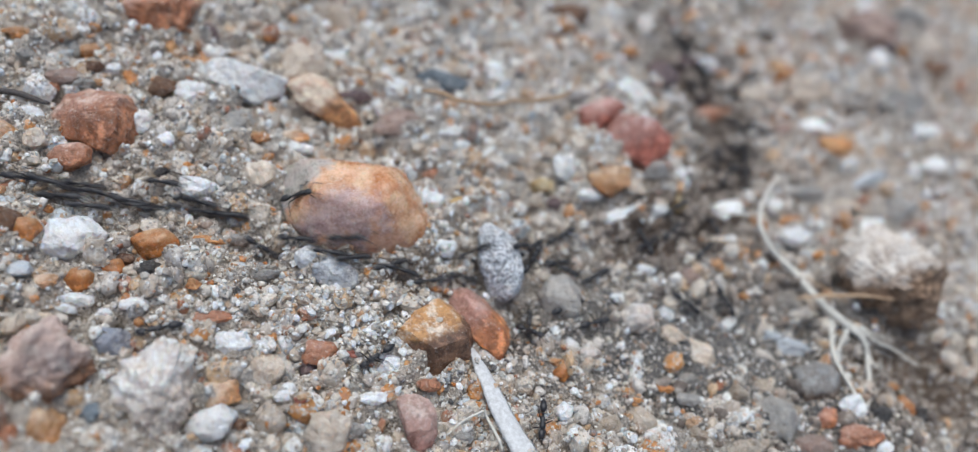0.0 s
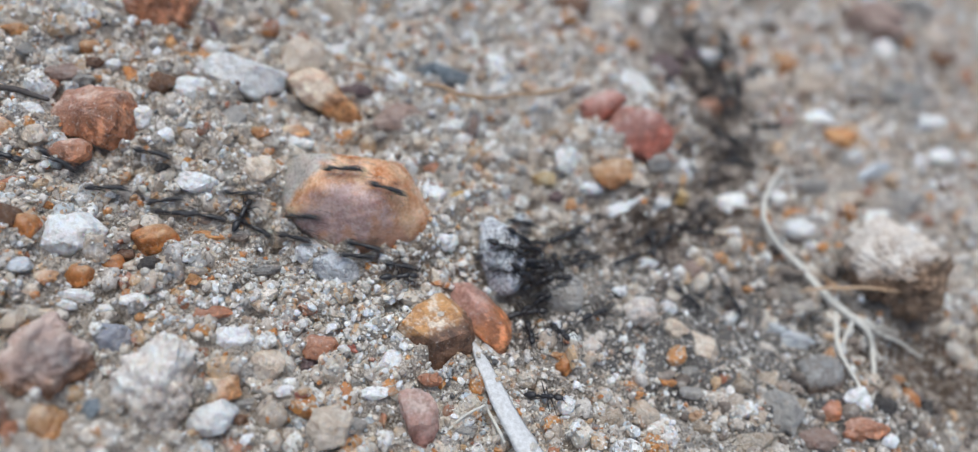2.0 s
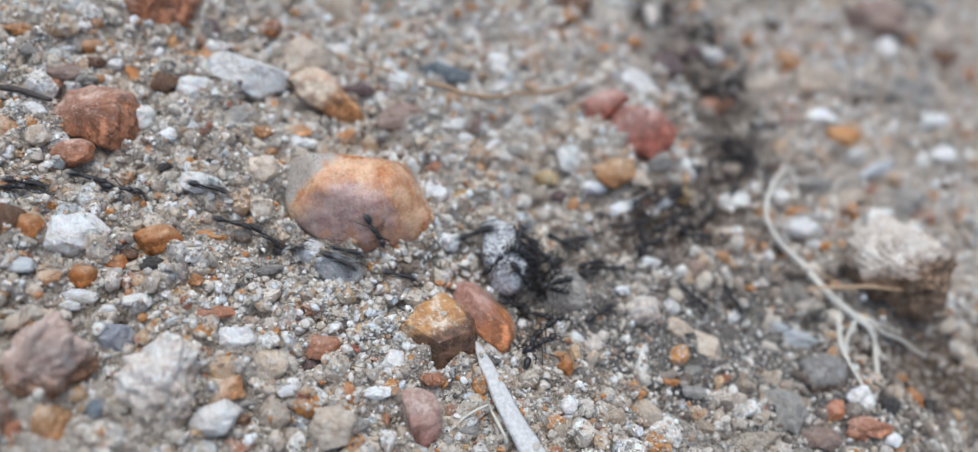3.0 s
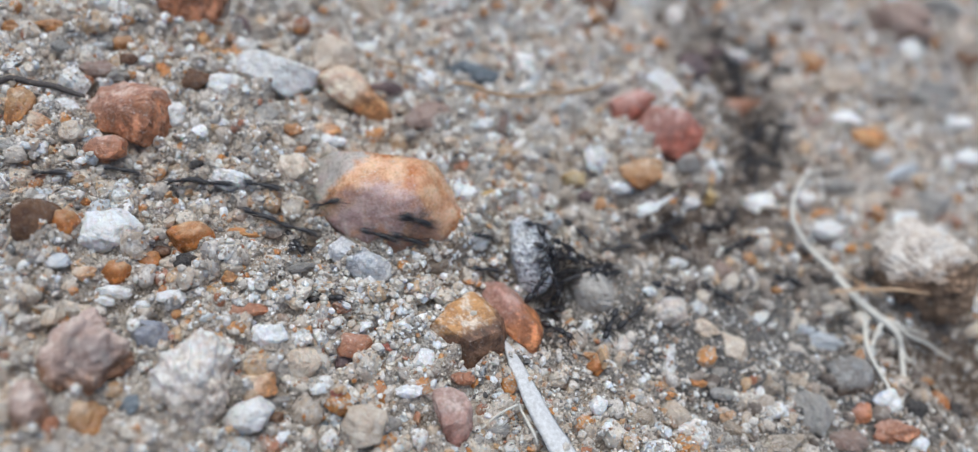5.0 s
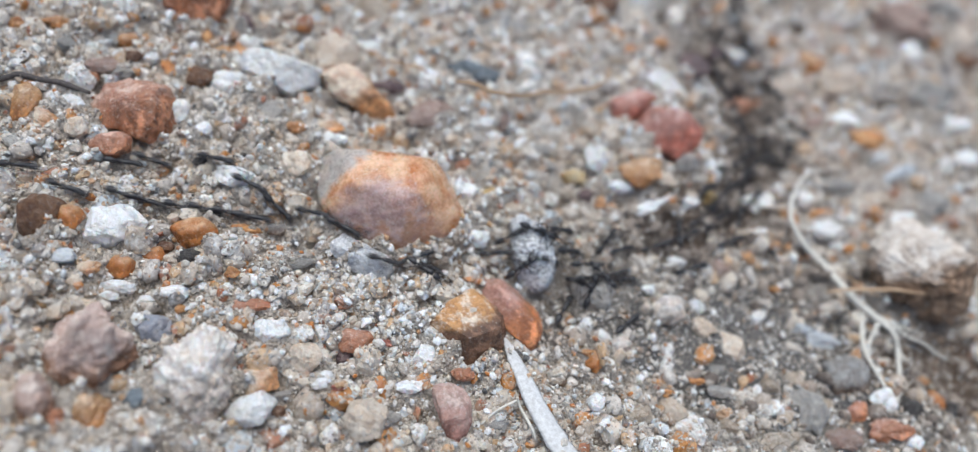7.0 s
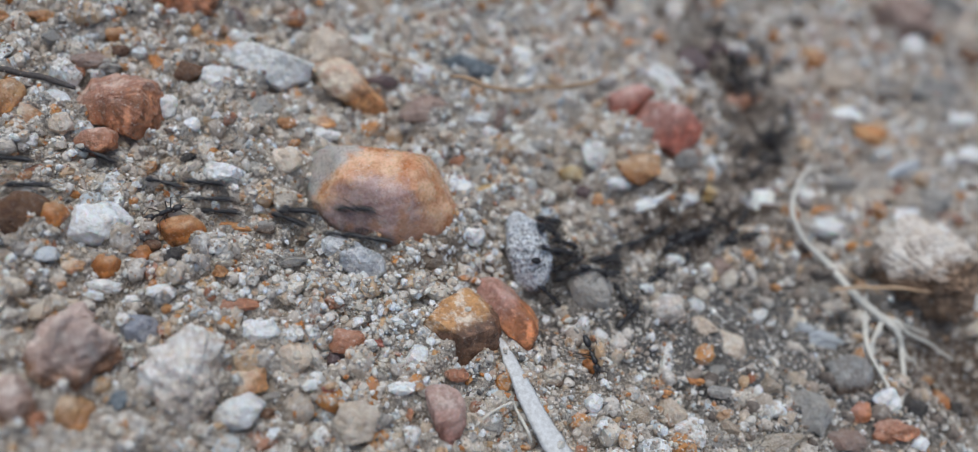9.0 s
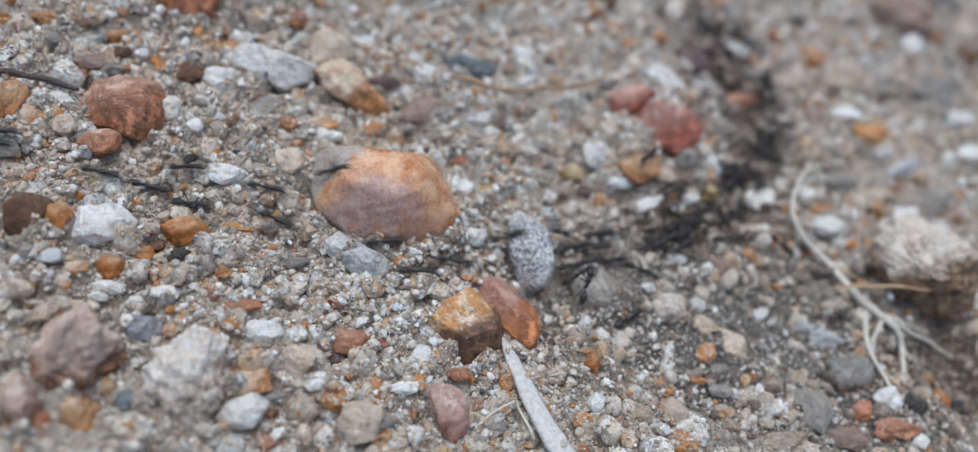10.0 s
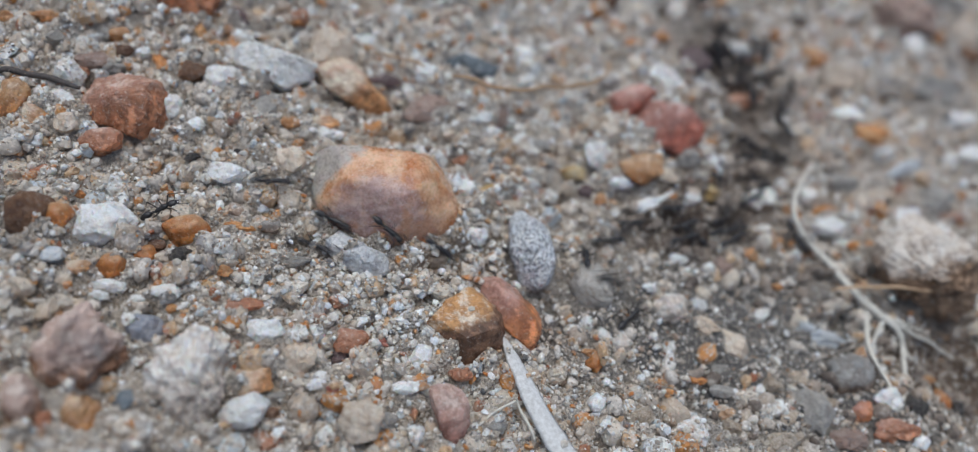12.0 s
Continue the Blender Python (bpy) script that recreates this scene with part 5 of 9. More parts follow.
under("side_strand", strand("side_strand", ((54.5, 13.4, 1.2), (57.4, 12.9, 1.3), (62.9, 15.1, 1.3)), (0.26, 0.22, 0.13), ROOT_PALE), root)

blade = new("dry_grass_blade")
tagged(blade, "tan dry grass blade resting across the root", "grass blade")
under("blade", strand("blade", ((45.7, 12.1, 3.2), (49.8, 14.5, 3.8), (54.2, 16.4, 4.4), (57.9, 17.1, 4.8), (62.1, 18.8, 4.8)), (0.15, 0.32, 0.32, 0.25, 0.1), STRAW_TAN, 0.35), blade)
under("blade", strand("blade", ((46.8, 17.8, 2), (49.5, 17.6, 2.2), (52.3, 17.3, 2.4), (54.1, 16.2, 2.2)), (0.1, 0.2, 0.2, 0.1), STRAW_TAN, 0.35), blade)

rootlet = new("thin_root")
tagged(rootlet, "thin tan root lying over the gravel", "root")
under("strand", strand("strand", ((-30.0, 12.9, 3.4), (-26.9, 13.0, 3.4), (-24.0, 13.2, 3.4), (-21.9, 13.0, 3.4)), (0.14, 0.18, 0.18, 0.12), STRAW_TAN), rootlet)
under("strand", strand("strand", ((-17.6, 12.3, 3.9), (-15.2, 13.5, 3.9), (-12.4, 13.8, 3.9), (-10.3, 15.6, 3.9), (-7.8, 18.8, 3.9), (-5.2, 23.6, 3.9), (-2.2, 22.8, 3.9), (0.7, 24.0, 3.9), (2.1, 26.7, 3.9), (2.4, 29.2, 3.9)), (0.2, 0.36, 0.32, 0.32, 0.36, 0.32, 0.3, 0.28, 0.26, 0.16), STRAW_TAN), rootlet)

twig = new("twig")
tagged(twig, "thin dark twig lying on the gravel", "twig")
under("stem", strand("stem", ((-69.7, -20.3, 0.8), (-67.4, -18.3, 0.8), (-66.0, -17.3, 0.8), (-63.3, -16.6, 0.8), (-61.2, -15.7, 0.8), (-58.0, -15.3, 0.8)), (0.35, 0.4, 0.4, 0.4, 0.4, 0.25), TWIG_DARK), twig)


# ---- ants ----
def tube(pts, radii, sides=6):
    """Verts and quads of a bent tube through points, in millimetres."""
    p = np.array(pts, float)
    d = np.gradient(p, axis=0)
    d /= np.linalg.norm(d, axis=1)[:, None]
    side = np.cross(d, (0.31, 0.2, 0.93))
    side /= np.linalg.norm(side, axis=1)[:, None]
    up = np.cross(side, d)
    a = np.linspace(0, 2 * math.pi, sides, endpoint=False)
    ring = p[:, None] + np.array(radii)[:, None, None] * (np.cos(a)[None, :, None] * side[:, None] + np.sin(a)[None, :, None] * up[:, None])
    faces = [(i * sides + k, i * sides + (k + 1) % sides, (i + 1) * sides + (k + 1) % sides, (i + 1) * sides + k) for i in range(len(p) - 1) for k in range(sides)]
    faces += [(0, 3, 2, 1), (0, 5, 4, 3)] + [(len(ring) * sides - sides + k, len(ring) * sides - sides + k + 1, len(ring) * sides - sides + k + 2, len(ring) * sides - sides + (k + 3) % sides) for k in (0, 3)]
    return ring.reshape(-1, 3), faces


def lathe(stations, sides=12, squash=0.9):
    """A body piece along x through (x, height, radius), in millimetres."""
    pts = [(x, 0, z) for x, z, r in stations]
    a = np.linspace(0, 2 * math.pi, sides, endpoint=False)
    ring = np.array([[(x, 1.2 * r * math.cos(k), z + 1.15 * r * squash * math.sin(k)) for k in a] for (x, z, r) in stations])
    faces = [(i * sides + k, i * sides + (k + 1) % sides, (i + 1) * sides + (k + 1) % sides, (i + 1) * sides + k) for i in range(len(pts) - 1) for k in range(sides)]
    for end in (0, (len(pts) - 1) * sides):
        faces += [(end, end + k, end + k + 1, end + k + 2) for k in range(1, sides - 2, 2)]
    return ring.reshape(-1, 3), faces


def bit(name, shape, parent, material, at=(0, 0, 0), label=""):
    verts, faces = shape
    ob = new(name, mesh_of(name, np.asarray(verts) * 0.0009, faces, material))
    ob.parent = parent
    ob.location = Vector(at) * 0.0009
    return tagged(ob, label)


def ant_at_origin():
    """A black ant about 6 mm long that heads along +x; its feet stand at height 0."""
    ant = new("ant")
    tagged(ant, "slender glossy black ant on the trail", "ant", "ants of the column")
    bit("thorax", lathe(((-1.05, 0.86, 0.05), (-0.95, 0.9, 0.2), (-0.6, 1.0, 0.3), (-0.25, 1.02, 0.27), (-0.05, 1.05, 0.25), (0.3, 1.16, 0.36), (0.65, 1.14, 0.34), (0.9, 1.1, 0.2), (1.0, 1.1, 0.1))), ant, SHELL)
    bit("petiole", lathe(((-1.5, 0.86, 0.08), (-1.4, 0.92, 0.17), (-1.25, 0.98, 0.2), (-1.12, 0.9, 0.13), (-1.0, 0.86, 0.07)), 8), ant, SHELL)
    bit("gaster", lathe(((-3.45, 0.68, 0.03), (-3.3, 0.72, 0.18), (-2.95, 0.8, 0.34), (-2.5, 0.88, 0.43), (-2.1, 0.93, 0.42), (-1.75, 0.92, 0.32), (-1.5, 0.88, 0.12)), 14), ant, SHELL)
    head = bit("head", lathe(((0.95, 1.1, 0.1), (1.05, 1.12, 0.28), (1.3, 1.12, 0.39), (1.6, 1.08, 0.41), (1.95, 1.02, 0.35), (2.15, 0.97, 0.24), (2.2, 0.94, 0.08)), 14, 0.75), ant, SHELL)
    for s in (1, -1):
        bit("mandible", tube(((2.05, 0.2 * s, 0.92), (2.3, 0.22 * s, 0.86), (2.45, 0.1 * s, 0.82), (2.5, 0.01 * s, 0.8)), (0.1, 0.09, 0.06, 0.02)), head, LIMB)
        bit("antenna", tube(((1.95, 0.2 * s, 1.15), (2.3, 0.6 * s, 1.55), (2.5, 0.85 * s, 1.7), (2.95, 0.95 * s, 1.35), (3.5, 0.95 * s, 0.95), (3.8, 0.9 * s, 0.75)), (0.05, 0.05, 0.055, 0.045, 0.045, 0.025)), ant, LIMB)
    for hip, reach, name in ((0.62, 1.5, "front_leg"), (0.1, -0.1, "middle_leg"), (-0.4, -1.7, "hind_leg")):
        long = 1.0 if name != "hind_leg" else 1.2
        for s in (1, -1):
            bit(name, tube(((0, 0, 0), (0.16 * reach, 0.32 * s, 0.02), (0.55 * reach, 0.9 * s * long, 0.7), (0.68 * reach, 1.05 * s * long, 0.68), (1.0 * reach, 1.45 * s * long, -0.35), (1.12 * reach, 1.6 * s * long, -0.78), (1.32 * reach, 1.8 * s * long, -0.86)),
                           (0.1, 0.095, 0.09, 0.075, 0.05, 0.038, 0.022)), ant, LIMB, (hip, 0.2 * s, 0.9))
    return ant


def footing(x, y):
    z = float(surface(x, y))
    hit = TOPS.ray_cast(Vector((x, y, 0.05)), Vector((0, 0, -1)))[0]
    return max(z, hit.z) if hit else z


def stance(x, y, heading):
    """Pose of an ant at x, y in millimetres: tilted as the surface under it is, level sideways."""
    c, s = math.cos(radians(heading)), math.sin(radians(heading))
    front, back_, here = (footing((x + d * c) / 1000, (y + d * s) / 1000) for d in (2.0, -2.6, 0.0))
    mean = 0.35 * front + 0.35 * back_ + 0.3 * here
    pitch = max(-38, min(38, math.degrees(math.atan2(front - back_, 0.0046))))
    return pose(x / 1000, y / 1000, mean + 0.0003, 0, -pitch, heading)


ANT = ant_at_origin()
CREW = [ANT]


def next_ant():
    if CREW:
        return CREW.pop()
    return copy_thing(ANT, pose(0, 0, 0))


def step_legs(ant, start, end, pace, phase):
    """Tripod gait between two times, still before and after."""
    for ob in ant.children:
        if not ob.name.split(".")[0].endswith("_leg"):
            continue
        s = 1 if ob.location.y > 0 else -1
        first = (s > 0) == ob.name.startswith("middle")
        at = ob.location * 1000
        rows, t, k = [], start, phase
        while t < end:
            swing = 20 * s * (1 if (k % 2 == 0) == first else -1)
            lift = 0
            rows.append((t, pose(at.x / 1000, at.y / 1000, at.z / 1000, lift, 0, swing)))
            t, k = t + pace, k + 1
        still = pose(at.x / 1000, at.y / 1000, at.z / 1000)
        before, after = ([(0.0, still)] if start > 0.05 else []), ([(12.0, still)] if end < 11.95 else [(12.0, rows[-1][1])] if rows and rows[-1][0] < 11.95 else [])
        walk(ob, before + rows + after)


WALKERS, LINGERERS = [], []


def march(rows):
    """An ant of the column: (seconds, x, y) in millimetres."""
    WALKERS.append((next_ant(), rows))


def linger(rows):
    """An ant that stands or mills about beside the column: (seconds, x, y, heading)."""
    LINGERERS.append((next_ant(), rows))


march(((0, -47.0, -23.2), (0.5, -26.1, -8.7), (0.6, -21.0, -8.1), (0.8, -14.9, -8.5), (1, -8.0, -7.6), (1.2, -3.4, -5.2), (1.5, 4.6, -0.8), (1.6, 5.6, -0.5), (2.2, 14.3, 7.2), (2.8, 21.6, 16.1), (3.2, 26.0, 22.2), (3.8, 30.7, 33.2), (4, 31.6, 36.1), (4.4, 31.1, 43.4), (5, 25.5, 54.0), (5.2, 18.3, 60.4), (5.8, -2.8, 81.9), (12, -228.0, 296.4)))
march(((0, -44.2, -25.7), (0.4, -26.6, -19.2), (0.6, -18.9, -16.7), (0.8, -9.3, -14.8), (1, -0.2, -10.9), (1.2, 7.5, -6.4), (1.4, 14.9, -0.0), (1.6, 20.9, 7.1), (1.8, 25.9, 14.9), (2, 30.2, 23.2), (2.2, 32.6, 30.7), (2.4, 33.2, 38.6), (2.5, 32.5, 42.5), (2.6, 31.0, 46.7), (2.8, 26.8, 55.1), (3.2, 14.3, 69.0), (3.6, 2.5, 83.7), (3.8, -3.8, 90.6), (12, -280.1, 354.6)))
march(((0, -40.9, -22.5), (0.5, -20.9, -13.5), (0.8, -10.0, -11.4), (1, -3.2, -8.6), (1.5, 9.6, -3.6), (2.2, 17.1, 4.3), (2.8, 22.6, 11.8), (3.6, 28.7, 22.5), (4.4, 32.7, 34.2), (4.8, 32.1, 40.0), (5, 31.7, 43.0), (5.2, 28.4, 50.0), (5.4, 24.0, 56.6), (5.8, 12.9, 68.5), (6.2, 2.5, 81.2), (6.6, -8.8, 93.0), (12, -167.9, 244.8)))
march(((0, -33.7, -18.5), (0.2, -23.7, -16.4), (0.4, -13.5, -16.7), (0.5, -8.4, -16.2), (0.6, -5.2, -13.5), (1, 5.7, -0.2), (1.4, 10.4, 9.4), (1.5, 11.7, 12.2), (1.6, 14.2, 15.0), (1.8, 19.8, 23.0), (2, 23.3, 30.2), (2.2, 25.8, 35.7), (2.4, 25.1, 42.2), (2.6, 20.4, 50.8), (2.8, 14.9, 56.0), (3, 7.7, 63.7), (3.4, -4.7, 78.0), (12, -308.0, 367.9)))
march(((0, -38.8, -18.3), (0.4, -22.0, -12.9), (0.6, -13.3, -11.9), (0.8, -5.0, -8.9), (1, 2.9, -4.2), (1.2, 10.4, -0.1), (1.5, 20.2, 8.8), (1.8, 27.8, 21.5), (2, 31.0, 31.0), (2.2, 31.5, 40.0), (2.4, 27.8, 48.3), (2.5, 25.1, 52.5), (2.6, 23.0, 54.6), (3, 11.4, 64.7), (3.4, 1.0, 75.5), (3.8, -10.1, 85.1), (12, -232.8, 297.4)))
march(((0, -20.8, -12.8), (0.2, -12.7, -11.4), (0.4, -5.1, -8.7), (0.8, 9.1, 0.0), (1, 15.1, 6.0), (1.2, 20.2, 12.6), (1.4, 24.9, 19.9), (1.6, 28.2, 27.3), (1.8, 31.1, 35.4), (2, 30.1, 42.8), (2.2, 26.3, 49.3), (2.4, 21.5, 55.3), (2.6, 15.1, 61.0), (3, 3.1, 73.9), (3.4, -9.1, 85.6), (12, -277.7, 341.8)))
march(((0, -13.3, -13.3), (0.2, -5.4, -10.5), (0.5, 5.3, -3.8), (0.6, 9.3, -1.3), (0.8, 16.3, 5.4), (1, 22.5, 12.9), (1.2, 28.1, 21.0), (1.5, 33.6, 34.6), (1.6, 33.5, 38.6), (1.8, 31.9, 46.5), (2, 28.1, 53.5), (2.2, 22.8, 59.7), (2.4, 17.2, 65.3), (3, 1.8, 83.5), (12, -256.3, 330.4)))
march(((0, -8.8, -9.2), (0.5, 8.5, -5.8), (0.6, 12.6, -2.3), (0.8, 19.1, 4.8), (1, 24.7, 12.7), (1.2, 29.6, 21.1), (1.4, 32.7, 30.0), (1.6, 33.7, 39.4), (1.8, 30.4, 48.2), (2, 25.0, 55.9), (2.4, 11.1, 68.7), (2.8, -2.1, 82.0), (12, -315.7, 380.6)))
march(((0, -7.1, -14.7), (0.2, 0.4, -11.4), (0.4, 6.7, -8.0), (0.5, 10.8, -5.7), (0.8, 20.4, 4.0), (1, 26.0, 11.5), (1.2, 30.7, 19.0), (1.4, 34.2, 27.9), (1.6, 36.3, 37.7), (1.8, 33.9, 47.4), (2, 29.3, 55.0), (2.2, 22.6, 61.8), (2.4, 16.3, 67.7), (2.8, 4.5, 80.8), (12, -290.6, 362.0)))
march(((0, -3.3, -13.3), (0.4, 10.4, -2.4), (0.5, 13.2, 1.0), (0.8, 21.9, 9.3), (1, 26.8, 15.5), (1.2, 31.0, 23.6), (1.4, 34.1, 32.0), (1.6, 34.2, 41.3), (1.8, 30.5, 49.8), (2, 25.2, 57.2), (2.4, 12.4, 69.3), (2.8, 0.2, 82.2), (12, -295.0, 363.5)))
march(((0, 0.4, -6.3), (0.2, 9.3, -1.8), (0.5, 20.3, 8.5), (0.8, 26.9, 18.6), (1.2, 33.0, 33.3), (1.4, 32.7, 41.1), (1.5, 31.8, 44.9), (1.8, 25.0, 54.5), (2, 18.6, 59.5), (2.4, 7.8, 73.0), (2.6, 2.6, 79.8), (3, -8.8, 92.5), (12, -286.5, 357.5)))
march(((0, 0.2, -9.9), (0.2, 7.6, -6.1), (0.4, 14.7, -0.5), (0.6, 20.7, 5.9), (1, 30.9, 20.5), (1.2, 34.0, 28.4), (1.4, 36.1, 37.8), (1.6, 34.1, 47.1), (1.8, 29.9, 54.4), (2, 23.7, 61.4), (2.2, 17.8, 67.0), (2.6, 6.7, 79.8), (3, -5.5, 91.9), (12, -281.3, 355.1)))
march(((0, 11.3, -0.3), (0.2, 16.9, 5.6), (0.4, 21.9, 12.0), (0.6, 26.3, 18.9), (1, 32.5, 33.9), (1.2, 31.9, 43.8), (1.4, 26.5, 53.0), (1.6, 19.9, 59.9), (2, 8.0, 73.3), (2.2, 2.2, 80.1), (12, -314.5, 383.1)))
march(((0, 17.1, 1.2), (0.2, 22.9, 9.9), (0.4, 27.6, 19.0), (0.5, 29.3, 23.8), (0.8, 33.2, 35.4), (1, 32.1, 43.5), (1.2, 28.1, 51.5), (1.4, 22.5, 58.7), (1.6, 16.1, 65.2), (2, 4.6, 79.5), (2.4, -8.1, 92.9), (12, -326.3, 396.5)))
march(((0, 24.9, 19.6), (0.2, 29.1, 26.7), (0.4, 32.8, 34.5), (0.5, 33.0, 38.6), (0.6, 32.4, 42.3), (0.8, 29.0, 48.7), (1, 24.9, 54.6), (1.4, 11.1, 68.9), (1.8, -2.1, 83.6), (12, -367.3, 432.5)))
march(((0, 30.0, 39.2), (0.2, 27.3, 47.1), (0.4, 22.4, 54.6), (0.6, 15.2, 61.3), (1, 2.0, 76.4), (1.4, -11.9, 90.1), (12, -390.3, 451.1)))
march(((0, 31.2, 46.7), (0.2, 26.9, 53.1), (0.5, 18.4, 60.8), (0.8, 9.4, 72.4), (1, 3.5, 80.3), (1.2, -2.9, 87.7), (12, -381.9, 450.2)))
march(((0, 22.2, 56.1), (0.2, 15.2, 61.9), (0.6, 2.4, 75.0), (1, -11.0, 86.8), (12, -371.5, 430.6)))
march(((0, 16.9, 62.0), (0.6, -1.0, 81.6), (12, -365.5, 429.4)))
march(((0, 22.6, 11.1), (0.2, 26.8, 17.7), (0.4, 30.2, 24.9), (0.6, 32.8, 32.2), (0.8, 33.1, 40.0), (1, 30.6, 47.2), (1.2, 26.5, 53.8), (1.6, 15.0, 64.4), (2.2, -1.1, 81.3), (12, -278.6, 345.6)))
march(((0, 35.5, 36.7), (0.2, 34.0, 43.4), (0.6, 25.8, 55.6), (1, 14.8, 66.0), (1.6, -0.7, 82.8), (12, -286.9, 355.9)))
march(((0, -73.6, -34.9), (0.4, -56.1, -32.1), (0.5, -50.8, -30.2), (0.8, -41.1, -22.9), (1, -33.8, -18.7), (1.2, -26.5, -15.4), (1.4, -18.8, -13.2), (1.5, -14.9, -12.7), (1.6, -10.0, -11.3), (1.8, -0.9, -7.2), (2, 7.9, -2.5), (2.2, 15.4, 4.6), (2.4, 21.8, 12.5), (2.6, 27.5, 21.1), (2.8, 31.2, 30.5), (3, 32.4, 40.1), (3.2, 29.2, 48.0), (3.4, 24.3, 55.1), (3.8, 11.0, 67.4), (4.2, -1.4, 80.1), (12, -255.4, 321.8)))
march(((0, -67.3, -29.4), (0.2, -58.6, -27.7), (0.6, -42.3, -21.3), (1, -25.9, -15.2), (1.4, -9.1, -13.0), (1.5, -4.6, -12.0), (1.8, 7.1, -4.5), (2, 13.8, 2.0), (2.2, 19.7, 7.1), (2.5, 27.6, 15.9), (2.6, 30.1, 19.5), (2.8, 33.7, 28.2), (3, 36.0, 37.8), (3.2, 34.0, 47.5), (3.4, 29.7, 55.2), (3.6, 23.1, 62.3), (3.8, 17.2, 68.3), (4.2, 5.8, 81.8), (4.6, -7.0, 94.5), (12, -243.2, 320.0)))
march(((0, -24.5, -12.4), (0.2, -15.6, -10.7), (0.4, -8.0, -8.3), (0.8, 5.3, -3.0), (1, 11.3, 0.2), (1.2, 18.5, 6.8), (1.5, 27.8, 18.2), (1.6, 29.9, 22.4), (1.8, 32.8, 30.6), (2, 33.7, 39.4), (2.2, 31.5, 47.7), (2.4, 27.5, 55.2), (2.8, 15.6, 67.4), (3.2, 4.9, 80.5), (3.6, -7.0, 92.7), (12, -263.5, 337.5)))
march(((0, -14.8, -14.7), (0.2, -6.0, -12.5), (0.5, 6.0, -6.6), (0.6, 10.2, -4.1), (0.8, 16.8, 2.0), (1, 22.6, 8.9), (1.2, 27.4, 16.2), (1.4, 31.6, 24.3), (1.6, 34.7, 32.4), (1.8, 34.8, 41.9), (2, 31.0, 50.5), (2.2, 25.7, 58.0), (2.6, 13.4, 70.1), (3, 1.5, 83.1), (12, -282.6, 354.2)))
march(((0, -16.2, -17.2), (0.2, -7.5, -15.2), (0.4, 0.8, -11.6), (0.5, 4.2, -9.8), (0.6, 7.8, -7.1), (0.8, 14.2, 0.1), (1.2, 24.5, 15.6), (1.4, 29.2, 23.9), (1.6, 32.6, 32.8), (1.8, 32.6, 42.1), (2, 28.6, 50.5), (2.2, 23.5, 56.6), (2.6, 11.1, 67.6), (3, -0.3, 79.0), (3.2, -6.5, 84.3), (12, -266.8, 332.1)))
march(((0, -96.3, -37.7), (0.4, -77.1, -31.8), (0.8, -57.4, -27.3), (1, -48.4, -23.1), (1.5, -32.3, -16.3), (1.8, -20.8, -12.9), (2, -13.1, -12.4), (2.2, -4.0, -10.6), (2.5, 8.6, -5.7), (2.6, 10.5, -4.2), (3.2, 17.9, 3.6), (3.8, 24.2, 12.3), (4.4, 29.6, 21.6), (5, 33.0, 31.5), (5.2, 33.2, 41.6), (5.4, 28.8, 50.6), (5.6, 22.4, 58.2), (5.8, 14.9, 65.0), (6.2, 1.1, 79.6), (12, -210.4, 280.8)))
march(((0, -79.2, -30.6), (0.4, -61.0, -26.5), (0.6, -52.7, -23.8), (1, -35.5, -15.9), (1.2, -24.4, -16.0), (1.4, -13.1, -18.4), (1.5, -7.4, -19.0), (1.6, -3.6, -17.6), (2, 12.7, -7.4), (2.2, 20.0, -0.7), (2.4, 26.6, 7.0), (2.6, 31.8, 14.7), (2.8, 36.5, 24.2), (3, 40.1, 36.0), (3.2, 38.1, 47.8), (3.4, 33.5, 55.9), (3.6, 26.2, 64.3), (3.8, 20.1, 70.3), (4.2, 7.5, 84.8), (12, -254.0, 334.5)))
march(((0, -83.5, -32.7), (0.2, -75.0, -29.5), (0.6, -57.3, -24.3), (0.8, -50.2, -20.2), (1, -40.9, -17.3), (1.5, -21.3, -14.2), (1.6, -16.1, -14.0), (1.8, -5.8, -11.7), (2, 3.6, -7.1), (2.2, 10.9, -2.2), (2.5, 19.6, 7.4), (2.8, 26.5, 17.7), (3, 30.1, 25.1), (3.2, 33.1, 33.7), (3.4, 32.5, 42.6), (3.6, 28.3, 50.4), (3.8, 22.6, 57.2), (4, 15.8, 63.2), (4.4, 3.2, 76.5), (12, -247.0, 314.7)))
march(((0, -52.2, -26.3), (0.2, -44.5, -23.1), (0.4, -36.2, -20.8), (0.8, -20.6, -14.3), (1, -12.2, -12.6), (1.2, -4.4, -9.6), (1.6, 9.9, -1.2), (1.8, 16.8, 4.1), (2, 23.2, 10.2), (2.2, 27.1, 17.3), (2.5, 31.5, 28.7), (2.6, 33.1, 33.7), (2.8, 32.0, 43.8), (3, 26.5, 52.3), (3.2, 20.6, 58.0), (3.4, 13.9, 63.6), (3.8, 1.9, 75.8), (4.2, -10.9, 86.9), (12, -252.5, 317.2)))
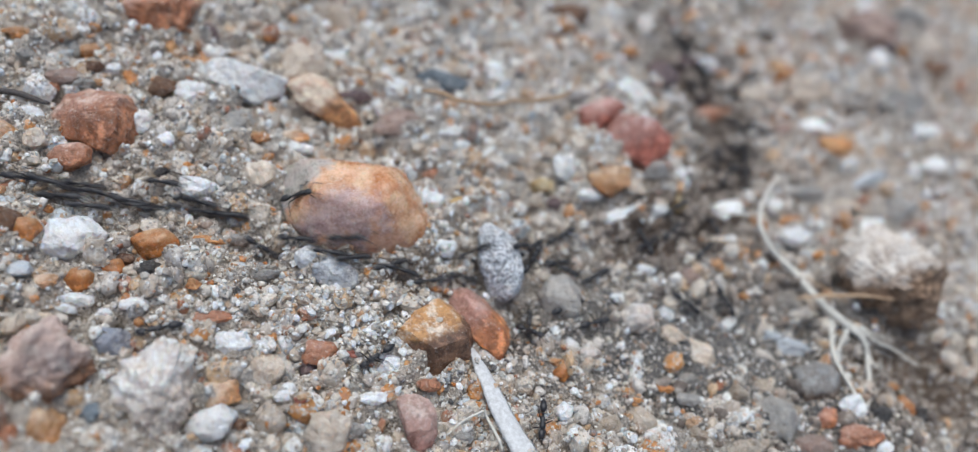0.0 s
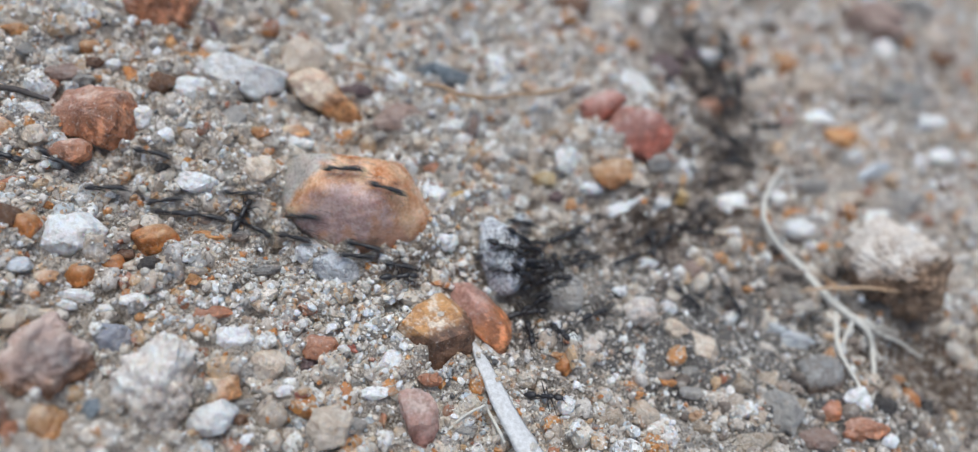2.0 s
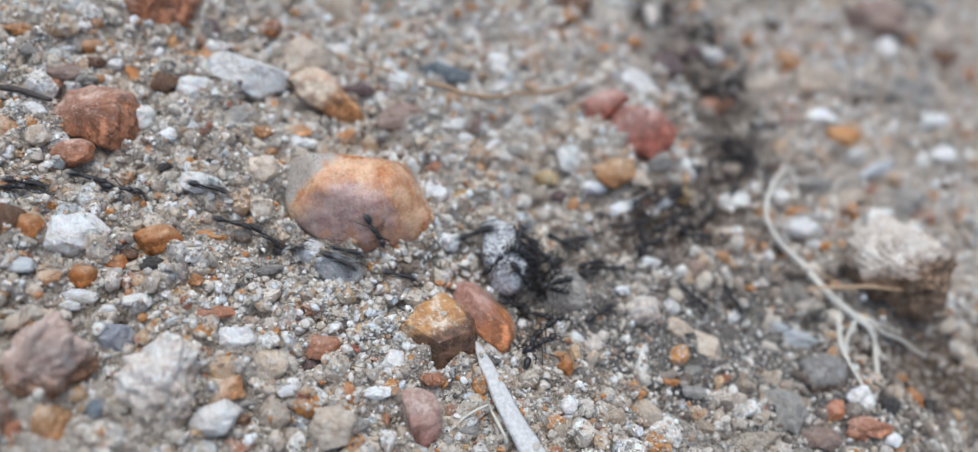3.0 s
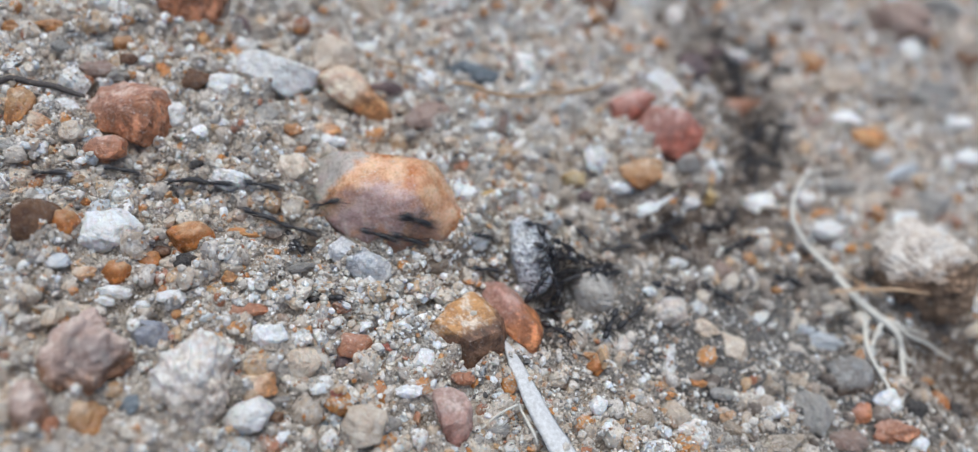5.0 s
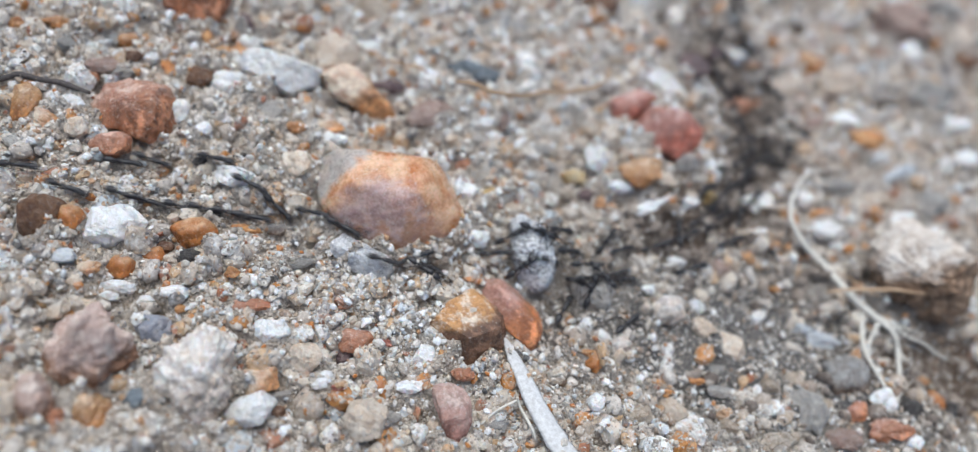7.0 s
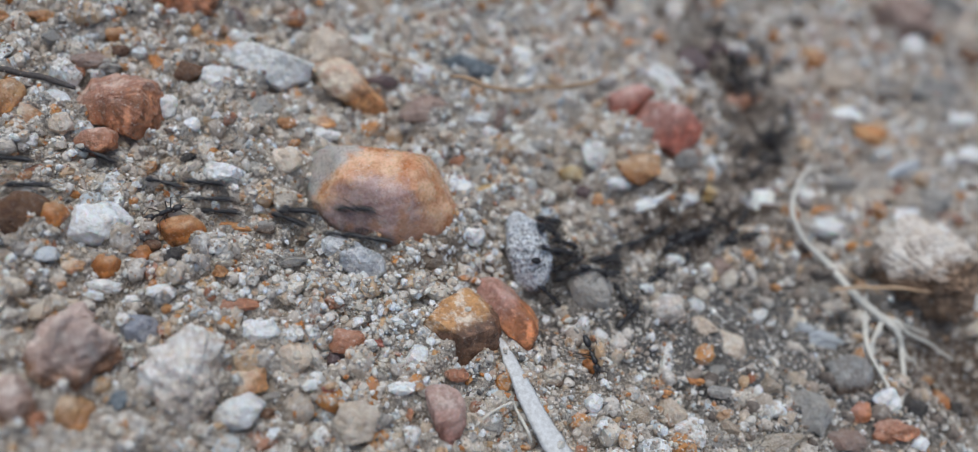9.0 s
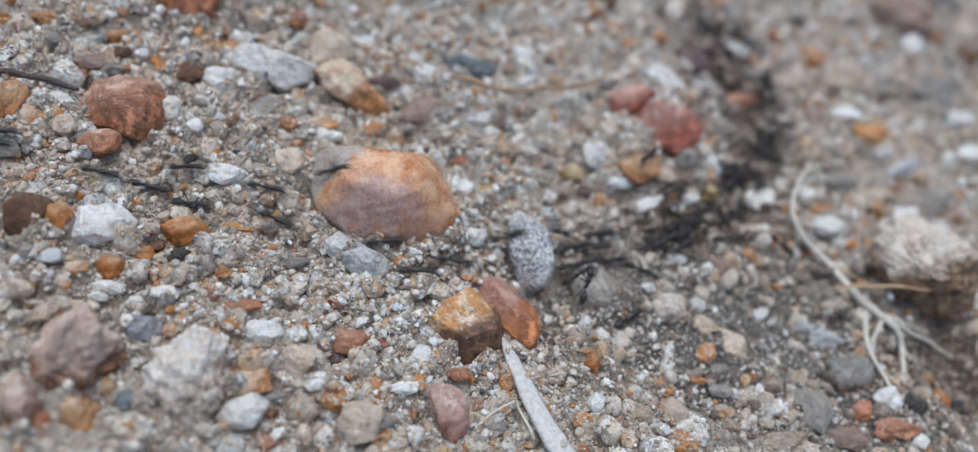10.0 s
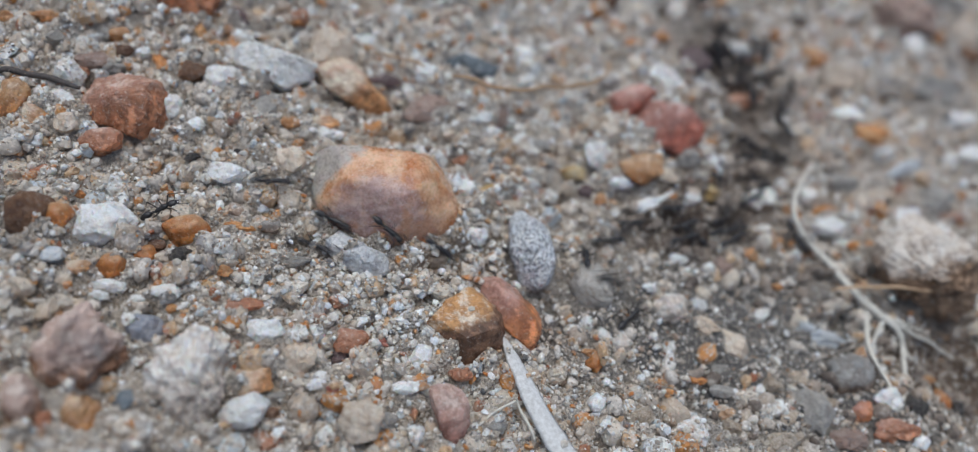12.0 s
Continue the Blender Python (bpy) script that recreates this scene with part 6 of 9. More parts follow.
march(((0, -48.2, -26.3), (0.2, -40.4, -23.4), (0.6, -23.6, -18.2), (0.8, -16.1, -17.6), (1, -6.6, -16.0), (1.2, 0.5, -12.3), (1.5, 9.1, -7.1), (1.6, 13.3, -3.6), (1.8, 19.4, 3.1), (2, 24.8, 10.5), (2.2, 29.3, 17.9), (2.4, 32.7, 26.5), (2.6, 35.3, 35.7), (2.8, 33.7, 44.8), (3, 29.0, 52.2), (3.2, 23.1, 58.7), (3.4, 16.4, 64.4), (4, -2.1, 82.8), (4.2, -8.6, 88.5), (12, -254.5, 322.9)))
march(((0, -124.4, -51.1), (1, -76.9, -34.9), (1.4, -57.6, -29.7), (1.5, -52.6, -27.7), (1.8, -40.6, -23.3), (2, -31.8, -20.9), (2.2, -22.9, -16.5), (2.4, -13.5, -14.5), (2.6, -4.6, -11.5), (3, 9.9, -3.6), (3.2, 17.2, 3.5), (3.4, 23.6, 11.6), (3.6, 29.1, 20.0), (3.8, 32.8, 29.6), (4, 34.2, 39.8), (4.2, 30.6, 49.5), (4.4, 24.6, 57.8), (4.6, 17.1, 64.5), (5, 3.8, 79.4), (12, -250.8, 322.2)))
march(((0, -94.6, -36.5), (0.6, -72.7, -29.9), (1, -57.9, -26.7), (1.5, -40.7, -19.4), (2, -20.5, -14.2), (2.2, -12.6, -13.3), (2.4, -4.9, -11.2), (2.5, -1.4, -9.4), (3, 5.6, -1.6), (3.2, 7.9, -0.5), (4, 18.3, 6.9), (4.8, 27.4, 16.1), (5, 29.5, 18.5), (5.2, 32.7, 28.6), (5.4, 33.5, 38.8), (5.5, 32.4, 43.7), (5.8, 26.7, 53.4), (6.2, 15.8, 63.6), (6.8, 0.3, 80.2), (12, -142.3, 215.9)))
march(((0, -61.7, -29.5), (0.2, -53.4, -26.7), (0.4, -45.8, -22.6), (0.8, -29.6, -16.6), (1, -21.5, -14.3), (1.2, -12.6, -13.8), (1.4, -3.8, -11.7), (1.5, 0.1, -9.8), (2, 7.9, -7.6), (2.2, 15.3, -1.5), (2.4, 21.3, 5.2), (2.8, 31.1, 20.7), (3, 34.1, 28.8), (3.2, 35.6, 38.3), (3.4, 33.1, 47.4), (3.6, 28.6, 54.8), (3.8, 22.0, 61.1), (4, 15.7, 66.9), (4.4, 4.0, 79.6), (4.8, -8.9, 91.2), (12, -234.1, 306.1)))
march(((0, -47.7, -26.0), (0.4, -34.1, -20.8), (0.6, -27.0, -17.9), (0.8, -20.5, -16.0), (1, -12.6, -15.2), (1.2, -5.3, -13.4), (1.5, 5.3, -8.3), (1.6, 8.6, -6.6), (1.8, 15.1, -1.3), (2, 20.5, 4.4), (2.2, 25.4, 10.7), (2.4, 29.5, 16.9), (2.6, 33.1, 24.3), (2.8, 35.8, 31.3), (3, 36.5, 40.2), (3.2, 33.9, 48.6), (3.4, 30.2, 55.1), (3.6, 24.5, 61.3), (3.8, 19.0, 66.4), (4.2, 9.3, 77.4), (4.6, -1.3, 88.4), (12, -202.0, 279.9)))
march(((0, -132.4, -46.9), (1.4, -75.1, -29.3), (1.8, -58.2, -25.6), (2, -51.0, -22.4), (2.2, -44.2, -20.2), (2.5, -34.2, -18.1), (2.8, -21.8, -14.5), (3, -12.8, -14.1), (3.4, -4.9, -11.2), (4.2, 8.8, -2.4), (4.8, 16.9, 6.7), (5, 19.4, 9.9), (5.2, 25.9, 19.0), (5.5, 32.9, 34.2), (5.6, 33.0, 38.1), (5.8, 31.4, 46.1), (6, 27.5, 53.4), (6.4, 14.6, 64.8), (6.8, 2.5, 76.9), (7.2, -10.5, 87.8), (12, -159.1, 229.5)))
march(((0, -132.9, -50.2), (1.4, -70.0, -31.4), (1.6, -60.8, -29.4), (1.8, -51.8, -26.4), (2, -43.4, -22.6), (2.5, -26.4, -15.2), (2.6, -22.7, -15.4), (2.8, -16.1, -17.8), (3, -7.9, -19.1), (3.2, 2.3, -14.7), (3.4, 10.2, -10.4), (3.6, 18.9, -3.1), (3.8, 25.6, 4.6), (4, 31.2, 13.2), (4.2, 36.1, 22.8), (4.4, 39.3, 31.6), (4.6, 39.0, 44.0), (4.8, 33.6, 54.6), (5, 26.4, 63.1), (5.2, 19.9, 68.9), (5.6, 7.3, 82.8), (5.8, 0.0, 89.6), (12, -210.5, 290.3)))
march(((0, -126.4, -46.3), (0.6, -98.7, -39.4), (1.2, -71.1, -33.1), (1.4, -61.6, -31.7), (1.6, -51.6, -29.3), (1.8, -43.6, -25.5), (2, -34.9, -21.7), (2.4, -20.6, -14.7), (2.5, -16.7, -13.9), (2.6, -11.7, -13.3), (2.8, -1.9, -10.5), (3, 7.0, -6.7), (3.2, 15.1, -0.6), (3.4, 21.9, 6.6), (3.6, 27.6, 14.6), (3.8, 32.6, 23.4), (4, 36.1, 32.2), (4.2, 36.2, 43.2), (4.4, 31.6, 53.0), (4.6, 25.0, 61.2), (4.8, 18.5, 67.5), (5.2, 6.2, 82.0), (5.4, -0.8, 88.9), (12, -227.4, 305.3)))
march(((0, -119.7, -43.0), (1, -74.1, -30.8), (1.4, -55.5, -27.3), (1.8, -38.3, -19.5), (2, -30.0, -15.2), (2.2, -20.3, -11.7), (2.4, -11.1, -9.8), (2.5, -6.4, -8.2), (2.6, -2.8, -6.4), (2.8, 5.6, -2.3), (3, 12.4, 3.0), (3.2, 18.5, 9.9), (3.4, 23.6, 17.6), (3.6, 27.6, 25.5), (3.8, 30.9, 34.4), (4, 30.2, 42.6), (4.2, 26.1, 49.8), (4.4, 20.6, 56.3), (4.6, 13.4, 62.9), (5, 0.7, 76.8), (12, -238.2, 304.4)))
march(((0, -98.5, -41.7), (0.6, -71.0, -34.4), (0.8, -61.6, -32.6), (1, -51.4, -29.8), (1.2, -43.4, -26.3), (1.4, -34.2, -23.7), (1.6, -24.9, -20.3), (1.8, -17.2, -18.6), (2, -6.8, -16.4), (2.2, 1.4, -10.5), (2.4, 8.4, -4.8), (2.5, 11.5, -1.0), (2.6, 15.1, 2.3), (2.8, 21.4, 9.6), (3, 26.7, 17.5), (3.2, 31.0, 26.2), (3.4, 34.2, 35.5), (3.6, 32.8, 45.2), (3.8, 28.0, 53.4), (4.4, 8.3, 74.4), (4.8, -5.1, 88.1), (12, -254.0, 325.6)))
march(((0, -73.0, -27.4), (0.2, -64.7, -25.7), (0.4, -57.3, -24.2), (0.6, -49.8, -20.4), (0.8, -41.3, -17.4), (1, -33.5, -14.9), (1.2, -25.7, -11.7), (1.4, -16.5, -9.7), (1.6, -9.1, -7.4), (1.8, -2.6, -3.8), (2, 4.9, 0.6), (2.2, 10.4, 5.1), (2.4, 15.9, 10.8), (2.8, 24.9, 23.4), (3, 28.2, 31.2), (3.2, 29.8, 37.5), (3.4, 28.7, 44.4), (3.6, 24.6, 51.8), (3.8, 19.6, 57.4), (4, 13.4, 63.6), (4.4, 2.6, 76.6), (4.8, -9.0, 88.6), (12, -229.0, 298.5)))
march(((0, -167.0, -59.4), (1, -119.6, -44.5), (2, -71.4, -32.3), (2.2, -61.6, -30.6), (2.4, -51.5, -27.8), (2.5, -47.0, -25.7), (2.6, -43.5, -24.5), (3, -27.3, -19.6), (3.2, -23.0, -17.4), (3.4, -19.3, -16.2), (3.6, -14.5, -15.3), (4, -5.1, -11.7), (4.6, 7.2, -3.5), (5, 13.7, 3.3), (5.2, 20.0, 9.1), (5.5, 28.1, 18.8), (5.8, 33.9, 32.6), (6, 33.9, 42.8), (6.2, 28.9, 51.8), (6.4, 22.0, 59.2), (6.6, 14.6, 65.8), (7, 0.7, 79.9), (7.2, -6.8, 86.5), (12, -179.7, 251.1)))
march(((0, -133.8, -52.5), (1.2, -90.0, -37.7), (1.8, -68.1, -30.5), (2, -60.6, -28.6), (2.2, -53.4, -26.0), (2.4, -46.6, -22.2), (2.5, -43.0, -20.9), (3, -19.9, -13.4), (3.2, -12.4, -12.1), (3.4, -5.2, -9.8), (3.8, 8.0, -2.2), (4, 13.6, 3.1), (4.2, 18.6, 8.9), (4.6, 27.0, 21.6), (5, 31.9, 35.1), (5.2, 30.9, 42.7), (5.4, 27.6, 48.8), (5.6, 23.6, 54.6), (6, 12.1, 65.2), (6.4, 1.8, 76.6), (12, -154.4, 225.3)))
march(((0, -153.2, -56.7), (1.8, -68.9, -30.5), (2, -59.3, -28.3), (2.2, -50.3, -24.5), (2.4, -40.8, -22.3), (2.5, -35.8, -21.7), (2.8, -23.4, -14.4), (3.2, -5.4, -9.0), (3.4, 3.3, -4.5), (3.6, 11.2, 0.7), (3.8, 18.1, 7.6), (4, 24.0, 15.3), (4.2, 29.1, 23.6), (4.4, 32.9, 32.7), (4.6, 33.1, 42.4), (4.8, 29.0, 51.4), (5, 22.9, 59.2), (5.2, 16.0, 66.0), (5.6, 3.2, 81.1), (12, -223.7, 298.2)))
march(((0, -117.8, -42.3), (1.2, -71.6, -26.8), (1.4, -63.8, -24.9), (1.6, -57.1, -23.1), (1.8, -50.1, -19.2), (2, -41.8, -15.9), (2.4, -27.8, -8.6), (2.5, -22.1, -6.3), (2.6, -17.1, -6.5), (2.8, -8.5, -5.5), (3, -0.1, -2.4), (3.2, 6.1, 0.6), (3.4, 11.9, 5.6), (3.6, 17.4, 11.5), (4, 25.7, 23.8), (4.2, 28.8, 31.3), (4.4, 30.4, 37.5), (4.6, 29.3, 44.3), (4.8, 25.4, 51.3), (5, 20.7, 56.9), (5.2, 15.0, 62.5), (5.8, -0.9, 80.9), (12, -181.5, 253.8)))
march(((0, -111.2, -43.7), (1, -73.9, -32.6), (1.4, -58.7, -29.4), (1.6, -51.2, -26.5), (1.8, -44.3, -23.4), (2, -37.0, -20.8), (2.4, -23.0, -13.7), (2.6, -14.8, -12.0), (2.8, -7.0, -8.9), (3, -0.3, -4.4), (3.2, 6.2, -1.3), (3.4, 12.0, 3.9), (3.6, 17.1, 9.5), (4, 25.8, 21.9), (4.4, 31.2, 34.8), (4.6, 30.4, 42.6), (4.8, 27.3, 48.6), (5, 23.4, 54.5), (5.4, 12.1, 65.5), (5.8, 1.9, 77.3), (12, -172.6, 244.1)))
march(((0, -113.2, -41.8), (0.8, -75.4, -29.0), (1, -65.5, -26.5), (1.2, -56.7, -24.2), (1.4, -47.4, -19.2), (1.8, -29.0, -12.3), (2, -18.3, -9.4), (2.2, -9.4, -7.4), (2.4, -1.4, -3.3), (2.5, 3.3, -0.9), (2.6, 6.5, 1.0), (2.8, 13.4, 7.6), (3, 19.3, 14.9), (3.2, 24.5, 22.4), (3.4, 28.1, 31.7), (3.6, 29.2, 39.5), (3.8, 26.4, 47.2), (4, 21.4, 54.4), (4.2, 14.1, 61.2), (4.6, 0.7, 76.5), (12, -266.1, 331.2)))
march(((0, -115.4, -42.1), (0.8, -77.5, -30.0), (1.2, -58.0, -25.2), (1.4, -49.7, -21.2), (1.8, -30.8, -14.3), (2, -20.7, -11.1), (2.2, -11.3, -9.9), (2.4, -2.5, -6.6), (2.6, 6.5, -2.2), (2.8, 13.6, 3.9), (3, 20.1, 11.2), (3.2, 25.7, 19.4), (3.4, 29.9, 28.1), (3.6, 32.5, 37.1), (3.8, 30.5, 46.3), (4, 25.6, 54.8), (4.4, 11.7, 69.0), (4.8, -1.6, 83.8), (12, -260.5, 331.1)))
march(((0, -106.1, -41.7), (0.8, -68.5, -29.4), (1, -58.9, -27.1), (1.4, -41.0, -19.2), (1.6, -31.8, -15.8), (1.8, -22.2, -11.8), (2, -12.9, -10.3), (2.2, -4.3, -6.9), (2.4, 4.5, -2.0), (2.5, 7.8, 0.4), (2.8, 17.8, 10.9), (3, 23.1, 18.8), (3.2, 27.2, 27.0), (3.4, 30.4, 34.7), (3.6, 29.4, 43.1), (3.8, 24.3, 51.6), (4, 18.1, 57.9), (4.2, 10.8, 65.1), (4.6, -2.3, 79.4), (12, -266.7, 331.6)))
march(((0, -92.4, -37.2), (0.6, -68.2, -30.6), (0.8, -60.0, -28.9), (1, -52.0, -26.2), (1.2, -44.6, -22.8), (1.6, -28.6, -17.6), (1.8, -21.1, -15.3), (2, -12.4, -14.6), (2.2, -3.7, -12.5), (2.5, 7.6, -7.3), (2.6, 11.7, -4.2), (2.8, 17.8, 2.4), (3.2, 27.8, 16.4), (3.4, 32.0, 24.2), (3.6, 35.1, 31.9), (3.8, 35.6, 41.3), (4, 32.4, 50.1), (4.2, 27.5, 57.9), (4.6, 15.9, 69.5), (5, 4.9, 82.4), (12, -206.6, 284.7)))
march(((0, -102.2, -43.9), (0.8, -71.9, -33.2), (1.2, -56.2, -29.0), (1.4, -48.8, -25.0), (1.8, -33.9, -19.1), (2, -26.2, -16.6), (2.2, -18.7, -15.2), (2.5, -6.3, -13.5), (2.6, -1.3, -11.5), (2.8, 7.3, -7.6), (3, 16.0, -1.7), (3.2, 21.8, 4.6), (3.4, 26.9, 11.6), (3.6, 31.3, 18.3), (3.8, 34.7, 26.6), (4, 37.5, 36.1), (4.2, 36.6, 44.2), (4.4, 32.1, 52.8), (4.6, 26.5, 60.1), (4.8, 20.6, 65.5), (5.2, 9.9, 77.2), (5.6, -1.6, 88.9), (12, -188.9, 267.6)))
march(((0, -173.2, -65.2), (2.4, -75.7, -34.5), (2.8, -59.4, -30.5), (3, -50.9, -27.3), (3.2, -45.6, -24.8), (3.8, -27.3, -19.3), (4, -21.4, -17.2), (4.2, -16.2, -17.0), (4.4, -9.3, -15.8), (4.6, -2.4, -13.6), (5, 8.7, -8.3), (5.2, 16.3, -2.1), (5.4, 22.4, 4.6), (5.6, 27.6, 12.1), (5.8, 32.5, 20.2), (6, 35.5, 28.1), (6.2, 37.4, 38.3), (6.4, 34.9, 48.0), (6.6, 30.5, 55.3), (6.8, 23.9, 62.3), (7, 17.9, 67.8), (7.4, 6.5, 80.4), (12, -135.5, 215.8)))
march(((0, -162.3, -58.3), (2.2, -77.2, -31.7), (2.6, -61.4, -27.9), (2.8, -54.0, -25.5), (3, -46.6, -21.8), (3.8, -27.2, -14.0), (4, -21.8, -11.9), (4.2, -16.6, -11.2), (4.6, -7.0, -8.2), (4.8, -3.0, -5.9), (5, 1.7, -3.1), (5.2, 7.9, 0.6), (5.4, 13.6, 5.9), (5.6, 18.7, 11.7), (5.8, 23.2, 18.4), (6, 26.9, 24.9), (6.2, 29.9, 32.5), (6.4, 30.6, 39.1), (6.6, 28.8, 45.8), (6.8, 24.8, 52.8), (7, 19.5, 58.0), (7.2, 13.6, 63.8), (7.8, -2.5, 81.8), (12, -125.5, 199.3)))
march(((0, -173.5, -62.8), (1.4, -107.0, -41.5), (2.2, -69.1, -28.4), (2.4, -59.4, -25.8), (2.6, -51.0, -21.8), (2.8, -41.2, -18.4), (3, -31.5, -16.3), (3.6, -21.0, -13.9), (4, -13.7, -14.1), (4.4, -6.5, -13.0), (4.8, 0.8, -10.5), (5, 3.9, -9.3), (5.2, 12.5, -3.2), (5.5, 22.2, 8.4), (5.8, 30.8, 21.2), (6, 34.7, 30.4), (6.2, 35.8, 41.4), (6.4, 31.8, 51.7), (6.6, 25.3, 60.5), (6.8, 18.5, 67.2), (7.2, 5.4, 82.8), (12, -167.6, 248.6)))
march(((0, -152.1, -55.1), (1.6, -84.2, -33.0), (2, -66.9, -27.9), (2.2, -58.3, -25.8), (2.4, -50.8, -22.2), (2.6, -42.2, -18.7), (3, -24.9, -14.3), (3.2, -16.0, -12.5), (3.4, -7.6, -10.1), (3.8, 7.6, -1.9), (4, 13.9, 4.2), (4.2, 19.5, 10.9), (4.4, 24.3, 18.4), (4.6, 28.0, 26.0), (4.8, 31.0, 34.4), (5, 30.4, 42.2), (5.2, 26.7, 49.1), (5.4, 21.7, 55.4), (5.6, 15.0, 61.3), (6, 2.7, 74.6), (12, -191.0, 259.2)))
march(((0, -264.3, -90.7), (3.8, -104.0, -41.2), (4.6, -70.0, -32.3), (4.8, -61.3, -30.7), (5, -52.3, -28.2), (5.2, -46.2, -23.7), (5.5, -35.8, -18.5), (5.8, -23.4, -15.2), (6, -15.2, -15.1), (6.2, -6.3, -13.7), (6.4, 2.4, -10.4), (6.5, 6.2, -9.0), (6.6, 8.4, -6.8), (6.8, 12.5, -1.1), (7, 15.4, 4.5), (7.6, 23.9, 14.4), (8, 29.0, 21.6), (8.6, 34.4, 33.5), (8.8, 34.7, 38.4), (9, 34.4, 42.8), (9.2, 30.0, 51.1), (9.4, 24.3, 58.1), (9.6, 17.6, 63.9), (10.2, -1.1, 82.6), (12, -58.9, 137.1)))
march(((0, -286.4, -94.6), (3.8, -104.9, -38.3), (4.4, -76.1, -30.1), (4.8, -56.3, -26.1), (5, -47.7, -21.8), (5.5, -24.5, -13.7), (5.6, -21.1, -13.9), (5.8, -14.5, -15.4), (6, -7.2, -15.6), (6.2, 0.9, -8.7), (6.4, 7.7, -1.9), (6.5, 10.3, 2.3), (6.8, 19.7, 13.0), (7, 25.2, 21.4), (7.2, 28.8, 30.1), (7.4, 30.5, 38.4), (7.6, 27.9, 46.6), (7.8, 22.9, 54.3), (8, 15.6, 61.0), (8.4, 2.0, 76.1), (12, -128.0, 200.2)))
march(((0, -228.4, -80.1), (3.2, -107.0, -41.8), (4.2, -69.2, -29.2), (4.4, -61.5, -27.3), (4.6, -54.4, -24.9), (4.8, -47.0, -21.4), (5, -39.1, -20.0), (5.5, -27.7, -11.7), (5.6, -21.2, -9.8), (5.8, -11.0, -8.1), (6, -1.6, -4.0), (6.2, 6.6, -1.4), (6.5, 16.6, 5.4), (6.8, 24.7, 14.1), (7, 29.8, 20.7), (7.2, 32.6, 28.1), (7.4, 34.8, 36.3), (7.6, 33.7, 44.7), (7.8, 29.6, 51.5), (8, 24.5, 58.0), (8.4, 13.1, 68.9), (8.8, 2.3, 80.7), (12, -89.9, 168.4)))
march(((0, -231.7, -81.9), (3.4, -98.5, -39.6), (4, -75.2, -31.7), (4.4, -59.3, -27.6), (4.6, -51.9, -24.5), (5, -37.1, -16.8), (5.2, -28.0, -14.7), (5.4, -18.5, -13.5), (5.5, -13.6, -13.6), (5.8, -2.1, -11.3), (6, 4.8, -8.7), (6.2, 13.1, -2.7), (6.5, 22.8, 8.6), (6.8, 29.9, 18.7), (7, 33.4, 26.7), (7.2, 36.5, 35.8), (7.4, 35.7, 44.0), (7.6, 31.5, 52.5), (7.8, 26.1, 59.8), (8, 20.2, 65.5), (8.4, 9.7, 77.6), (8.8, -1.9, 89.8), (12, -96.9, 180.7)))
march(((0, -223.4, -77.8), (3.8, -76.4, -32.2), (4.2, -60.7, -28.5), (4.4, -53.0, -26.0), (5, -31.4, -14.9), (5.2, -24.1, -12.5), (5.4, -16.0, -11.8), (5.5, -12.5, -11.3), (5.6, -7.6, -9.9), (6, 9.6, -0.3), (6.2, 15.7, 5.5), (6.4, 21.1, 12.0), (6.6, 25.8, 19.1), (7, 32.6, 34.6), (7.2, 31.7, 42.2), (7.4, 28.3, 48.9), (7.6, 23.8, 55.1), (8, 11.7, 66.1), (8.4, 0.8, 77.7), (8.8, -11.3, 88.5), (12, -105.1, 178.0)))
march(((0, -226.4, -78.7), (3.8, -71.4, -30.2), (4.2, -55.0, -26.2), (4.4, -47.5, -22.2), (5, -23.2, -13.9), (5.2, -13.9, -13.5), (5.4, -4.7, -11.5), (5.6, 3.3, -7.4), (5.8, 11.2, -2.3), (6, 17.7, 4.4), (6.2, 23.6, 12.0), (6.4, 28.9, 20.0), (6.5, 30.8, 24.6), (6.6, 32.4, 28.5), (6.8, 34.8, 37.3), (7, 33.3, 46.3), (7.2, 29.2, 53.8), (7.4, 23.3, 60.7), (7.6, 17.4, 66.5), (8, 6.5, 79.7), (8.4, -5.5, 92.2), (12, -116.7, 198.5)))
march(((0, -197.9, -72.9), (2.4, -109.9, -44.9), (3.4, -73.7, -31.8), (3.8, -58.9, -27.7), (4.2, -45.1, -20.9), (4.4, -37.8, -18.3), (4.8, -23.0, -14.2), (5, -15.4, -14.1), (5.2, -6.8, -13.3), (5.4, 1.8, -10.8), (5.6, 9.1, -7.9), (5.8, 16.1, -2.3), (6, 21.8, 3.6), (6.2, 26.9, 10.2), (6.4, 31.2, 16.6), (6.6, 35.0, 24.5), (6.8, 37.8, 31.6), (7, 38.1, 41.6), (7.2, 34.8, 50.8), (7.4, 31.0, 57.5), (7.6, 24.4, 64.0), (7.8, 19.3, 69.0), (8.2, 9.3, 80.7), (8.6, -1.9, 92.0), (12, -96.5, 182.4)))
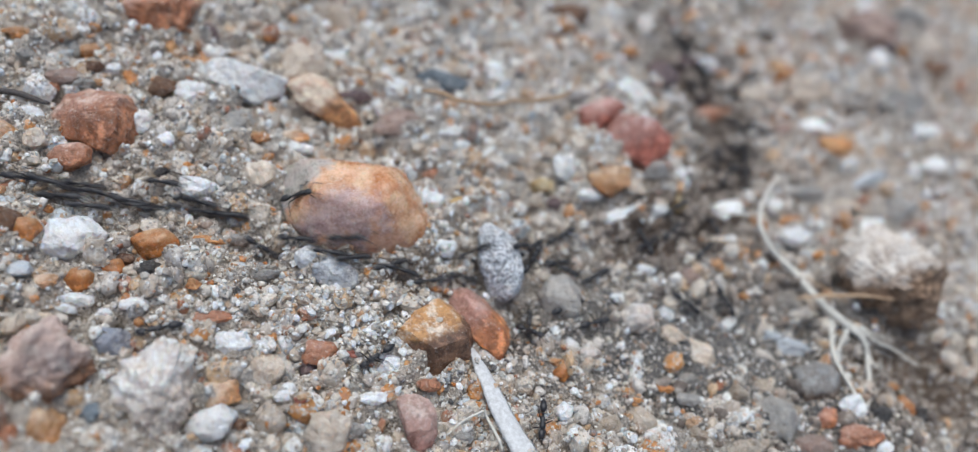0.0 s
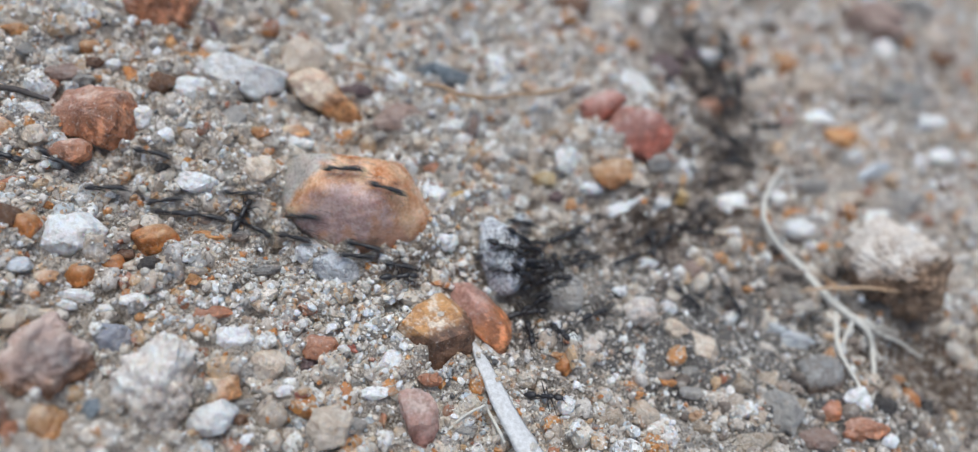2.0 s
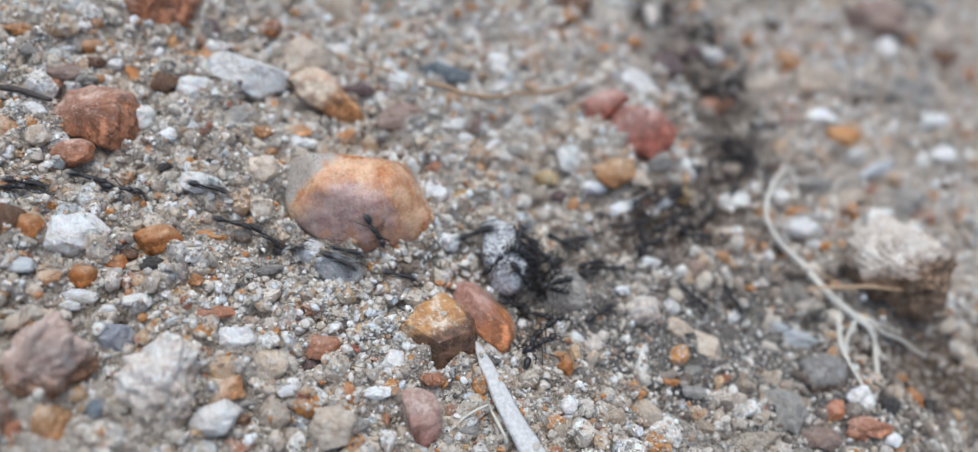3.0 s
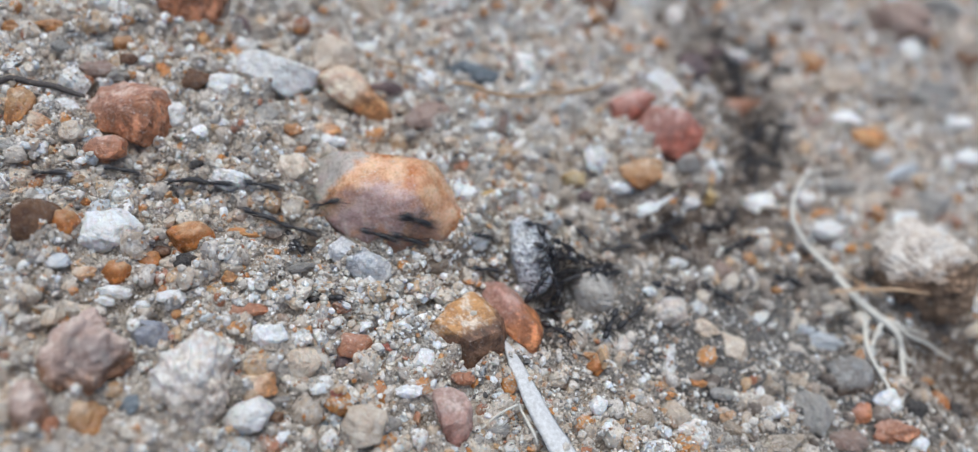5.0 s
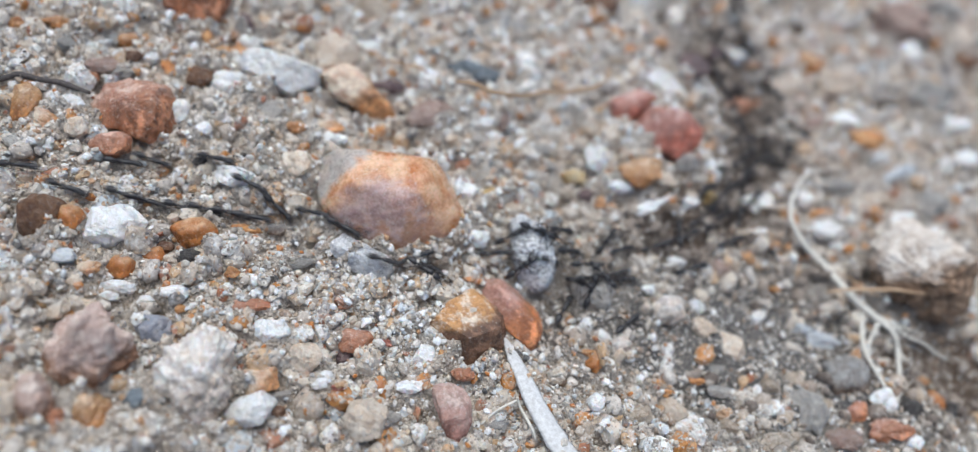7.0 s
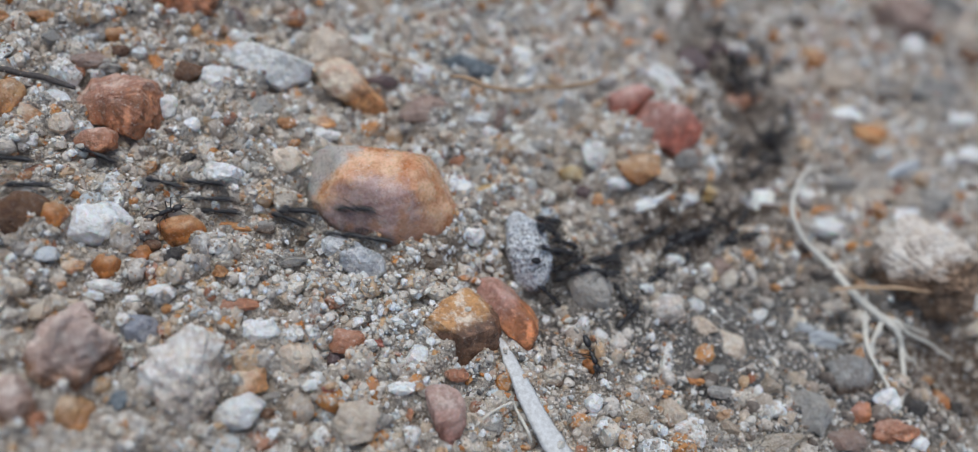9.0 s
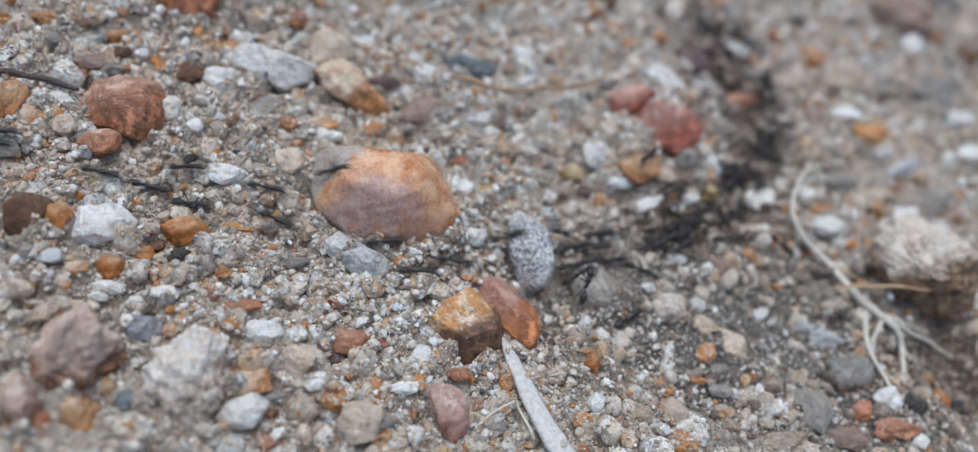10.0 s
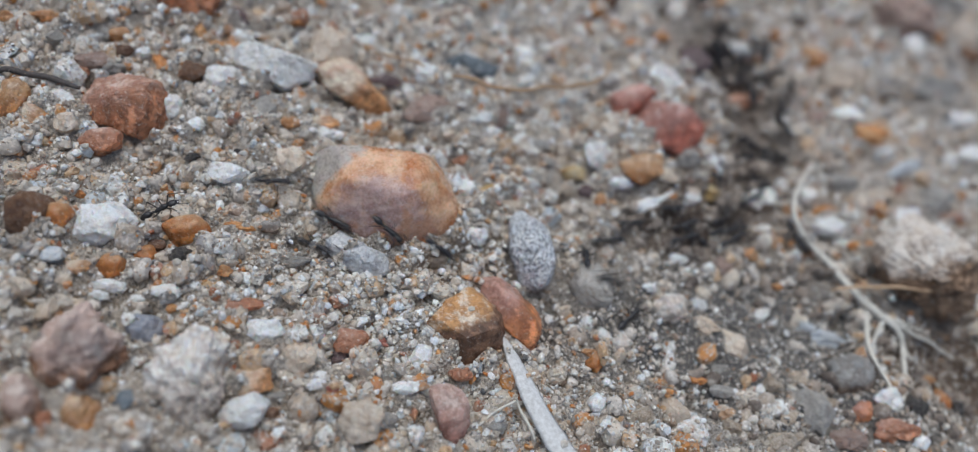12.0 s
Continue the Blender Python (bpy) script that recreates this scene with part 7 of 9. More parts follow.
march(((0, -217.0, -74.3), (2.8, -102.0, -38.8), (3.6, -68.8, -29.7), (3.8, -60.4, -28.0), (4, -52.4, -25.3), (4.2, -44.5, -21.9), (4.8, -20.1, -14.1), (5, -11.5, -12.9), (5.2, -3.4, -10.1), (5.5, 7.9, -4.3), (5.8, 18.0, 3.9), (6, 24.0, 10.4), (6.2, 28.9, 17.4), (6.4, 33.0, 25.5), (6.6, 36.4, 33.5), (6.8, 36.0, 43.5), (7, 31.8, 52.5), (7.2, 26.2, 60.3), (7.4, 20.0, 66.3), (7.8, 9.2, 79.1), (8.2, -2.9, 91.9), (12, -120.9, 204.8)))
march(((0, -244.8, -84.9), (3.6, -75.9, -32.2), (4, -56.8, -27.8), (4.2, -48.0, -23.5), (4.6, -29.6, -16.6), (4.8, -20.4, -12.8), (5, -11.1, -10.5), (5.2, -3.0, -8.6), (5.5, 9.4, -3.9), (5.8, 20.0, 6.6), (6, 25.8, 14.7), (6.2, 30.8, 23.5), (6.4, 34.5, 32.6), (6.6, 34.4, 43.1), (6.8, 29.7, 52.4), (7, 23.2, 60.3), (7.2, 16.2, 67.0), (7.6, 3.2, 81.9), (12, -153.2, 231.2)))
march(((0, -225.6, -79.0), (2.6, -113.5, -43.5), (3.6, -70.8, -27.7), (3.8, -62.1, -25.2), (4, -54.6, -22.3), (4.2, -46.0, -17.6), (4.6, -29.6, -11.1), (4.8, -19.4, -8.1), (5, -11.7, -6.4), (5.2, -4.5, -3.6), (5.4, 3.8, 0.7), (5.6, 9.6, 5.4), (5.8, 15.4, 11.6), (6, 20.2, 18.4), (6.2, 24.3, 25.1), (6.4, 27.7, 33.5), (6.6, 28.1, 40.0), (6.8, 25.6, 46.4), (7, 21.6, 52.8), (7.2, 15.0, 59.0), (7.6, 2.6, 72.9), (8, -9.8, 85.5), (12, -140.7, 210.4)))
march(((0, -195.5, -68.9), (3.2, -72.0, -30.5), (3.6, -56.2, -27.0), (3.8, -49.1, -23.4), (4.2, -33.8, -18.0), (4.4, -26.5, -14.7), (4.8, -11.0, -10.3), (5, -4.1, -7.2), (5.2, 4.6, -2.7), (5.4, 11.8, 2.6), (5.6, 18.1, 9.0), (6, 28.4, 22.6), (6.2, 32.0, 30.5), (6.4, 33.8, 39.0), (6.5, 33.6, 43.4), (6.8, 28.2, 54.7), (7, 22.6, 61.1), (7.2, 17.2, 66.8), (7.6, 7.2, 79.5), (8, -4.0, 91.7), (12, -120.8, 203.4)))
march(((0, -216.0, -77.8), (3.4, -69.8, -31.8), (3.6, -61.0, -29.7), (3.8, -52.3, -26.7), (4, -44.3, -22.8), (4.4, -27.2, -16.9), (4.6, -18.9, -15.1), (4.8, -9.6, -14.0), (5, -0.5, -10.9), (5.2, 7.5, -6.2), (5.4, 15.1, 0.4), (5.6, 21.3, 7.8), (5.8, 26.4, 16.0), (6, 30.5, 24.6), (6.2, 34.0, 33.0), (6.4, 34.1, 42.4), (6.6, 30.3, 51.0), (6.8, 24.8, 58.7), (7, 18.3, 65.0), (7.4, 6.7, 78.6), (7.8, -5.9, 91.7), (12, -143.0, 222.5)))
march(((0, -285.2, -96.2), (5, -78.9, -32.1), (5.5, -57.8, -27.1), (5.8, -42.5, -20.8), (6, -31.9, -17.4), (6.2, -23.0, -13.9), (6.4, -13.6, -12.8), (6.5, -9.0, -11.5), (6.6, -5.4, -9.6), (6.8, 1.3, -4.2), (7, 7.0, 0.7), (7.6, 15.9, 7.2), (8.2, 23.8, 15.0), (8.6, 28.9, 20.8), (9, 32.7, 27.4), (9.2, 34.6, 33.1), (9.5, 33.8, 42.7), (9.6, 32.1, 47.1), (9.8, 27.8, 54.6), (10.2, 15.6, 67.0), (10.6, 4.3, 80.2), (12, -39.4, 122.2)))
march(((0, -291.2, -99.8), (4.2, -105.1, -41.0), (5, -69.9, -29.0), (5.2, -60.9, -26.6), (5.4, -52.8, -23.3), (5.5, -48.8, -21.0), (5.8, -34.6, -16.9), (6, -25.6, -13.7), (6.5, -7.4, -14.8), (6.6, -1.6, -12.8), (6.8, 7.6, -8.3), (7, 17.0, -1.6), (7.2, 23.4, 5.8), (7.4, 28.9, 14.1), (7.6, 33.5, 23.2), (7.8, 36.7, 31.9), (8, 36.5, 42.9), (8.2, 31.7, 52.5), (8.4, 25.3, 60.4), (8.6, 18.3, 66.5), (9, 5.9, 80.0), (12, -95.3, 176.1)))
march(((0, -267.0, -89.9), (3.8, -111.7, -41.6), (4.8, -70.4, -30.4), (5.2, -53.7, -26.6), (5.4, -46.0, -23.0), (5.6, -37.3, -20.4), (5.8, -28.2, -17.3), (6, -19.5, -14.8), (6.2, -9.9, -13.3), (6.4, -0.7, -9.8), (6.6, 7.5, -5.6), (6.8, 14.7, 0.4), (7, 20.7, 7.2), (7.4, 29.8, 22.2), (7.6, 32.7, 30.3), (7.8, 33.7, 38.9), (8, 31.2, 47.0), (8.2, 26.6, 54.3), (8.6, 14.0, 65.9), (9, 2.3, 78.4), (9.4, -10.4, 89.8), (12, -90.9, 166.6)))
march(((0, -233.9, -85.2), (3.6, -86.3, -38.5), (4, -70.1, -33.3), (4.2, -61.7, -31.3), (4.4, -52.9, -28.6), (4.6, -45.7, -24.7), (5, -29.3, -19.1), (5.2, -21.9, -16.5), (5.4, -12.7, -15.8), (5.5, -8.6, -14.8), (5.6, -5.8, -12.2), (6, 3.3, 0.1), (6.2, 9.0, 4.3), (6.4, 14.7, 10.0), (6.6, 19.6, 16.3), (6.8, 24.5, 23.4), (7, 27.4, 30.5), (7.2, 29.3, 36.7), (7.4, 28.4, 43.6), (7.6, 24.3, 51.1), (7.8, 19.3, 56.7), (8, 12.9, 62.9), (8.4, 1.8, 76.1), (8.8, -10.1, 88.2), (12, -109.7, 183.3)))
march(((0, -234.7, -83.2), (3.8, -74.8, -33.3), (4.2, -57.7, -29.4), (4.6, -41.4, -22.6), (5, -24.4, -17.2), (5.2, -16.5, -16.5), (5.4, -7.1, -15.2), (5.5, -1.9, -13.6), (5.8, 9.3, -7.1), (6, 16.7, -0.5), (6.2, 22.6, 6.6), (6.4, 27.6, 14.4), (6.6, 32.0, 22.7), (6.8, 34.9, 31.1), (7, 35.3, 40.9), (7.2, 31.7, 49.7), (7.4, 26.3, 57.3), (7.8, 13.5, 69.2), (8.2, 1.2, 81.9), (12, -120.3, 197.2)))
march(((0, -280.0, -94.4), (4.4, -116.1, -43.4), (5.6, -70.7, -31.9), (6, -54.9, -29.0), (6.2, -47.6, -26.6), (6.5, -36.9, -24.5), (6.6, -31.3, -22.9), (6.8, -21.1, -19.2), (7, -10.9, -18.2), (7.2, -6.5, -16.5), (7.4, -1.1, -14.0), (7.8, 6.5, -9.1), (8, 11.4, -5.9), (8.6, 20.9, 5.0), (9, 26.1, 13.2), (9.2, 30.6, 20.2), (9.4, 33.5, 27.5), (9.6, 36.1, 36.0), (9.8, 35.3, 43.8), (10, 31.3, 51.7), (10.2, 26.3, 58.7), (10.6, 15.4, 69.4), (11, 5.1, 81.2), (12, -23.2, 108.3)))
march(((0, -314.9, -108.7), (4.8, -99.3, -41.7), (5.4, -72.4, -33.8), (5.6, -63.2, -31.9), (5.8, -53.3, -29.5), (6, -45.4, -25.5), (6.5, -30.6, -16.0), (6.6, -26.1, -13.6), (6.8, -16.0, -10.6), (7, -7.0, -7.1), (7.2, -4.9, -6.3), (8, 6.6, -1.6), (8.6, 13.6, 3.3), (9, 18.1, 7.5), (9.2, 24.7, 14.8), (9.4, 30.6, 22.9), (9.6, 34.5, 31.7), (9.8, 34.7, 41.8), (10, 30.5, 50.9), (10.2, 24.5, 58.6), (10.4, 17.5, 64.8), (10.8, 4.9, 78.6), (12, -36.2, 117.5)))
march(((0, -266.4, -90.8), (4.4, -101.1, -38.6), (5.2, -71.0, -28.8), (5.6, -56.3, -25.0), (5.8, -49.5, -21.1), (6, -41.9, -17.5), (6.4, -26.2, -13.1), (6.5, -21.7, -11.9), (6.6, -17.2, -12.2), (6.8, -8.4, -11.6), (7, 0.4, -9.1), (7.2, 7.4, -5.6), (7.4, 14.0, -0.6), (7.6, 19.7, 5.2), (8, 29.3, 18.1), (8.4, 35.9, 33.0), (8.6, 35.9, 42.1), (8.8, 32.5, 50.5), (9, 27.9, 58.1), (9.4, 17.0, 68.9), (9.8, 6.9, 81.0), (10.2, -4.4, 92.5), (12, -55.7, 141.5)))
march(((0, -341.4, -116.0), (5.4, -99.5, -39.9), (6, -72.7, -31.0), (6.4, -54.8, -26.3), (6.6, -47.1, -21.7), (7, -31.9, -14.9), (7.2, -26.9, -13.2), (7.4, -21.3, -11.7), (7.6, -16.1, -11.5), (8, -6.2, -9.5), (8.6, 7.9, -3.1), (9, 15.9, 3.7), (9.2, 21.6, 10.1), (9.4, 26.5, 17.2), (9.6, 30.6, 24.8), (9.8, 33.9, 32.8), (10, 34.0, 41.7), (10.2, 29.7, 50.3), (10.4, 23.6, 57.5), (10.6, 16.3, 63.4), (11, 2.9, 76.8), (11.4, -11.2, 88.9), (12, -31.6, 108.3)))
march(((0, -342.4, -116.5), (5.2, -100.1, -40.3), (5.8, -72.2, -31.2), (6, -62.7, -28.9), (6.2, -53.5, -25.9), (6.4, -44.8, -21.4), (6.8, -26.9, -14.5), (7, -17.4, -12.3), (7.4, -11.2, -11.7), (7.8, -4.9, -10.4), (8.6, 6.9, -5.5), (9, 12.7, -1.9), (9.2, 19.6, 5.3), (9.4, 25.5, 13.4), (9.6, 30.6, 22.2), (9.8, 34.0, 31.3), (10, 34.4, 41.7), (10.2, 30.2, 51.0), (10.4, 23.9, 58.9), (10.6, 16.8, 65.3), (11, 3.7, 79.9), (12, -31.9, 113.5)))
march(((0, -258.7, -86.1), (4.2, -102.4, -37.6), (5, -72.2, -29.0), (5.4, -56.9, -26.0), (5.6, -50.3, -22.8), (6, -35.4, -17.4), (6.2, -28.5, -14.2), (6.4, -20.6, -11.3), (6.6, -13.4, -10.2), (6.8, -6.3, -8.4), (7.2, 7.2, -1.5), (7.4, 13.2, 3.5), (7.6, 18.4, 9.1), (8, 27.3, 21.4), (8.4, 33.0, 35.6), (8.6, 32.4, 43.4), (8.8, 28.9, 50.2), (9, 24.6, 56.6), (9.4, 13.8, 67.8), (9.8, 3.9, 79.8), (10.2, -7.2, 91.0), (12, -57.9, 139.4)))
march(((0, -304.6, -104.0), (4.4, -108.3, -42.9), (5.2, -72.4, -32.8), (5.6, -53.7, -28.7), (5.8, -45.6, -24.8), (6, -36.7, -22.1), (6.2, -28.0, -18.1), (6.4, -19.8, -14.7), (6.6, -10.7, -13.3), (6.8, -1.8, -11.3), (7, 6.2, -8.4), (7.2, 14.5, -2.3), (7.4, 21.1, 4.9), (7.6, 26.8, 12.9), (7.8, 31.8, 21.5), (8, 35.0, 30.3), (8.2, 35.8, 40.8), (8.4, 32.0, 50.4), (8.6, 26.2, 58.5), (8.8, 19.2, 64.7), (9.4, -0.1, 84.9), (12, -88.2, 168.7)))
march(((0, -303.9, -109.6), (4.6, -95.5, -43.9), (5.2, -68.8, -35.3), (5.4, -59.6, -33.1), (5.6, -49.7, -29.3), (5.8, -41.8, -25.6), (6.2, -23.4, -19.6), (6.4, -15.5, -19.0), (6.5, -9.7, -18.0), (6.6, -5.2, -16.7), (6.8, 4.5, -11.7), (7, 13.7, -6.2), (7.2, 21.0, 0.9), (7.4, 27.4, 9.0), (7.6, 32.6, 16.9), (7.8, 36.8, 26.8), (8, 39.1, 38.7), (8.2, 35.9, 50.0), (8.4, 29.9, 59.4), (8.6, 22.9, 65.9), (8.8, 16.8, 72.2), (9.2, 3.5, 86.6), (12, -92.7, 178.3)))
march(((0, -344.7, -119.7), (5.8, -105.9, -44.7), (6.6, -73.3, -33.5), (7, -56.7, -29.3), (7.2, -49.8, -26.3), (7.4, -43.6, -23.7), (8, -23.2, -16.9), (8.2, -17.0, -16.1), (8.4, -9.6, -14.7), (8.6, -2.2, -12.1), (8.8, 3.9, -8.9), (9, 11.0, -5.2), (9.2, 17.3, 1.2), (9.4, 23.0, 8.2), (9.6, 27.4, 15.6), (9.8, 31.4, 23.7), (10, 34.2, 31.9), (10.2, 34.2, 41.1), (10.4, 30.6, 49.3), (10.6, 25.5, 56.4), (11, 12.7, 68.0), (11.4, 0.7, 80.3), (12, -18.5, 97.7)))
march(((0, -326.3, -115.7), (6.4, -73.4, -36.5), (6.8, -57.6, -32.8), (7, -48.9, -29.2), (7.2, -43.9, -26.8), (7.8, -25.6, -20.3), (8, -21.1, -18.4), (8.2, -14.8, -17.9), (8.4, -7.8, -16.0), (8.6, -0.9, -13.2), (8.8, 4.4, -10.2), (9, 11.1, -6.7), (9.2, 17.0, -0.9), (9.4, 22.6, 5.9), (9.8, 31.6, 21.2), (10, 34.3, 29.1), (10.2, 35.6, 38.2), (10.4, 33.2, 47.0), (10.6, 28.7, 53.9), (10.8, 22.6, 60.0), (11, 16.3, 65.4), (11.6, -1.3, 82.9), (12, -13.6, 94.0)))
march(((0, -340.5, -111.3), (5.8, -97.5, -35.8), (6.4, -71.9, -28.5), (6.6, -63.3, -26.8), (6.8, -55.4, -24.8), (7, -47.2, -20.7), (7.8, -25.5, -14.4), (8, -19.8, -13.3), (8.2, -14.2, -13.1), (8.6, -3.1, -10.0), (9, 7.2, -5.3), (9.2, 14.6, -0.0), (9.5, 24.3, 9.7), (9.8, 31.2, 21.6), (10, 34.1, 29.8), (10.2, 35.1, 39.4), (10.4, 32.2, 48.3), (10.6, 27.5, 55.7), (11, 14.3, 67.8), (11.4, 2.2, 80.5), (12, -17.2, 98.4)))
march(((0, -365.9, -123.0), (5.4, -116.6, -44.8), (6.4, -70.9, -28.4), (6.6, -61.6, -25.8), (6.8, -53.4, -22.4), (7, -44.3, -17.9), (7.6, -29.4, -13.4), (7.8, -24.5, -11.6), (8, -18.5, -10.9), (8.2, -13.8, -10.4), (8.4, -8.7, -9.2), (8.6, -4.2, -7.6), (9, 5.3, -3.0), (9.2, 8.5, -0.9), (9.5, 13.3, 3.5), (9.8, 22.3, 14.4), (10, 27.4, 22.3), (10.2, 31.0, 31.3), (10.4, 32.0, 40.1), (10.6, 28.9, 48.7), (10.8, 23.6, 56.4), (11, 16.6, 63.0), (11.4, 3.8, 77.6), (12, -16.9, 97.9)))
march(((0, -311.3, -103.4), (5.2, -107.1, -39.0), (6, -75.9, -28.2), (6.4, -59.7, -23.9), (6.6, -53.3, -21.0), (6.8, -45.0, -17.5), (7, -37.0, -15.5), (7.6, -24.9, -10.5), (7.8, -19.4, -9.5), (8, -15.8, -9.2), (8.4, -7.2, -6.6), (8.6, -4.2, -4.8), (9, 3.8, -0.4), (9.2, 9.4, 3.7), (9.4, 14.9, 9.2), (9.6, 19.6, 15.2), (9.8, 24.3, 22.0), (10, 27.3, 28.8), (10.2, 30.1, 34.8), (10.4, 29.3, 43.0), (10.6, 26.0, 49.0), (10.8, 21.8, 54.9), (11.2, 10.2, 66.9), (11.6, -0.5, 79.2), (12, -12.2, 90.8)))
march(((0, -282.1, -95.7), (5, -98.9, -37.9), (5.8, -69.5, -28.5), (6, -62.0, -26.6), (6.2, -55.3, -24.6), (6.4, -48.5, -20.9), (6.6, -41.0, -17.8), (7, -27.4, -11.2), (7.2, -24.3, -10.6), (7.4, -20.0, -10.5), (7.8, -14.1, -11.1), (8.4, -4.6, -10.1), (9, 4.5, -7.3), (9.2, 11.8, -2.8), (9.4, 17.8, 2.9), (9.6, 23.3, 9.2), (9.8, 27.8, 15.8), (10, 31.9, 23.3), (10.2, 34.5, 30.6), (10.4, 35.3, 39.1), (10.6, 33.0, 47.2), (10.8, 28.9, 53.7), (11, 23.4, 59.6), (11.2, 17.5, 64.6), (11.8, 1.6, 81.2), (12, -4.1, 86.3)))
march(((0, -357.5, -119.1), (5.6, -90.1, -35.9), (6, -70.9, -30.3), (6.2, -61.1, -28.3), (6.6, -42.6, -21.2), (6.8, -33.3, -17.5), (7, -24.4, -13.0), (7.2, -14.4, -11.4), (7.4, -5.3, -8.5), (7.6, 3.6, -3.6), (7.8, 11.2, 2.0), (8, 17.8, 9.2), (8.2, 23.4, 17.2), (8.4, 27.9, 25.6), (8.6, 31.4, 34.9), (8.8, 30.7, 43.1), (9, 25.6, 51.7), (9.2, 19.2, 58.4), (9.4, 11.9, 65.5), (9.8, -1.4, 80.1), (12, -81.1, 156.0)))
march(((0, -270.5, -98.5), (4.6, -97.8, -44.1), (5.2, -75.4, -36.6), (5.6, -60.6, -32.7), (5.8, -52.1, -30.0), (6, -45.2, -26.2), (6.2, -38.4, -23.8), (6.6, -23.2, -18.8), (6.8, -16.7, -18.1), (7, -8.0, -16.7), (7.2, 0.3, -13.2), (7.4, 6.9, -9.6), (7.6, 14.5, -4.3), (7.8, 20.4, 1.7), (8, 25.8, 8.4), (8.2, 30.1, 15.0), (8.4, 34.1, 22.9), (8.6, 36.9, 30.2), (8.8, 37.8, 40.1), (9, 34.9, 49.3), (9.2, 30.9, 56.1), (9.4, 24.5, 62.7), (9.6, 19.0, 67.7), (10, 8.6, 79.4), (10.4, -2.9, 90.7), (12, -48.5, 134.2)))
march(((0, -396.0, -134.6), (7, -106.5, -43.6), (7.8, -73.7, -32.1), (8.2, -57.0, -27.8), (8.6, -41.3, -20.4), (9, -25.2, -14.2), (9.4, -9.0, -9.5), (9.5, -5.6, -8.0), (9.8, 6.0, -1.8), (10, 12.1, 3.5), (10.2, 17.8, 9.7), (10.6, 26.8, 23.5), (10.8, 29.9, 31.6), (11, 30.9, 38.9), (11.2, 28.8, 46.2), (11.4, 24.4, 53.7), (11.6, 18.5, 59.1), (12, 6.5, 71.9)))
march(((0, -449.6, -152.7), (7.2, -103.6, -44.0), (7.8, -75.0, -34.1), (8.2, -55.7, -29.0), (8.4, -46.5, -23.9), (8.8, -27.7, -17.2), (9, -18.4, -14.8), (9.2, -7.5, -12.1), (9.5, 7.3, -4.3), (9.6, 11.1, -1.2), (9.8, 17.7, 5.6), (10, 23.4, 13.2), (10.2, 28.5, 21.3), (10.5, 33.5, 34.6), (10.6, 33.1, 39.6), (10.8, 29.8, 48.9), (11, 24.0, 57.1), (11.2, 16.6, 63.9), (11.6, 3.3, 79.0), (12, -11.2, 93.0)))
march(((0, -464.4, -151.4), (8.2, -107.0, -40.0), (9, -71.7, -30.3), (9.4, -54.0, -26.3), (9.6, -46.1, -21.9), (10, -30.2, -14.3), (10.2, -21.5, -11.6), (10.4, -13.5, -10.9), (10.6, -5.7, -8.8), (11, 9.0, -1.1), (11.2, 15.2, 4.2), (11.4, 21.0, 10.1), (11.6, 26.0, 16.7), (11.8, 30.5, 23.8), (12, 34.0, 31.3)))
march(((0, -428.0, -140.0), (8.4, -75.0, -29.5), (8.8, -57.7, -25.5), (9, -50.3, -21.9), (9.2, -41.7, -18.9), (9.5, -28.9, -15.7), (9.6, -24.0, -14.6), (9.8, -13.9, -14.7), (10, -3.3, -13.1), (10.2, 3.8, -9.0), (10.4, 11.6, -4.3), (10.6, 17.8, 1.6), (10.8, 23.4, 8.3), (11, 27.9, 15.2), (11.2, 32.4, 23.5), (11.4, 35.6, 31.7), (11.6, 35.9, 41.7), (11.8, 32.1, 50.9), (12, 26.6, 58.8)))
march(((0, -444.4, -146.3), (7.8, -94.6, -37.3), (8.2, -76.6, -32.0), (8.6, -58.2, -28.0), (9.2, -32.1, -17.9), (9.4, -23.5, -14.1), (9.6, -14.7, -12.7), (9.8, -6.8, -10.0), (10, 0.3, -5.8), (10.2, 8.4, -2.6), (10.5, 18.9, 5.7), (10.6, 21.6, 8.9), (11, 29.9, 22.9), (11.2, 32.7, 30.5), (11.4, 33.8, 38.7), (11.5, 33.3, 42.7), (11.6, 31.3, 47.1), (11.8, 26.2, 55.0), (12, 19.1, 61.1)))
march(((0, -435.8, -144.6), (8.2, -71.3, -30.5), (8.4, -62.2, -28.4), (8.6, -53.5, -25.7), (8.8, -45.1, -21.5), (9.2, -27.6, -15.4), (9.4, -18.5, -13.1), (9.5, -14.0, -12.6), (9.6, -9.5, -11.2), (10, 6.9, -2.8), (10.2, 13.6, 3.3), (10.4, 19.5, 10.4), (10.6, 24.4, 18.1), (10.8, 28.2, 26.1), (11, 31.4, 34.9), (11.2, 30.4, 43.1), (11.4, 26.1, 50.3), (11.6, 20.5, 56.6), (11.8, 13.3, 63.0), (12, 7.0, 69.9)))
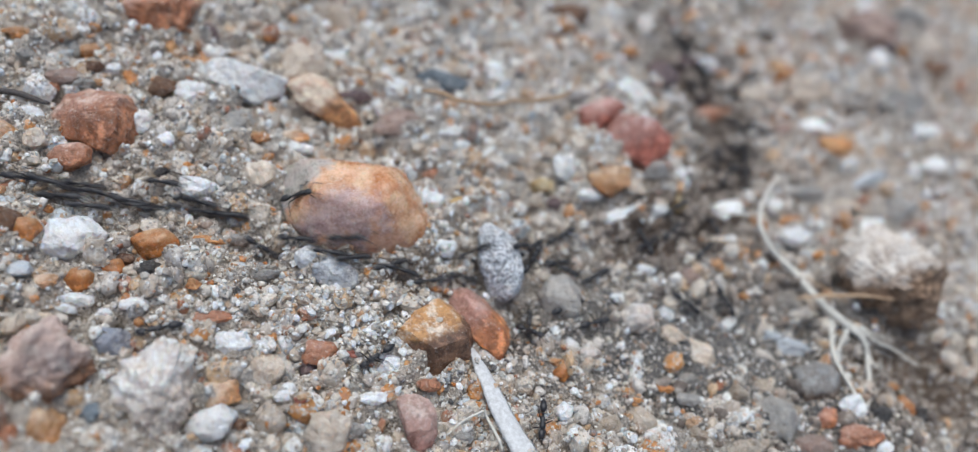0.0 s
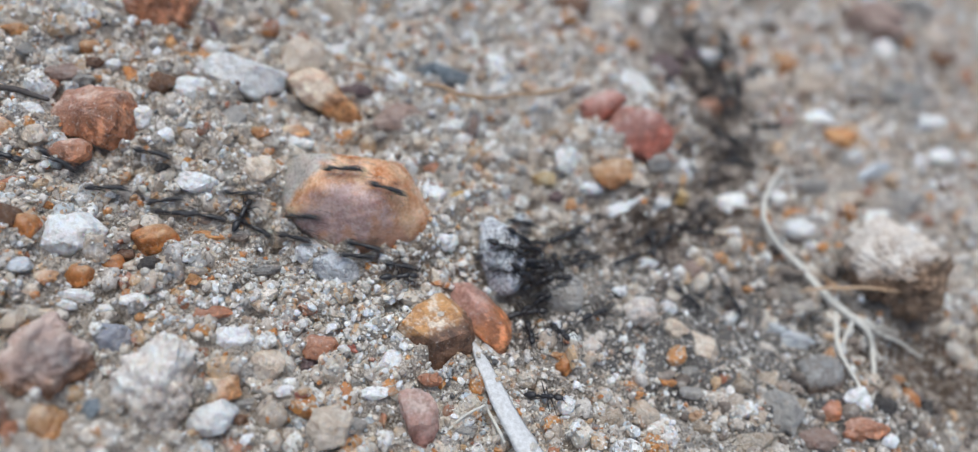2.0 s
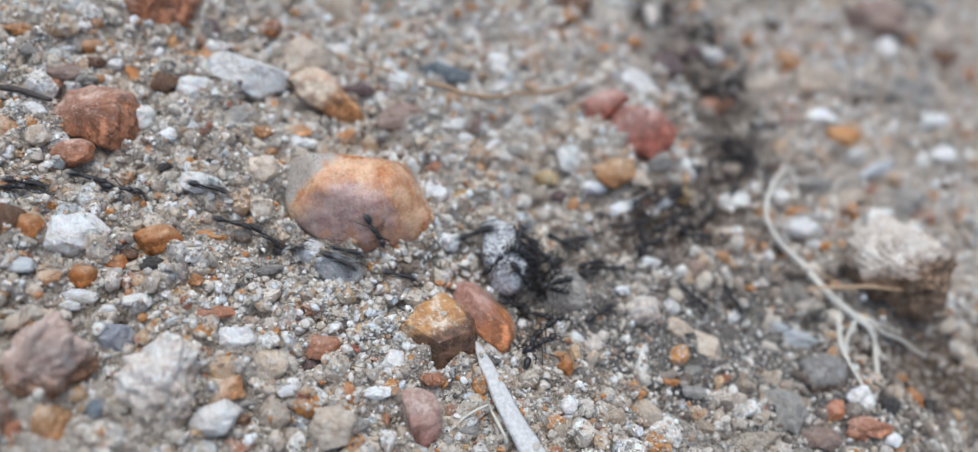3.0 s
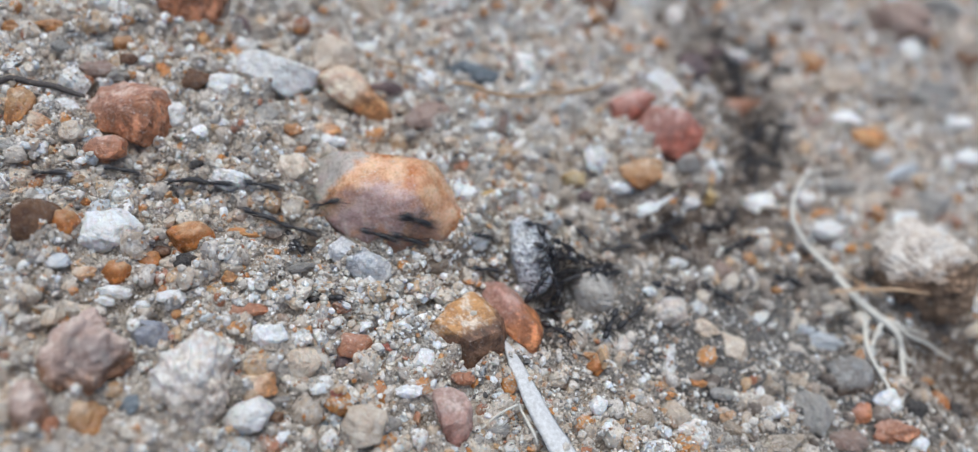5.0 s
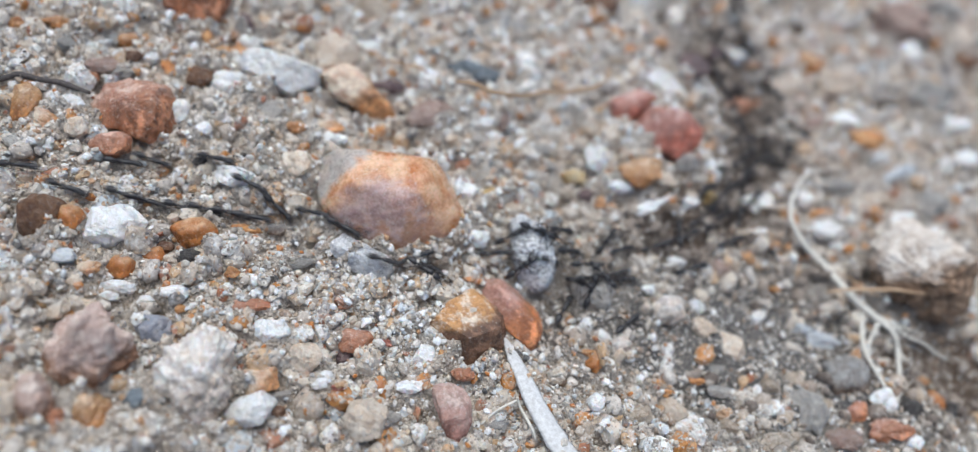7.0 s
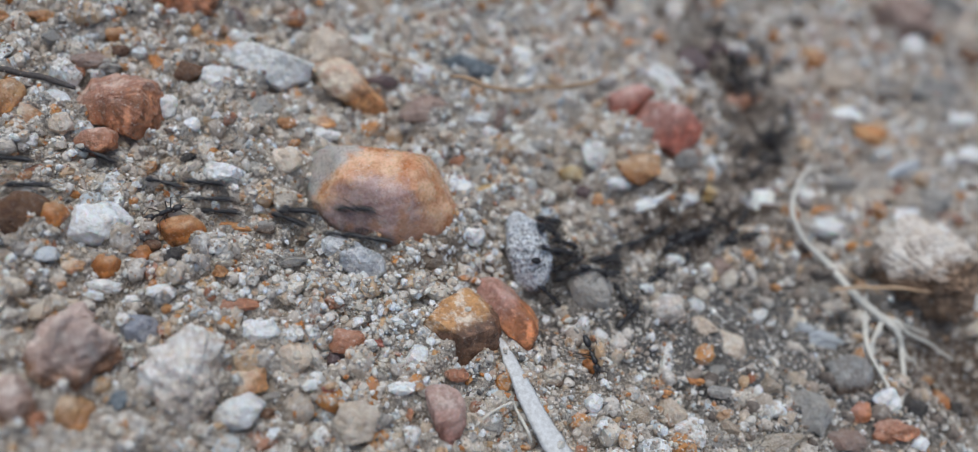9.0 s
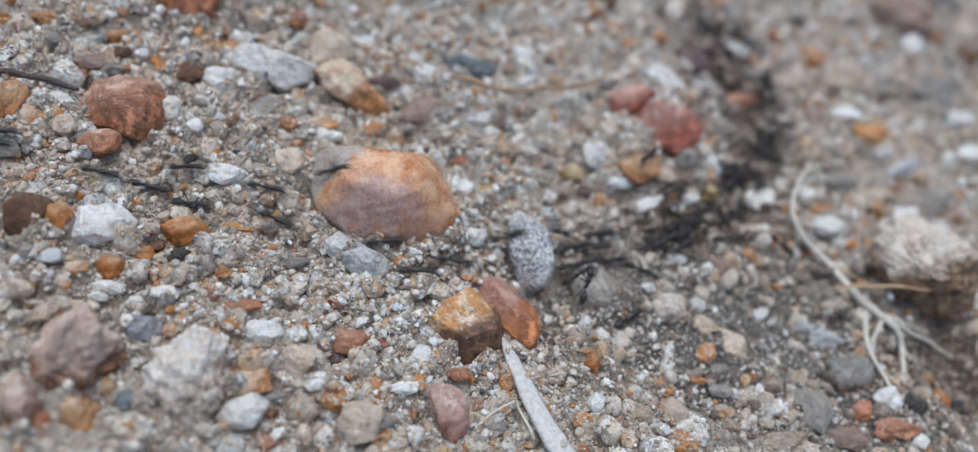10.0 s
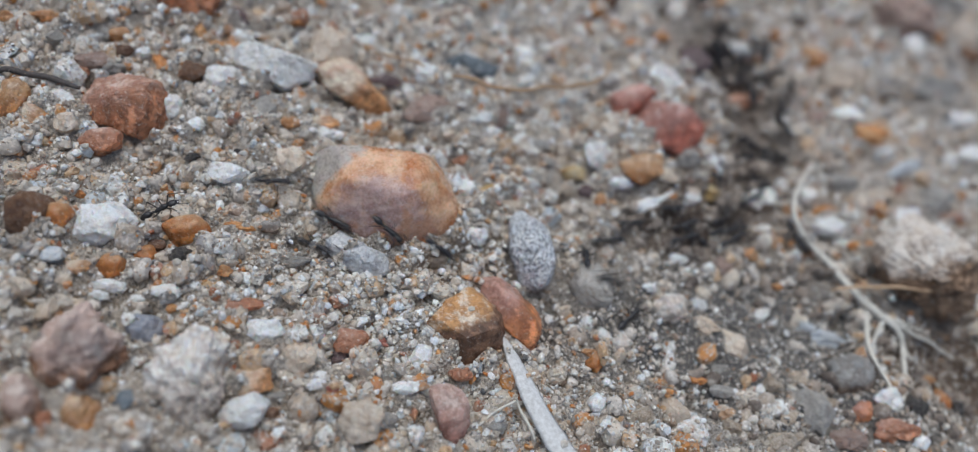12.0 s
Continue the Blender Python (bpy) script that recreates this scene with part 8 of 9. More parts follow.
march(((0, -426.8, -142.9), (7.4, -102.8, -42.0), (8, -76.3, -34.5), (8.4, -58.6, -30.8), (8.6, -49.4, -27.3), (8.8, -41.3, -24.2), (9, -32.5, -21.6), (9.2, -23.8, -18.1), (9.4, -15.9, -16.7), (9.5, -10.7, -15.6), (9.6, -6.3, -14.2), (10, 10.8, -4.6), (10.2, 17.5, 2.0), (10.4, 23.5, 9.5), (10.6, 28.3, 17.2), (10.8, 32.2, 26.0), (11, 35.2, 35.5), (11.2, 33.7, 45.1), (11.4, 28.9, 52.9), (11.6, 22.4, 59.8), (11.8, 15.7, 65.9), (12, 9.5, 72.6)))
march(((0, -454.2, -152.6), (8.2, -71.5, -33.0), (8.4, -61.9, -30.9), (8.6, -52.1, -27.8), (8.8, -43.6, -23.8), (9, -34.3, -20.8), (9.2, -25.1, -17.0), (9.4, -16.2, -15.0), (9.5, -11.2, -13.9), (9.6, -6.6, -12.1), (9.8, 1.9, -6.8), (10, 9.8, -1.2), (10.2, 16.1, 5.0), (10.4, 21.6, 11.8), (10.6, 26.5, 19.2), (11, 33.0, 35.2), (11.2, 31.5, 44.5), (11.4, 26.5, 52.9), (11.8, 12.7, 66.5), (12, 6.1, 73.7)))
march(((0, -377.5, -129.4), (7, -102.3, -43.0), (7.8, -71.1, -32.8), (8.2, -54.7, -28.7), (8.4, -47.4, -24.8), (8.8, -32.1, -19.2), (9, -24.6, -15.8), (9.4, -8.8, -12.0), (9.5, -4.8, -10.6), (9.8, 6.0, -4.6), (10, 12.5, 0.5), (10.2, 18.1, 6.6), (10.6, 27.4, 20.1), (11, 33.2, 35.3), (11.2, 32.2, 43.5), (11.4, 28.2, 50.4), (11.6, 23.3, 56.7), (12, 11.4, 68.2)))
march(((0, -402.7, -134.9), (7.8, -74.8, -32.6), (8.2, -57.7, -28.7), (8.6, -41.5, -21.9), (9, -24.8, -16.1), (9.2, -16.6, -14.8), (9.4, -7.7, -13.0), (9.5, -3.1, -11.4), (9.8, 8.3, -5.6), (10, 15.5, 0.2), (10.2, 21.6, 6.7), (10.5, 29.3, 17.5), (10.6, 31.6, 21.9), (10.8, 34.6, 30.2), (11, 35.6, 40.0), (11.2, 32.4, 49.1), (11.4, 27.3, 57.1), (11.8, 14.6, 69.0), (12, 8.7, 75.5)))
march(((0, -447.6, -144.3), (7.4, -94.0, -33.2), (7.8, -74.6, -26.9), (8, -64.8, -24.5), (8.2, -56.5, -22.2), (8.4, -46.8, -17.3), (8.6, -37.3, -14.1), (8.8, -28.4, -10.5), (9, -17.1, -8.3), (9.2, -8.3, -6.4), (9.5, 4.5, -0.3), (9.6, 7.6, 2.0), (9.8, 14.3, 8.7), (10, 20.0, 16.2), (10.2, 24.9, 23.9), (10.4, 28.5, 33.3), (10.6, 28.7, 41.1), (10.8, 25.2, 48.4), (11, 19.9, 55.2), (11.2, 12.3, 62.4), (11.6, -0.8, 77.2), (12, -15.2, 91.0)))
march(((0, -426.4, -142.9), (7.4, -87.5, -37.3), (7.8, -69.1, -32.1), (8, -59.7, -30.1), (8.2, -50.3, -26.7), (8.4, -41.8, -23.2), (8.8, -23.5, -16.8), (9, -14.7, -16.3), (9.2, -4.7, -14.4), (9.5, 9.2, -8.4), (9.6, 13.2, -5.0), (9.8, 18.7, 1.4), (10, 23.5, 8.2), (10.2, 28.8, 16.2), (10.4, 33.3, 25.4), (10.6, 36.6, 35.9), (10.8, 34.7, 46.6), (11, 29.9, 54.8), (11.2, 22.7, 62.5), (11.4, 16.2, 69.0), (11.8, 3.1, 83.4), (12, -3.8, 90.1)))
march(((0, -436.1, -146.4), (8.2, -110.0, -44.1), (9.2, -70.4, -30.9), (9.6, -54.5, -26.5), (10, -39.9, -17.5), (10.4, -24.7, -11.4), (10.6, -15.6, -10.0), (10.8, -8.2, -7.8), (11, -1.5, -4.3), (11.2, 6.0, -0.3), (11.4, 11.4, 4.8), (11.6, 16.6, 10.7), (12, 24.8, 23.6)))
march(((0, -464.5, -156.6), (8.6, -106.2, -44.2), (9.4, -73.2, -33.0), (9.8, -56.3, -28.8), (10, -48.3, -24.6), (10.5, -25.0, -14.0), (10.6, -20.5, -12.7), (10.8, -11.9, -11.1), (11.2, 4.2, -4.9), (11.4, 11.8, -1.0), (11.6, 18.8, 4.4), (11.8, 25.2, 10.6), (12, 30.8, 17.1)))
march(((0, -479.9, -157.2), (8.4, -111.1, -42.1), (9.2, -75.6, -32.2), (9.6, -57.6, -28.5), (9.8, -49.0, -24.9), (10, -40.4, -22.2), (10.5, -33.4, -16.2), (10.8, -21.1, -11.4), (11, -13.3, -10.1), (11.2, -6.0, -7.5), (11.5, 5.0, -1.2), (11.6, 8.1, 1.0), (11.8, 14.5, 7.0), (12, 20.2, 13.8)))
march(((0, -481.5, -162.5), (9.2, -72.2, -34.3), (9.4, -63.1, -32.3), (9.6, -53.3, -29.6), (9.8, -45.6, -25.5), (10, -36.7, -22.5), (10.2, -27.9, -18.1), (10.4, -19.5, -14.3), (10.6, -9.8, -12.3), (10.8, -0.1, -9.1), (11, 9.6, -5.0), (11.5, 19.8, 6.1), (11.8, 28.3, 17.6), (12, 32.6, 26.3)))
march(((0, -469.3, -154.2), (9, -70.7, -29.8), (9.2, -61.6, -27.8), (9.4, -53.1, -25.0), (9.6, -44.6, -21.0), (10, -27.4, -14.3), (10.4, -8.4, -12.3), (10.5, -3.6, -11.1), (10.8, 9.9, -3.7), (11, 17.4, 3.4), (11.2, 23.8, 11.4), (11.4, 29.4, 19.8), (11.5, 31.5, 24.8), (11.6, 33.2, 29.1), (11.8, 35.1, 38.8), (12, 32.5, 48.4)))
march(((0, -485.2, -159.2), (8, -114.7, -43.0), (8.8, -78.1, -29.9), (9.2, -59.2, -24.5), (9.4, -51.4, -20.6), (9.6, -41.9, -16.5), (9.8, -32.8, -14.0), (10, -22.7, -10.6), (10.2, -13.6, -9.7), (10.4, -5.1, -7.0), (10.6, 3.7, -2.5), (10.8, 11.0, 2.7), (11, 17.6, 9.5), (11.2, 23.1, 17.0), (11.4, 27.8, 25.0), (11.6, 31.5, 34.0), (11.8, 31.3, 42.8), (12, 27.2, 50.9)))
march(((0, -450.9, -148.2), (7.8, -109.7, -41.9), (8.6, -74.4, -32.2), (9, -56.4, -28.7), (9.2, -47.8, -24.8), (9.6, -30.7, -18.8), (9.8, -22.4, -14.9), (10, -13.5, -13.3), (10.2, -4.6, -8.6), (10.4, 3.8, -2.1), (10.8, 16.6, 10.0), (11, 21.8, 16.9), (11.2, 26.5, 24.1), (11.4, 30.1, 32.5), (11.6, 30.9, 40.3), (11.8, 28.2, 48.0), (12, 23.7, 55.4)))
march(((0, -460.1, -158.4), (8.4, -79.4, -39.1), (8.6, -70.8, -36.4), (8.8, -61.5, -34.3), (9, -51.1, -31.1), (9.2, -43.5, -27.3), (9.6, -25.1, -21.1), (9.8, -17.6, -19.6), (10, -7.1, -17.8), (10.2, 0.4, -14.1), (10.4, 6.0, -10.5), (10.6, 12.8, -5.7), (10.8, 17.9, -0.3), (11, 22.1, 5.2), (11.2, 28.1, 13.3), (11.4, 33.3, 22.3), (11.6, 36.9, 31.0), (11.8, 37.4, 42.5), (12, 33.0, 52.9)))
march(((0, -556.8, -180.8), (9.4, -107.0, -40.6), (10.2, -68.2, -30.3), (10.4, -58.4, -28.5), (10.5, -53.5, -26.9), (10.8, -43.7, -21.6), (11, -36.7, -18.8), (11.6, -23.4, -15.1), (11.8, -19.1, -14.9), (12, -14.1, -14.9)))
march(((0, -521.4, -174.9), (9.4, -97.4, -41.8), (10, -70.7, -33.1), (10.2, -61.5, -30.8), (10.4, -52.1, -27.6), (10.6, -44.3, -23.1), (11, -28.3, -14.9), (11.2, -20.6, -15.5), (11.4, -11.9, -17.5), (11.5, -7.9, -18.0), (11.6, -2.0, -15.9), (11.8, 5.8, -11.2), (12, 14.9, -5.0)))
march(((0, -512.1, -168.7), (9, -110.8, -42.9), (9.8, -75.3, -31.0), (10.2, -57.1, -26.4), (10.4, -49.2, -22.2), (11, -23.5, -11.6), (11.2, -14.2, -10.1), (11.4, -6.2, -7.3), (11.6, 2.0, -2.6), (11.8, 9.0, 2.0), (12, 15.4, 8.3)))
march(((0, -517.9, -171.0), (9.4, -91.8, -38.1), (9.8, -73.6, -32.6), (10.2, -54.9, -28.4), (10.4, -46.4, -24.1), (10.6, -38.4, -21.5), (11, -23.5, -15.8), (11.2, -16.1, -14.7), (11.5, -4.1, -11.4), (11.8, 7.5, -3.1), (12, 13.4, 4.0)))
march(((0, -512.2, -168.2), (9, -105.2, -40.5), (9.8, -69.0, -28.7), (10, -59.8, -26.4), (10.2, -51.6, -22.9), (10.4, -42.4, -19.6), (10.6, -33.4, -17.1), (10.8, -24.5, -13.6), (11, -14.9, -12.4), (11.2, -5.9, -9.9), (11.6, 10.3, -0.8), (11.8, 17.1, 5.8), (12, 23.1, 13.1)))
march(((0, -503.4, -165.0), (9.6, -77.8, -32.2), (10, -59.7, -28.0), (10.2, -51.2, -24.7), (10.4, -42.2, -22.2), (10.5, -37.6, -21.6), (10.8, -24.4, -16.7), (11, -15.9, -15.2), (11.2, -6.5, -12.9), (11.6, 10.6, -3.7), (11.8, 17.5, 2.8), (12, 23.6, 10.2)))
march(((0, -564.7, -184.6), (10.4, -73.9, -31.4), (10.8, -54.7, -26.8), (11, -45.8, -22.4), (11.6, -23.1, -15.2), (11.8, -15.5, -14.5), (12, -7.5, -12.7)))
march(((0, -561.4, -182.6), (10.2, -111.8, -42.4), (11, -75.9, -33.5), (11.4, -57.8, -30.3), (11.5, -52.7, -28.8), (11.6, -48.4, -25.5), (12, -29.9, -15.1)))
march(((0, -498.6, -164.0), (9.8, -108.2, -41.5), (10.6, -76.6, -30.6), (11, -60.4, -26.2), (11.2, -53.2, -23.3), (11.4, -45.4, -19.4), (12, -21.1, -12.9)))
march(((0, -507.0, -166.1), (10.6, -76.8, -31.9), (11, -60.2, -28.0), (11.2, -52.4, -25.2), (11.4, -44.6, -21.7), (11.6, -36.6, -18.8), (12, -20.7, -11.8)))
linger(((0, 19.1, -6.7, 45), (0.5, 18.9, -5.8, 51), (1, 19.1, -6.2, 45), (1.5, 18.9, -6.0, 56), (2, 18.7, -6.3, 53), (2.5, 19.1, -6.1, 56), (3, 18.9, -6.0, 59), (5, 19.5, -6.2, 64), (5.5, 19.3, -6.7, 67), (6, 19.7, -6.5, 70), (6.5, 19.9, -6.8, 67), (7, 19.5, -8.0, 65), (9, 19.6, -6.5, 69), (9.5, 19.6, -7.3, 57), (10, 19.6, -7.1, 59), (10.5, 19.4, -6.6, 64), (11, 19.4, -7.1, 67), (11.5, 19.5, -7.3, 69), (12, 19.5, -7.1, 69)))
linger(((0, 30.6, 3.3, -5), (1, 30.7, 2.9, -5), (2, 30.4, 3.1, -10), (3, 31.0, 3.3, -13), (5, 30.5, 4.2, -10), (5.5, 32.1, 3.2, -25), (6, 32.4, 4.2, -63), (6.5, 29.6, 5.7, 9), (7, 26.3, 6.6, 41), (9, 21.4, 1.5, 66), (9.5, 21.3, 2.0, -18), (10, 19.5, 0.4, -17), (10.5, 21.0, 5.0, 37), (11, 25.2, 8.0, 42), (12, 31.0, 19.4, 66)))
linger(((0, 36.4, 7.3, -46), (1, 36.4, 6.7, -49), (2, 37.2, 6.7, -49), (3, 37.0, 6.5, -46), (5, 40.1, 12.5, 21), (5.5, 38.5, 8.5, -49), (6, 35.7, 10.3, -33), (6.5, 37.2, 19.4, -22), (7, 35.3, 16.0, -19), (9, 32.3, 15.1, 32), (10, 37.7, 16.3, -5), (12, 39.8, 20.0, -48)))
linger(((0, 11.8, -12.9, -22), (0.5, 15.7, -11.1, -41), (1, 14.2, -14.2, -71), (1.5, 16.4, -13.3, -81), (2, 15.1, -13.3, -52), (2.5, 15.4, -11.2, -52), (3, 13.0, -15.2, 49), (5, 16.8, -10.0, -91), (5.5, 17.0, -10.4, -94), (6, 16.0, -9.9, -81), (6.5, 15.5, -10.3, -41), (7, 12.7, -6.5, 100), (9, 16.4, -16.2, -40), (9.5, 13.9, -12.8, -62), (10, 12.1, -6.2, 104), (12, 10.8, -2.5, 100)))
linger(((0, 10.7, -10.3, 105), (0.5, 11.1, -8.6, -40), (1, 9.5, -12.8, -65), (1.5, 11.7, -12.7, -10), (2, 11.5, -14.2, -70), (2.5, 11.4, -13.3, -40), (3, 13.3, -11.1, 58), (5, 11.2, -14.3, -18), (5.5, 11.0, -11.8, -16), (6, 11.9, -11.2, -13), (6.5, 11.8, -11.4, -16), (7, 10.8, -9.7, 84), (9, 8.7, -9.2, 8), (9.6, 8.6, -8.0, 45), (10.5, 15.0, -1.0, 48), (12, 28.0, 15.0, 62)))
linger(((0, 16.5, -24.9, -73), (0.5, 16.5, -22.0, -27), (1, 18.3, -22.9, 7), (1.5, 18.7, -24.5, -67), (2, 16.4, -22.3, 7), (2.5, 13.8, -19.6, 91), (3, 11.8, -16.4, 96), (5, 6.0, -9.6, 77), (7, 3.5, -8.5, 52), (9, 6.0, -7.0, 40), (10, 12.0, -2.0, 48), (11, 23.0, 10.0, 55), (12, 32.0, 30.0, 82)))
linger(((0, -28.4, -36.6, -138), (0.5, -23.6, -36.0, -49), (1, -27.3, -30.3, 114), (1.5, -26.1, -20.7, 96), (2, -28.6, -17.5, 96), (2.5, -26.4, -15.2, 32), (3, -12.8, -14.1, -16), (5, 8.0, -4.2, 31), (7, 27.3, 21.6, 74), (9, 27.6, 51.5, 109), (12, 5.2, 72.0, 130)))
linger(((0, -5.2, -27.1, -119), (0.5, -11.4, -23.3, 135), (1, -13.4, -22.4, 92), (1.5, -7.4, -19.0, 19), (2, -6.8, -16.4, 36), (2.5, -1.4, -9.4, 19), (3, 5.7, -4.0, 31), (5, 19.0, 9.6, 47), (7, 31.2, 30.6, 87), (9, 22.5, 56.2, 119), (12, -0.1, 75.6, 130)))
linger(((0, -76.8, -31.4, 21), (7, -62.6, -32.5, 21), (9, -37.9, -25.2, 46), (9.5, -39.4, -24.4, 41), (10, -36.7, -22.5, -4), (10.5, -37.7, -24.7, 58), (11, -38.9, -24.9, 70), (11.5, -40.4, -25.5, 8), (12, -39.4, -24.6, 46)))
linger(((0, -74.6, -30.4, 21), (3, -52.8, -29.0, 19), (5, -24.1, -20.4, -35), (5.5, -19.3, -20.0, -35), (6, -18.4, -25.2, -70), (6.5, -9.7, -18.0, -3), (7, -8.0, -16.7, -3), (9, 7.6, -2.3, 32), (12, 25.2, 56.9, 101)))
linger(((0, -83.3, -33.2, 21), (3, -43.1, -21.6, 20), (5, -16.6, -25.4, 19), (5.5, -11.5, -21.7, 31), (7, 11.5, -2.5, 32), (9, 29.7, 36.1, 94), (12, -0.1, 83.4, 120)))
linger(((0, -22.9, -13.0, 20), (3, 18.2, 1.5, 20), (5, 23.0, 0.2, 14), (5.5, 17.3, 0.2, 21), (6, 17.7, 4.4, 9), (7, 17.0, -1.6, 21), (9, 18.2, -4.7, -42), (9.5, 16.9, 0.4, 98), (10, 19.3, 6.0, 51), (12, 27.4, 51.4, 119)))
linger(((0, 32.8, 36.3, 76), (1.5, 31.6, 36.3, 44), (3, 31.7, 37.5, 55), (5, 30.8, 36.4, 49), (7, 29.7, 35.9, 65), (9, 33.1, 35.3, 70), (10.5, 32.1, 37.2, 46), (12, 30.0, 35.9, 29)))
linger(((0, 31.1, 14.5, 69), (1.5, 30.7, 18.1, 26), (3, 29.4, 14.8, 12), (5, 31.4, 14.3, 51), (7, 30.6, 14.7, 50), (9, 30.1, 14.8, 67), (10.5, 30.2, 13.5, 17), (12, 30.6, 14.6, 57)))
linger(((0, 35.5, 46.2, -22), (1.5, 36.7, 45.7, -3), (3, 35.6, 44.9, 2), (5, 34.3, 45.2, -20), (7, 36.9, 44.8, -25), (9, 35.3, 44.0, 36), (10.5, 34.2, 44.8, -25), (12, 34.5, 44.7, -53)))
linger(((0, 32.0, 21.8, 109), (1.5, 31.3, 19.9, 58), (3, 30.6, 22.4, 66), (5, 30.1, 21.1, 61), (7, 31.4, 22.8, 93), (9, 32.1, 22.4, 77), (10.5, 30.4, 21.8, 77), (12, 29.2, 20.7, 89)))
linger(((0, 34.4, 42.1, -75), (1.5, 33.3, 42.5, -25), (3, 32.4, 40.1, -20), (5, 34.3, 42.8, -78), (7, 34.6, 40.1, -61), (9, 35.1, 40.3, -78), (10.5, 33.5, 39.9, -25), (12, 35.1, 39.4, -11)))
linger(((0, 23.1, 51.3, -41), (1.5, 23.9, 51.1, -31), (3, 23.8, 51.3, -8), (5, 25.1, 52.2, -58), (7, 24.7, 51.9, 12), (9, 25.1, 52.1, 25), (10.5, 22.0, 50.4, 12), (12, 24.2, 51.5, 31)))
linger(((0, 32.4, 42.6, 27), (1.5, 31.3, 43.0, 17), (3, 29.4, 39.7, 28), (5, 30.8, 43.0, 65), (7, 29.0, 40.1, 37), (9, 32.3, 42.1, 53), (10.5, 32.0, 42.8, 25), (12, 29.3, 38.5, 28)))
linger(((0, 25.5, 15.5, 69), (1.5, 25.7, 15.4, 47), (3, 27.1, 15.7, 67), (5, 26.5, 15.6, 52), (7, 25.8, 14.6, 52), (9, 28.5, 18.3, 9), (10.5, 28.7, 20.0, 26), (12, 27.9, 17.8, 65)))
linger(((0, 30.2, 58.0, 65), (1.5, 31.8, 57.6, 73), (3, 28.3, 56.1, 63), (5, 31.0, 57.8, 31), (7, 29.0, 56.6, 13), (9, 30.8, 57.6, 70), (10.5, 30.1, 55.0, 57), (12, 29.9, 54.7, 14)))
linger(((0, 21.6, 11.2, 132), (1.5, 23.4, 10.3, 111), (3, 21.3, 10.0, 105), (5, 21.9, 10.1, 149), (7, 22.2, 11.8, 110), (9, 23.4, 9.5, 130), (10.5, 21.7, 10.4, 148), (12, 24.0, 12.0, 166)))
linger(((0, 6.9, -0.5, 60), (0.75, 7.1, -1.0, 54), (1.5, 6.2, -2.2, 72), (2.25, 7.0, -3.6, 33), (3, 4.2, -3.9, 99), (5, 6.6, -5.0, 50), (6, 7.2, -2.4, 31), (7, 4.2, -3.4, 41), (9, 25.4, 12.0, 51), (10.5, 30.8, 37.0, 93), (12, 18.8, 55.6, 131)))
linger(((0, 10.4, 4.9, 55), (0.75, 13.4, 3.0, 69), (1.5, 12.2, 1.6, 58), (2.25, 10.4, 4.4, 44), (3, 11.1, 2.1, -14), (5, 8.4, 3.0, -28), (6, 10.9, 3.8, 40), (7, 12.8, 4.3, 78), (9, 25.6, 12.2, 51), (10.5, 32.2, 38.0, 93), (12, 18.6, 55.6, 131)))
linger(((0, 5.1, -3.0, 65), (0.75, 3.1, -3.9, 71), (1.5, 4.2, -6.0, 72), (2.25, 3.7, -6.4, -18), (3, 3.4, -7.2, 62), (5, 4.6, -5.3, -35), (6, 2.9, -3.7, 74), (7, 3.1, -4.3, 4), (9, 23.3, 9.6, 51), (10.5, 31.3, 37.3, 93), (12, 17.8, 55.4, 131)))
linger(((0, 12.1, -1.3, 6), (0.75, 11.9, -4.3, 32), (1.5, 9.2, -4.7, 4), (2.25, 9.3, -4.4, 38), (3, 10.9, -5.2, 73), (5, 12.0, -2.4, -22), (6, 10.0, -6.2, 8), (7, 13.8, -5.2, -29), (9, 23.2, 11.0, 51), (10.5, 31.3, 37.3, 93), (12, 20.8, 56.2, 130)))
linger(((0, 14.8, -6.8, 49), (0.75, 11.5, -4.8, -21), (1.5, 12.6, -5.4, -53), (2.25, 11.9, -5.2, 27), (3, 12.3, -7.3, -15), (5, 11.9, -4.1, 11), (6, 11.7, -4.1, -10), (7, 11.8, -6.8, -27), (9, 23.4, 9.9, 51), (10.5, 31.8, 37.7, 93), (12, 19.4, 55.6, 130)))
linger(((0, 7.5, -2.0, 83), (0.75, 9.4, -3.4, 42), (1.5, 7.0, -4.2, 98), (2.25, 9.0, -4.3, 28), (3, 10.3, -3.2, 73), (5, 6.8, -2.8, 29), (6, 7.2, -1.9, 20), (7, 8.0, -3.0, 45), (9, 25.8, 12.9, 51), (10.5, 31.1, 37.2, 93), (12, 20.8, 56.2, 130)))


